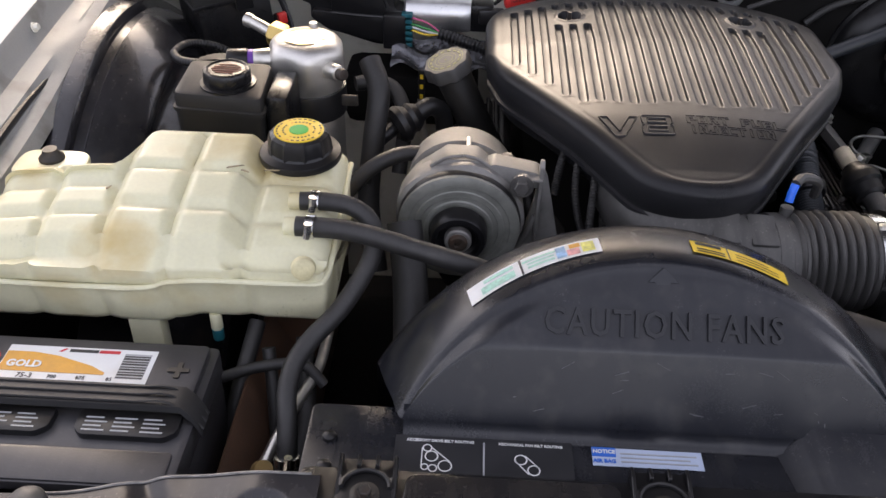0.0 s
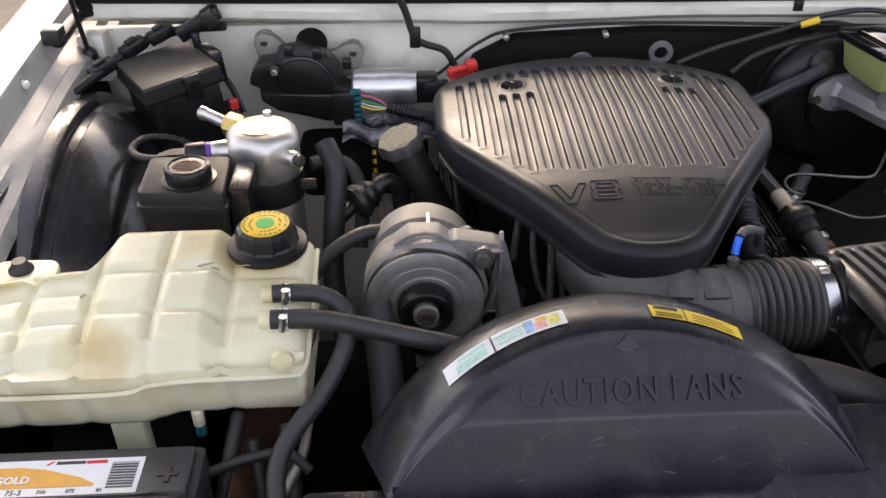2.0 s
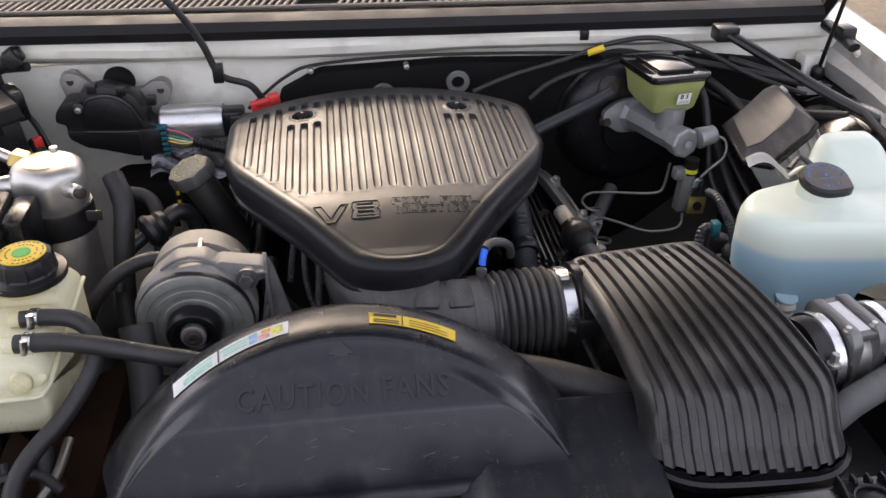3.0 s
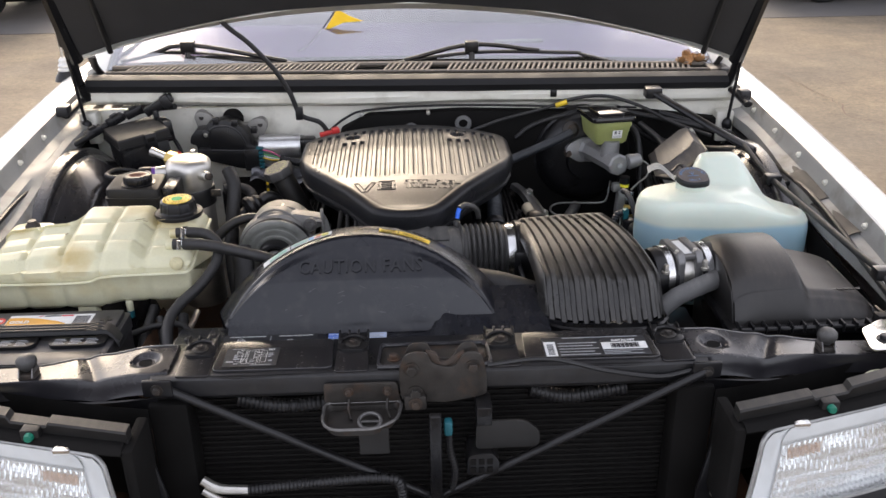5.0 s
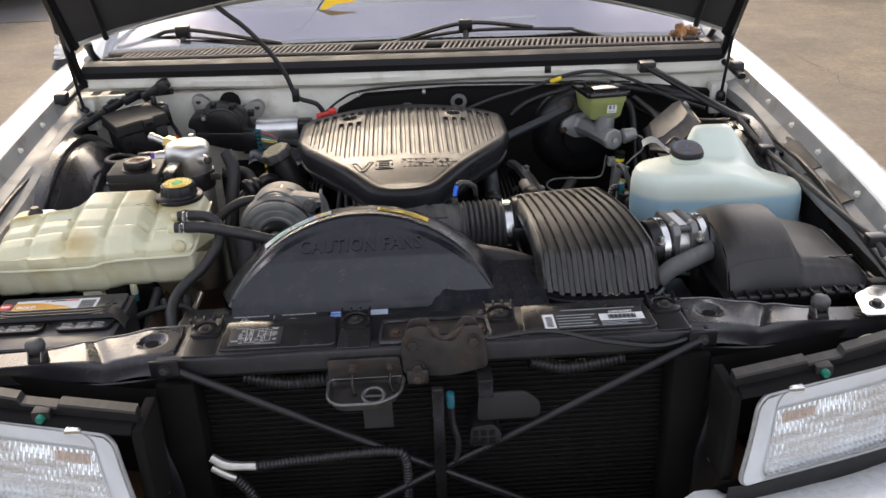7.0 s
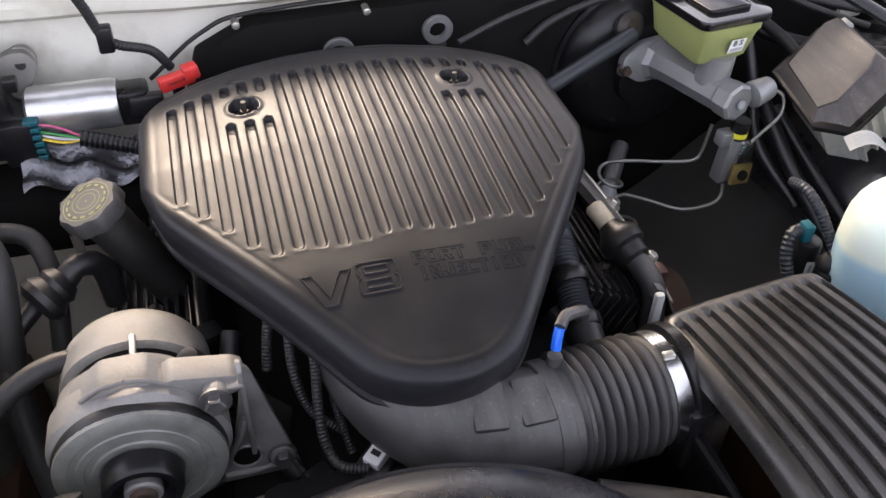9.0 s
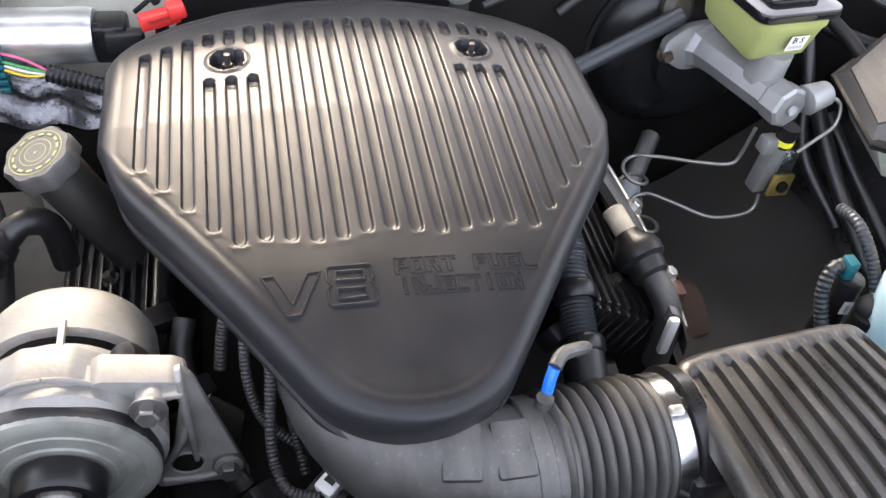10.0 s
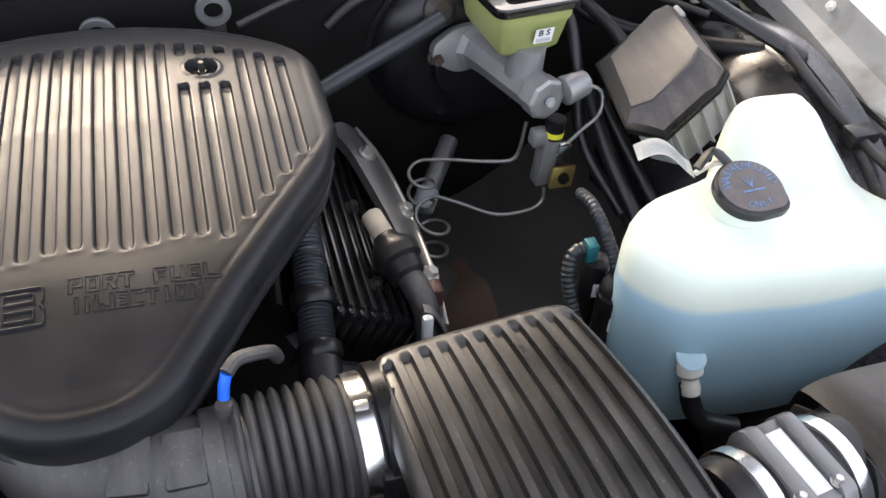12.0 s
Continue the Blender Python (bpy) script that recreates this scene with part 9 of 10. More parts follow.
MD = (MB - MA).normalized()
part("barrel", lathe([(0.030, 0.0), (0.032, 0.012), (0.026, 0.020), (0.024, 0.05), (0.0235, 0.135), (0.025, 0.138), (0.026, 0.160), (0.022, 0.163)], MA, MD, 8), m_mc, mcyl, "silver cast barrel", smooth=0.35)
part("end_hole", cyl(MB - MD * 0.001, MB + MD * 0.0022, 0.006, seg=14), m_grey, mcyl)
part("flange", prism(rounded([(-0.062, -0.008), (-0.03, -0.03), (0.03, -0.03), (0.062, -0.008), (0.062, 0.014), (0.03, 0.03), (-0.03, 0.03), (-0.062, 0.014)], 0.012), 0.0, 0.012, "z", 0.003, m=frame_of(MA, (1, 0.22, 0), (0, 0.1, 1))), m_mc, mcyl)
part("flange_bolt", hexbolt((0.366, 1.312, 0.876), -V(0, 1, 0), 0.0075, 0.014), m_rust, mcyl, "rusty flange nut")
part("valve_boss", cyl(MB + V(0.020, 0.012, 0.004), MB + V(0.052, 0.020, 0.008), 0.018, 0.015, seg=16, edge=0.003), m_mc, mcyl)
part("boss_post", cyl(V(0.448, 1.225, 0.895), V(0.450, 1.222, 0.935), 0.023, 0.021, seg=20), m_mc, mcyl)
mRes = frame_of((0.443, 1.268, 0.955), (1, 0.12, 0), (-0.12, 1, 0.02)) @ Matrix.Diagonal((0.93, 0.93, 1, 1))
res = part("fluid_tank", loft([[mRes @ V(x * k, y * k, z) for x, y in rounded([(-0.050, -0.070), (0.050, -0.070), (0.050, 0.065), (-0.050, 0.065)], 0.014)] for k, z in ((0.72, -0.030), (0.84, -0.022), (0.95, 0.012), (1.0, 0.018), (1.0, 0.028))]), m_olive, mcyl, "olive green fluid tank")
mLid = frame_of((0.443, 1.268, 0.956), (1, 0.12, 0), (-0.12, 1, -0.045)) @ Matrix.Diagonal((0.93, 0.93, 1, 1))
m_lid = mat("polished_black_cap", (0.006, 0.006, 0.007), 0.05, vary=0.2, bump=0.004, grain=40, spec=0.35, coat=0.15)
lid = part("lid", loft([[mLid @ V(x * k, y * k, z) for x, y in rounded([(-0.056, -0.076), (0.056, -0.076), (0.056, 0.071), (-0.056, 0.071)], 0.016)] for k, z in ((1.0, 0.024), (1.03, 0.026), (1.03, 0.034), (1.015, 0.0362), (0.88, 0.0366))]), m_lid, mcyl, "glossy black lid", smooth=0.5)
part("lid_bulge", prism([(x, y) for x, y in rounded([(-0.034, -0.058), (0.034, -0.058), (0.034, 0.050), (-0.034, 0.050)], 0.010)], 0.036, 0.042, "z", 0.002, m=mLid), m_lid, lid)
tag = part("tank_label", box(-0.0115, 0.0115, -0.010, 0.010, 0, 0.0006, 0, 1, m=frame_of((0.4600, 1.2055, 0.953), (1, 0.12, 0), (0, -0.20, 1))), m_paper, res, "white two-letter label", smooth=0)
words("lettering", "B S", 0.0115, frame_of((0.4598, 1.2042, 0.9570), (1, 0.12, 0), (0, -0.20, 1)), m_ink, tag, 0.0003, 1.0, 0.0003)
for k in range(7):
    part("code_bar", box(-0.009 + 0.0027 * k, -0.0076 + 0.0027 * k, -0.008, -0.003, 0.0008, 0.0012, 0, 1, m=frame_of((0.4600, 1.2055, 0.953), (1, 0.12, 0), (0, -0.20, 1))), m_grey, tag, smooth=0)
pvv = thing("proportioning_valve", (0.475, 1.18, 0.78), "cast alloy brake valve block with a yellow band", "brake valve")
mV = pose(0.474, 1.182, 0.812, 2, 3, 8) @ Matrix.Diagonal((0.85, 0.85, 0.9, 1))
part("block", box(-0.013, 0.013, -0.012, 0.012, -0.060, 0.026, 0.004, 2, m=mV), m_mc, pvv)
part("upper_lug", box(-0.030, -0.006, -0.010, 0.012, 0.008, 0.032, 0.004, 2, m=mV), m_mc, pvv)
part("fitting", cyl(mV @ V(0.002, -0.004, 0.02), mV @ V(0.002, -0.004, 0.050), 0.012, seg=16), m_black, pvv)
part("yellow_band", cyl(mV @ V(0.002, -0.004, 0.024), mV @ V(0.002, -0.004, 0.032), 0.0125, seg=16), mat("lemon_plastic", (0.75, 0.72, 0.05), 0.4), pvv)
part("switch", box(0.006, 0.030, -0.020, 0.0, -0.022, 0.012, 0.003, 2, m=mV), m_steel, pvv)
part("gold_plate", box(-0.017, 0.017, -0.003, 0.003, -0.015, 0.015, 0.002, 2, m=pose(0.494, 1.170, 0.772, -8, 10, 10)), m_gold, pvv, "yellow zinc end plate")
# dark disc gives the shaded hole in the end plate
part("plate_hole", cyl((0.494, 1.163, 0.773), (0.494, 1.168, 0.772), 0.0075, seg=16), m_dark, pvv)
coil = [(0.333 + 0.021 * math.cos(a), 1.188 + 0.024 * math.sin(a), 0.742 - 0.0062 * a) for a in span(0.9, 14.5, 34)]
coil2 = [(0.330 + 0.017 * math.cos(a), 1.232 + 0.018 * math.sin(a), 0.772 - 0.0050 * a) for a in span(0.9, 13.0, 30)]
for pts in ([(0.474, 1.175, 0.755), (0.472, 1.170, 0.738), (0.455, 1.165, 0.730), (0.41, 1.165, 0.730), (0.37, 1.19, 0.735)] + coil,
            [(0.450, 1.200, 0.84), (0.445, 1.20, 0.80), (0.435, 1.20, 0.785), (0.40, 1.215, 0.778), (0.365, 1.235, 0.772)] + coil2,
            [(0.512, 1.185, 0.895), (0.532, 1.18, 0.885), (0.530, 1.17, 0.862), (0.508, 1.165, 0.845), (0.492, 1.165, 0.828)]):
    rubber_hose("brake_pipe", pts, 0.0024, "thin steel brake pipe with a coiled loop", material=m_pipe)
cs = thing("column_shaft", (0.36, 1.26, 0.70), "pale grey steering shaft below the brake booster", "shaft")
part("shaft", cyl((0.345, 1.262, 0.690), (0.398, 1.335, 0.728), 0.013, seg=20, edge=0.002), m_zincg, cs)
part("joint", cyl((0.335, 1.248, 0.683), (0.352, 1.272, 0.695), 0.016, seg=18, edge=0.003), m_grey, cs)
rubber_hose("control_cable", [(0.13, 1.33, 0.935), (0.20, 1.345, 0.955), (0.30, 1.36, 0.975), (0.38, 1.365, 0.998), (0.46, 1.36, 1.005), (0.54, 1.34, 0.985), (0.62, 1.30, 0.95), (0.70, 1.25, 0.93)], 0.0042, "black control cable arching over the brake booster")
rubber_hose("control_cable", [(0.24, 1.37, 0.90), (0.28, 1.372, 0.93), (0.36, 1.372, 0.955), (0.48, 1.37, 0.965), (0.60, 1.34, 0.95), (0.72, 1.30, 0.93)], 0.006, "thick black loom behind the brake booster")
ty = thing("cable_tag", (0.351, 1.40, 0.947), "bright yellow sleeve on a control cable", "tag")
part("sleeve", cyl((0.338, 1.362, 0.983), (0.366, 1.358, 0.993), 0.0062, seg=14, edge=0.001), m_yellow, ty)
rubber_hose("wing_cable", [(0.742, 1.145, 0.938), (0.752, 1.06, 0.915), (0.760, 0.985, 0.902), (0.766, 0.80, 0.900), (0.768, 0.64, 0.899), (0.773, 0.556, 0.898), (0.785, 0.53, 0.875)], 0.0062, "black cable clipped along the inner wing")
for p in ((0.758, 1.01, 0.905), (0.773, 0.553, 0.898)):
    ck = thing("cable_clip", p, "black clip holding the cable to the wing", "clip", "cable clips")
    part("clip_body", box(p[0] - 0.014, p[0] + 0.020, p[1] - 0.012, p[1] + 0.012, p[2] - 0.012, p[2] + 0.009, 0.003), m_black, ck)
    part("clip_foot", box(p[0] + 0.015, p[0] + 0.040, p[1] - 0.008, p[1] + 0.008, p[2] - 0.016, p[2] - 0.006, 0.002), m_black, ck)
gs = thing("cowl_stay", (0.575, 1.30, 1.02), "black diagonal stay from the cowl to the wing", "stay")
part("bar", tube([(0.575, 1.325, 1.018), (0.63, 1.27, 0.99), (0.70, 1.20, 0.955), (0.76, 1.13, 0.93)], 0.012, 10, flat=0.7), m_black, gs)
part("foot", box(0.552, 0.592, 1.315, 1.350, 1.006, 1.032, 0.004), m_black, gs)
for pts, r in (([(0.52, 1.36, 0.93), (0.60, 1.30, 0.90), (0.68, 1.24, 0.90), (0.74, 1.18, 0.915)], 0.014), ([(0.50, 1.33, 0.95), (0.525, 1.29, 0.93), (0.53, 1.25, 0.88), (0.53, 1.20, 0.80), (0.56, 1.12, 0.74)], 0.011),
               ([(0.545, 1.33, 0.94), (0.575, 1.27, 0.92), (0.585, 1.22, 0.905)], 0.012), ([(0.54, 1.24, 0.86), (0.55, 1.16, 0.80), (0.57, 1.08, 0.74), (0.58, 1.0, 0.70)], 0.014), ([(0.56, 1.22, 0.84), (0.58, 1.14, 0.79), (0.60, 1.05, 0.74)], 0.010),
               ([(0.60, 1.36, 0.96), (0.68, 1.33, 0.94), (0.76, 1.28, 0.925)], 0.010)):
    rubber_hose("wiring_loom", pts, r * 0.72, "black taped wiring loom behind the relay box", material=m_rubber)
rb = thing("relay_box", (0.60, 1.15, 0.86), "dusty taupe relay box cover on a pale ribbed bracket", "relay box")
RBN = V(-0.52, -0.02, 0.855)
RBT = [V(0.541, 1.124, 0.899), V(0.561, 1.116, 0.911), V(0.611, 1.133, 0.942), V(0.624, 1.145, 0.954), V(0.632, 1.240, 0.957), V(0.616, 1.243, 0.949), V(0.553, 1.214, 0.911)]
RBR = [V(0.534, 1.112, 0.882), V(0.566, 1.082, 0.886), V(0.628, 1.099, 0.928), V(0.643, 1.112, 0.940), V(0.650, 1.246, 0.946), V(0.622, 1.256, 0.930), V(0.546, 1.226, 0.893)]
mid = sum(RBT, V(0, 0, 0)) / 7
b = loft([[p + (mid - p) * k - RBN * h for p in RBT] for k, h in ((0.06, 0.0), (0.015, 0.0006), (0.0, 0.003))][::-1], caps=False)
b.faces.new([b.verts.new(p + (mid - p) * 0.06) for p in RBT])
loft([[p + (mid - p) * 0.0 - RBN * 0.003 for p in RBT], RBR], caps=False, bm=b)
bmesh.ops.remove_doubles(b, verts=b.verts, dist=0.0002)
part("cover", b, mat("relay_plastic", (0.040, 0.038, 0.040), 0.45, dust=0.42, dustcol=(0.28, 0.25, 0.225), vary=0.15, scale=25, bump=0.02), rb, smooth=0.3)
rmid = sum(RBR, V(0, 0, 0)) / 7
part("rim", loft([[p + (p - rmid) * k - RBN * h for p in RBR] for k, h in ((0.0, -0.001), (0.04, 0.0), (0.05, 0.002), (0.05, 0.007), (0.0, 0.008))]), m_black, rb, smooth=0.4)
m_pale = mat("pale_bracket_plastic", (0.42, 0.42, 0.40), 0.5, vary=0.15, scale=30, bump=0.02, stain=(0.18, 0.165, 0.14), stainscale=30, stainamt=0.6)
part("pale_base", loft([[p + (rmid - p) * k - RBN * h for p in RBR] for k, h in ((0.10, 0.008), (0.14, 0.075))]), m_pale, rb, "pale plastic base")
for k in range(5):
    c = RBR[1] + (RBR[3] - RBR[1]) * (0.08 + 0.21 * k) + (rmid - RBR[1]) * 0.05
    e = (RBR[3] - RBR[1]).normalized()
    o = e.cross(RBN).normalized() * 0.009
    part("base_rib", loft([[c + e * a + o * f_ - RBN * h for a, f_ in ((-0.0012, -0.6), (0.0012, -0.6), (0.0012, 0.8), (-0.0012, 0.8))] for h in (0.008, 0.072)]), m_pale, rb, smooth=0)
part("side_catch", box(-0.006, 0.006, -0.010, 0.010, -0.010, 0.004, 0.002, 2, m=frame_of((0.645, 1.235, 0.946), (0.85, 0.0, 0.52), (0, 1, 0.1))), m_pale, rb)

# ---- washer tank ----
m_wash = bpy.data.materials.new("washer_tank_plastic")
m_wash.use_nodes = True
nt = m_wash.node_tree
P = nt.nodes["Principled BSDF"]
geo = nt.nodes.new("ShaderNodeNewGeometry")
sep = nt.nodes.new("ShaderNodeSeparateXYZ")
nt.links.new(geo.outputs["Position"], sep.inputs[0])
lev = nt.nodes.new("ShaderNodeMapRange")
lev.inputs[1].default_value, lev.inputs[2].default_value = 0.862, 0.872
nt.links.new(sep.outputs[2], lev.inputs[0])
nz = nt.nodes.new("ShaderNodeTexNoise")
nz.inputs["Scale"].default_value = 14
nmix = nt.nodes.new("ShaderNodeMix")
nmix.data_type = "RGBA"
nt.links.new(nz.outputs[0], nmix.inputs[0])
nmix.inputs[6].default_value, nmix.inputs[7].default_value = (0.66, 0.74, 0.64, 1), (0.72, 0.78, 0.68, 1)
wmix = nt.nodes.new("ShaderNodeMix")
wmix.data_type = "RGBA"
nt.links.new(lev.outputs[0], wmix.inputs[0])
wmix.inputs[6].default_value = (0.40, 0.60, 0.68, 1)
nt.links.new(nmix.outputs[2], wmix.inputs[7])
nt.links.new(wmix.outputs[2], P.inputs["Base Color"])
P.inputs["Roughness"].default_value = 0.35
P.inputs["Subsurface Weight"].default_value = 0.4
P.inputs["Subsurface Radius"].default_value = (0.015, 0.02, 0.022)
P.inputs["Subsurface Scale"].default_value = 1.0
wt = thing("washer_tank", (0.60, 0.92, 0.78), "milky washer tank half full of pale blue fluid", "washer tank")


def wash_outline():
    return rounded([(0.428, 0.895), (0.470, 0.842), (0.60, 0.825), (0.775, 0.835), (0.79, 0.885), (0.745, 0.935), (0.690, 1.030), (0.600, 1.035), (0.545, 0.965), (0.45, 0.945)], 0.030, 6)


wo = wash_outline()
wc = V(0.62, 0.93, 0)


def wring(k, zf):
    out = []
    for x, y in wo:
        p = wc + (V(x, y, 0) - wc) * k
        out.append((p.x, p.y, zf(p.x, p.y)))
    return out


def wtop(x, y):
    # a tall shoulder behind the filler, falling away towards the wing
    return 0.918 + 0.046 * step01(0.93, 1.0, y) * step01(0.55, 0.60, x) * (1 - step01(0.665, 0.72, x)) - 0.034 * step01(0.66, 0.74, x) * (1 - step01(0.95, 1.02, y)) + 0.012 * math.exp(-(((x - 0.55) / 0.05) ** 2 + ((y - 0.905) / 0.05) ** 2))


rings = [wring(0.90, lambda x, y: 0.690), wring(0.97, lambda x, y: 0.70), wring(0.985, lambda x, y: 0.76), wring(1.0, lambda x, y: 0.80), wring(1.0, lambda x, y: 0.84), wring(1.0, lambda x, y: 0.5 * 0.84 + 0.5 * (wtop(x, y) - 0.03)), wring(0.998, lambda x, y: wtop(x, y) - 0.030),
         wring(0.985, lambda x, y: wtop(x, y) - 0.015), wring(0.955, lambda x, y: wtop(x, y) - 0.005)]
for k in span(0.92, 0.02, 16):
    rings.append(wring(k, lambda x, y: wtop(x, y)))
part("body", loft(rings), m_wash, wt, "milky plastic body over blue fluid", smooth=1.2)
axW = V(-0.05, -0.22, 1).normalized()
WC = V(0.547, 0.907, 0.943)
part("neck", lathe([(0.031, -0.02), (0.031, 0.008)], WC, axW, 32), m_wash, wt)


def spout(a):
    # a pulling lip on one side
    return 1 + 0.20 * math.exp(-((a - 2.54) / 0.34) ** 2)


wcap = part("filler_cap", lathe([(0.030, 0), (0.0325, 0.003), (0.0325, 0.011), (0.030, 0.014), (0.018, 0.0145)], WC, axW, 40, sq=spout), m_black, wt, "grey-topped cap with a pulling lip and faded blue print")
part("cap_top", lathe([(0.029, 0.0135), (0.0295, 0.0146), (0.028, 0.0150), (0.004, 0.0150)], WC, axW, 40, sq=spout), mat("chalky_taupe_plastic", (0.15, 0.13, 0.12), 0.6, vary=0.25, scale=60, stain=(0.09, 0.08, 0.075), stainscale=40, stainamt=0.5), wcap, "chalky weathered top")
mW = frame_of(WC + axW * 0.0153, (1, 0, 0.05), (0, 1, 0.22))
m_ltblue = mat("light_blue_print", (0.13, 0.22, 0.36), 0.5, vary=0.5, scale=150)
for i, ch in enumerate("WASHER"):
    a = radians(168 - 18 * i)
    words("lettering", ch, 0.0105, mW @ pose(0.0225 * math.cos(a), 0.0225 * math.sin(a), 0, 0, 0, math.degrees(a) - 90), m_ltblue, wcap, 0.0003)
for i, ch in enumerate(("F", "L", "U", "I", "D")):
    a = radians(66 - 16 * i)
    words("lettering", ch, 0.0105, mW @ pose(0.0225 * math.cos(a), 0.0225 * math.sin(a), 0, 0, 0, math.degrees(a) - 90), m_ltblue, wcap, 0.0003)
for i, ch in enumerate("ONLY"):
    a = radians(246 + 16 * i)
    words("lettering", ch, 0.0085, mW @ pose(0.0225 * math.cos(a), 0.0225 * math.sin(a), 0, 0, 0, math.degrees(a) + 90), m_ltblue, wcap, 0.0003)
for r in (25, 0, -25):
    part("symbol_line", box(-0.0006, 0.0006, -0.001, 0.012, 0, 0.0005, 0, 1, m=mW @ pose(0, -0.002, 0, 0, 0, r)), m_ltblue, wcap, smooth=0)
part("symbol_arc", box(-0.011, 0.011, -0.007, -0.005, 0, 0.0005, 0, 1, m=mW), m_ltblue, wcap, smooth=0)
part("cap_strap", tube([WC + V(0.0, 0.03, 0.010), WC + V(-0.012, 0.048, 0.018), WC + V(-0.03, 0.04, 0.006)], 0.006, 8, flat=0.5), m_rubber, wt)
part("level_valve", lathe([(0.011, 0), (0.0130, 0.003), (0.0130, 0.012), (0.010, 0.015), (0.0085, 0.017), (0.0085, 0.024), (0.0095, 0.026), (0.0095, 0.034)], (0.490, 0.838, 0.802), (0.05, -0.45, -0.9), 24), mat("cream_nylon", (0.66, 0.65, 0.56), 0.45, vary=0.08, scale=60), wt, "white plastic outlet valve")
part("valve_rim", lathe([(0.0150, 0), (0.0155, 0.0012), (0.0145, 0.0024), (0.004, 0.0028)], (0.490, 0.838, 0.808), (0.0, -0.25, 1), 24), m_wash, wt)
part("outlet_hose", tube([(0.4915, 0.829, 0.777), (0.494, 0.820, 0.758), (0.505, 0.81, 0.740), (0.54, 0.80, 0.73)], 0.010, 12), m_rubber, wt)
tg = thing("paper_tag", (0.49, 0.96, 0.95), "curled cream paper tag tied by the washer cap", "paper tag")
part("paper", thicken(sheet(lambda u, v: (0.480 + 0.052 * u, 0.990 - 0.025 * u + 0.016 * v, 0.932 + 0.012 * math.sin(u * 4.2) + 0.008 * v), span(0, 1, 14), span(0, 1, 5)), 0.0006), mat("cream_paper", (0.52, 0.50, 0.44), 0.6, vary=0.12, scale=60), tg)
for k in range(5):
    part("print_line", thicken(sheet(lambda u, v, k=k: (0.485 + 0.040 * u, 0.9905 - 0.020 * u + 0.0022 * k + 0.0008 * v, 0.9338 + 0.012 * math.sin((0.1 + 0.77 * u) * 4.2) + 0.0012 * k), span(0, 1, 8), span(0, 1, 1)), 0.0003), m_grey, tg, smooth=0)
part("wire_loop", tube([(0.528, 0.962, 0.93), (0.54, 0.955, 0.945), (0.552, 0.945, 0.95)], 0.003, 8), m_zinc, tg)
wp = thing("washer_pump", (0.415, 0.93, 0.80), "black washer pump with teal plugs beside the tank", "pump")
part("pump_body", cyl((0.437, 0.955, 0.72), (0.437, 0.955, 0.842), 0.0145, seg=20, edge=0.004), m_black, wp)
part("second_body", cyl((0.440, 0.917, 0.70), (0.440, 0.917, 0.828), 0.0155, seg=20, edge=0.004), m_black, wp)
part("second_cap", lathe([(0.013, 0), (0.0135, 0.006), (0.009, 0.014), (0.005, 0.017)], (0.441, 0.922, 0.828), (0.05, 0.1, 1), 18), m_blackm, wp, "smoky domed cap")
for px, py, pz in ((0.4355, 0.9397, 0.811), (0.438, 0.9007, 0.800)):
    tagp = part("pump_label", box(-0.005, 0.005, -0.009, 0.009, 0, 0.0005, 0, 1, m=frame_of((px, py, pz), (1, -0.25, 0), (0, 0, 1))), m_paper, wp, smooth=0)
    part("code_bar", box(-0.0015, 0.0020, -0.006, 0.005, 0.0005, 0.0008, 0, 1, m=frame_of((px, py, pz), (1, -0.25, 0), (0, 0, 1))), m_grey, tagp, smooth=0)
part("plug", box(0.423, 0.435, 0.950, 0.966, 0.842, 0.864, 0.002), m_teal, wp, "teal wiring plug")
part("plug", box(0.444, 0.450, 0.926, 0.934, 0.842, 0.856, 0.002), m_teal, wp, "teal wiring plug")
part("lead", tube([(0.426, 0.962, 0.853), (0.411, 0.958, 0.852), (0.404, 0.948, 0.832), (0.407, 0.930, 0.800), (0.415, 0.905, 0.765), (0.42, 0.88, 0.73)], 0.0076, 12, rings=0.0055, depth=0.0016), m_slate, wp, "grey corrugated lead")
part("upper_lead", tube([(0.447, 0.930, 0.846), (0.445, 0.944, 0.862), (0.440, 0.962, 0.880), (0.436, 0.985, 0.890), (0.434, 1.01, 0.885)], 0.0066, 10, rings=0.0048, depth=0.0010), m_slate, wp)

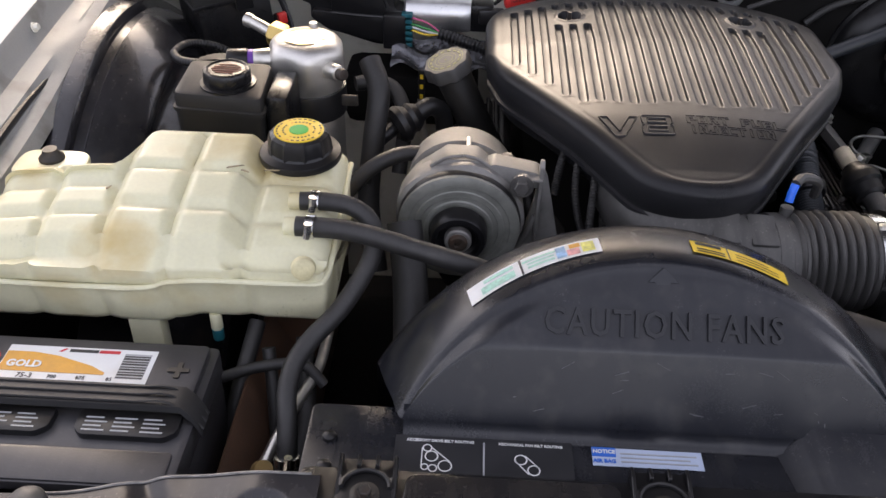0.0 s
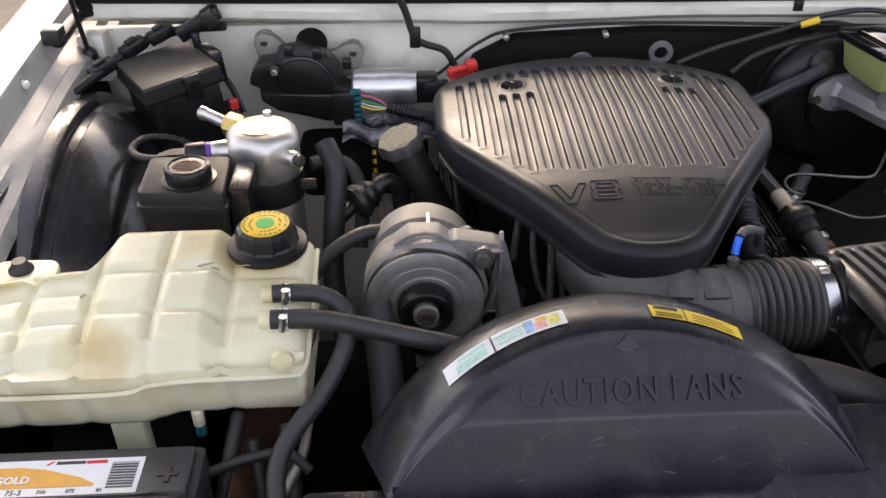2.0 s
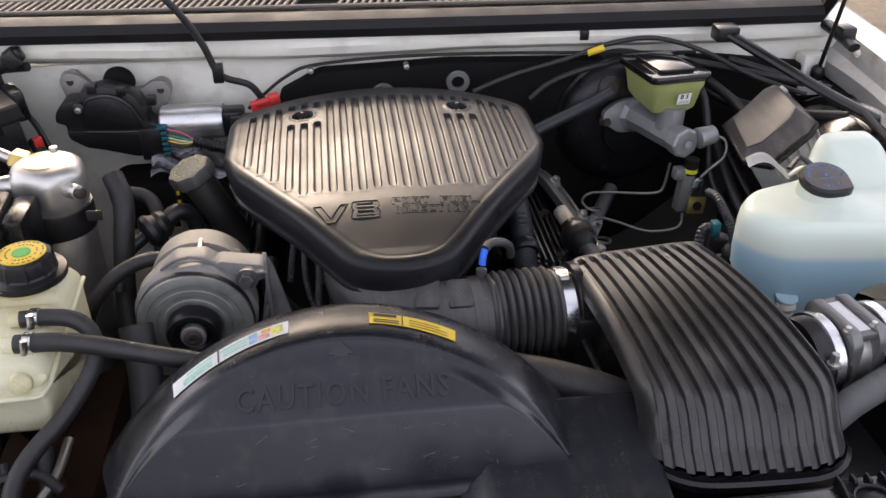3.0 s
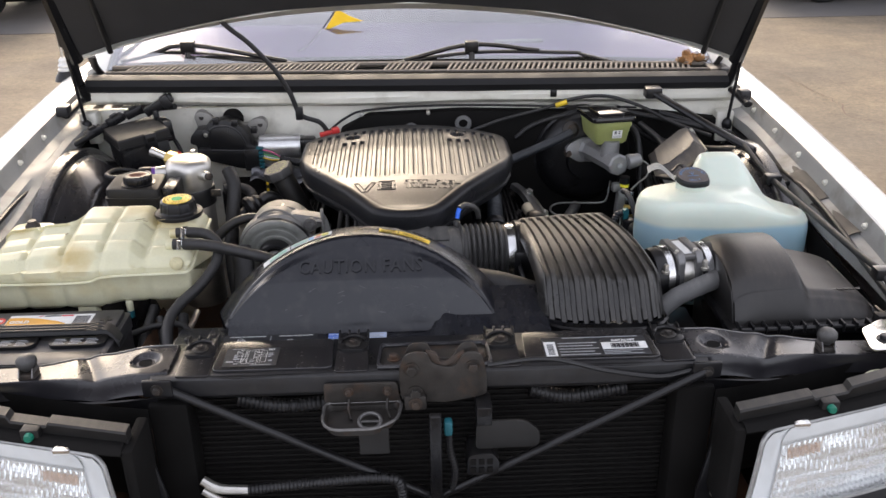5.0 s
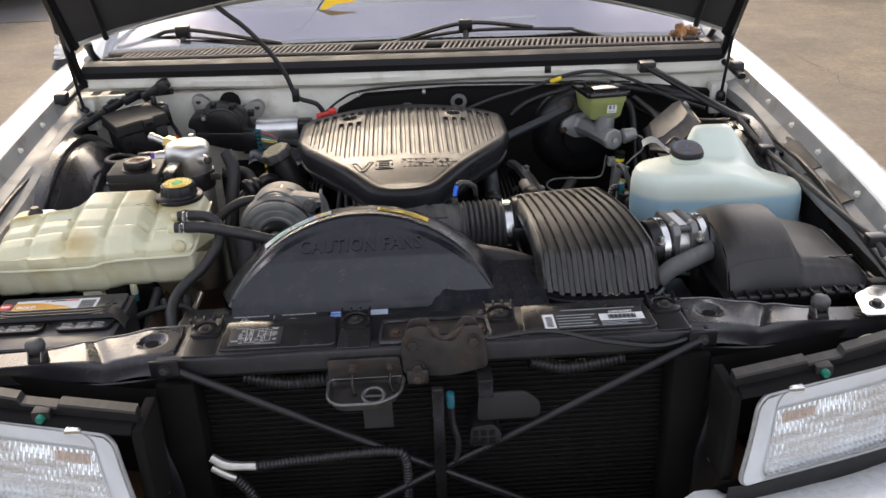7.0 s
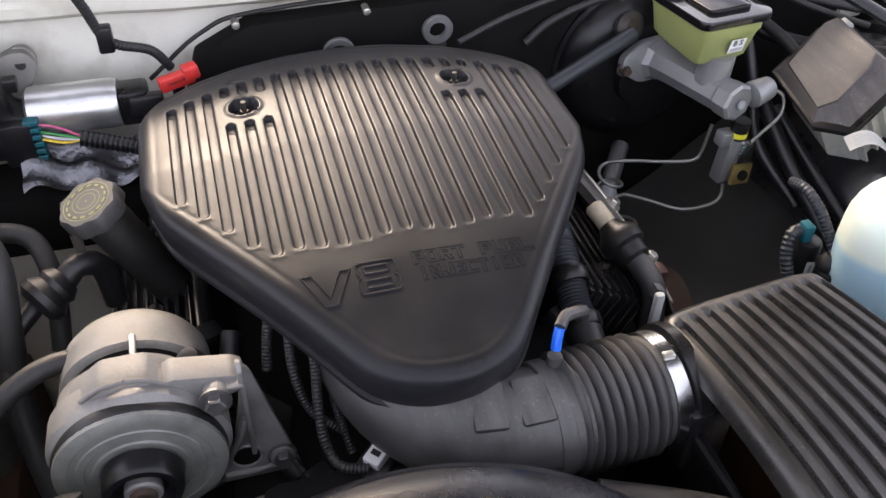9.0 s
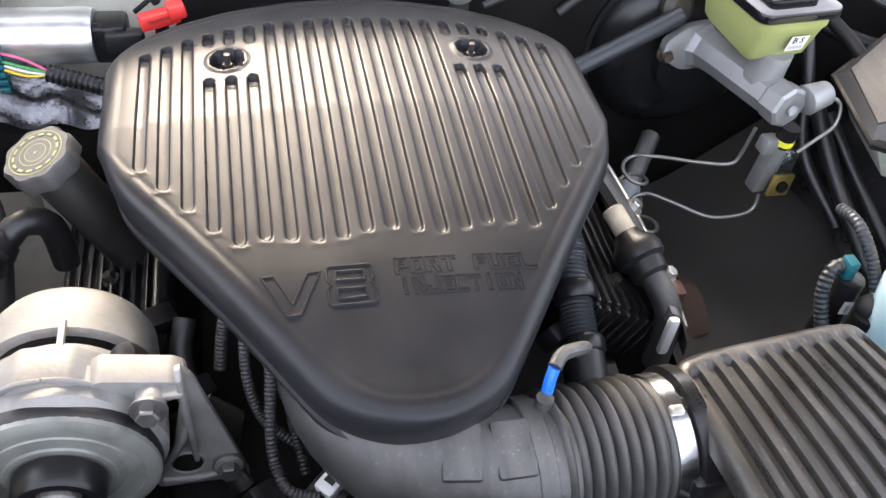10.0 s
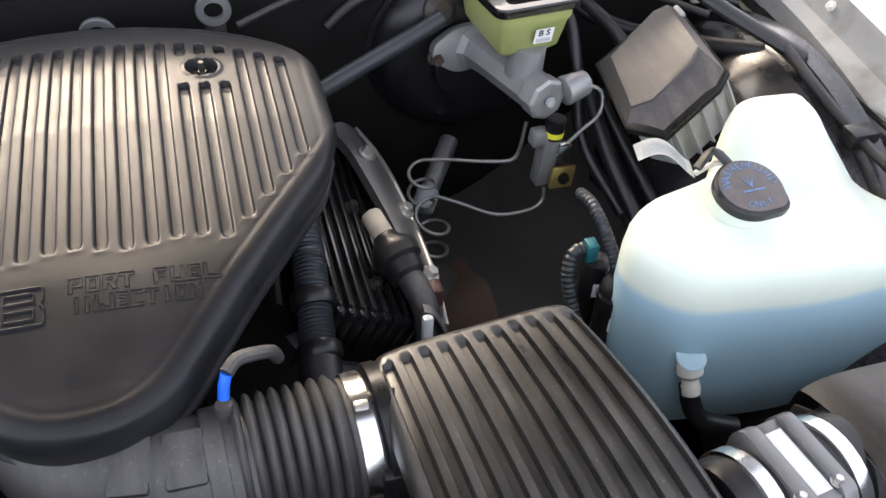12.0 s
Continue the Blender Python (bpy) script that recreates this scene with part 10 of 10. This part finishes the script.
# ---- breather on the right valve cover ----
bv = thing("breather_valve", (0.25, 1.08, 0.80), "grey-topped breather valve with a black elbow hose", "breather valve")
p0, p1 = V(0.243, 1.068, 0.812), V(0.268, 0.985, 0.785)
dB = (p1 - p0).normalized()
part("pale_pipe", lathe([(0.0105, -0.032), (0.012, -0.030), (0.012, 0.0)], p0, dB, 18), mat("nicotine_plastic", (0.42, 0.37, 0.28), 0.5, vary=0.2, scale=60), bv, "pale yellowed pipe end")
part("boot", lathe([(0.014, 0.0), (0.016, 0.006), (0.025, 0.016), (0.027, 0.024), (0.026, 0.034), (0.021, 0.038), (0.020, 0.052), (0.016, 0.056)], p0, dB, 24), m_rubber, bv, "flared black boot")
part("elbow", tube([p0 + dB * 0.05, p0 + dB * 0.075, p0 + dB * 0.095 + V(0, 0, -0.015), p0 + dB * 0.10 + V(0, 0, -0.08)], 0.0145, 14), m_rubberold, bv)
part("clip", box(p1.x + 0.008, p1.x + 0.022, p1.y + 0.008, p1.y + 0.030, p1.z - 0.018, p1.z + 0.008, 0.004), mat("oxblood_plastic", (0.05, 0.018, 0.014), 0.5), bv, "dark red plastic clip")
part("white_tape", box(0.258, 0.270, 0.960, 0.970, 0.735, 0.790, 0.004), m_paper, bv, "white plastic sleeve")
rdh = rubber_hose("ribbed_duct", [(0.155, 1.06, 0.86), (0.155, 1.02, 0.845), (0.15, 0.96, 0.82), (0.145, 0.90, 0.80), (0.13, 0.84, 0.78)], 0.0175, "black ribbed duct hose beside the engine cover", rings=0.0042, material=m_slate)
for p in ((0.152, 0.985, 0.832), (0.148, 0.935, 0.812)):
    part("collar", lathe([(0.020, 0), (0.022, 0.003), (0.022, 0.014), (0.020, 0.017)], p, (-0.03, -0.9, -0.35), 24), m_black, rdh, "smooth black collar")
part("smooth_sleeve", tube([(0.147, 0.932, 0.811), (0.144, 0.895, 0.798), (0.138, 0.865, 0.787)], 0.0205, 16), m_rubber, rdh)
# added behind the glass in place of a reflection, placed to fit the camera's view
flag = thing("pennant", (-0.22, 1.64, 1.07), "small yellow pennant on a thin stick, standing for a reflection in the windscreen", "flag")
part("stick", tube([(-0.337, 1.69, 1.062), (-0.295, 1.69, 1.085), (-0.217, 1.689, 1.179)], 0.002, 6), m_black, flag)
part("cloth", prism([(-0.255, 1.120), (-0.200, 1.142), (-0.147, 1.145), (-0.180, 1.158), (-0.217, 1.177)], 1.688, 1.690, "y"), m_yellow, flag)
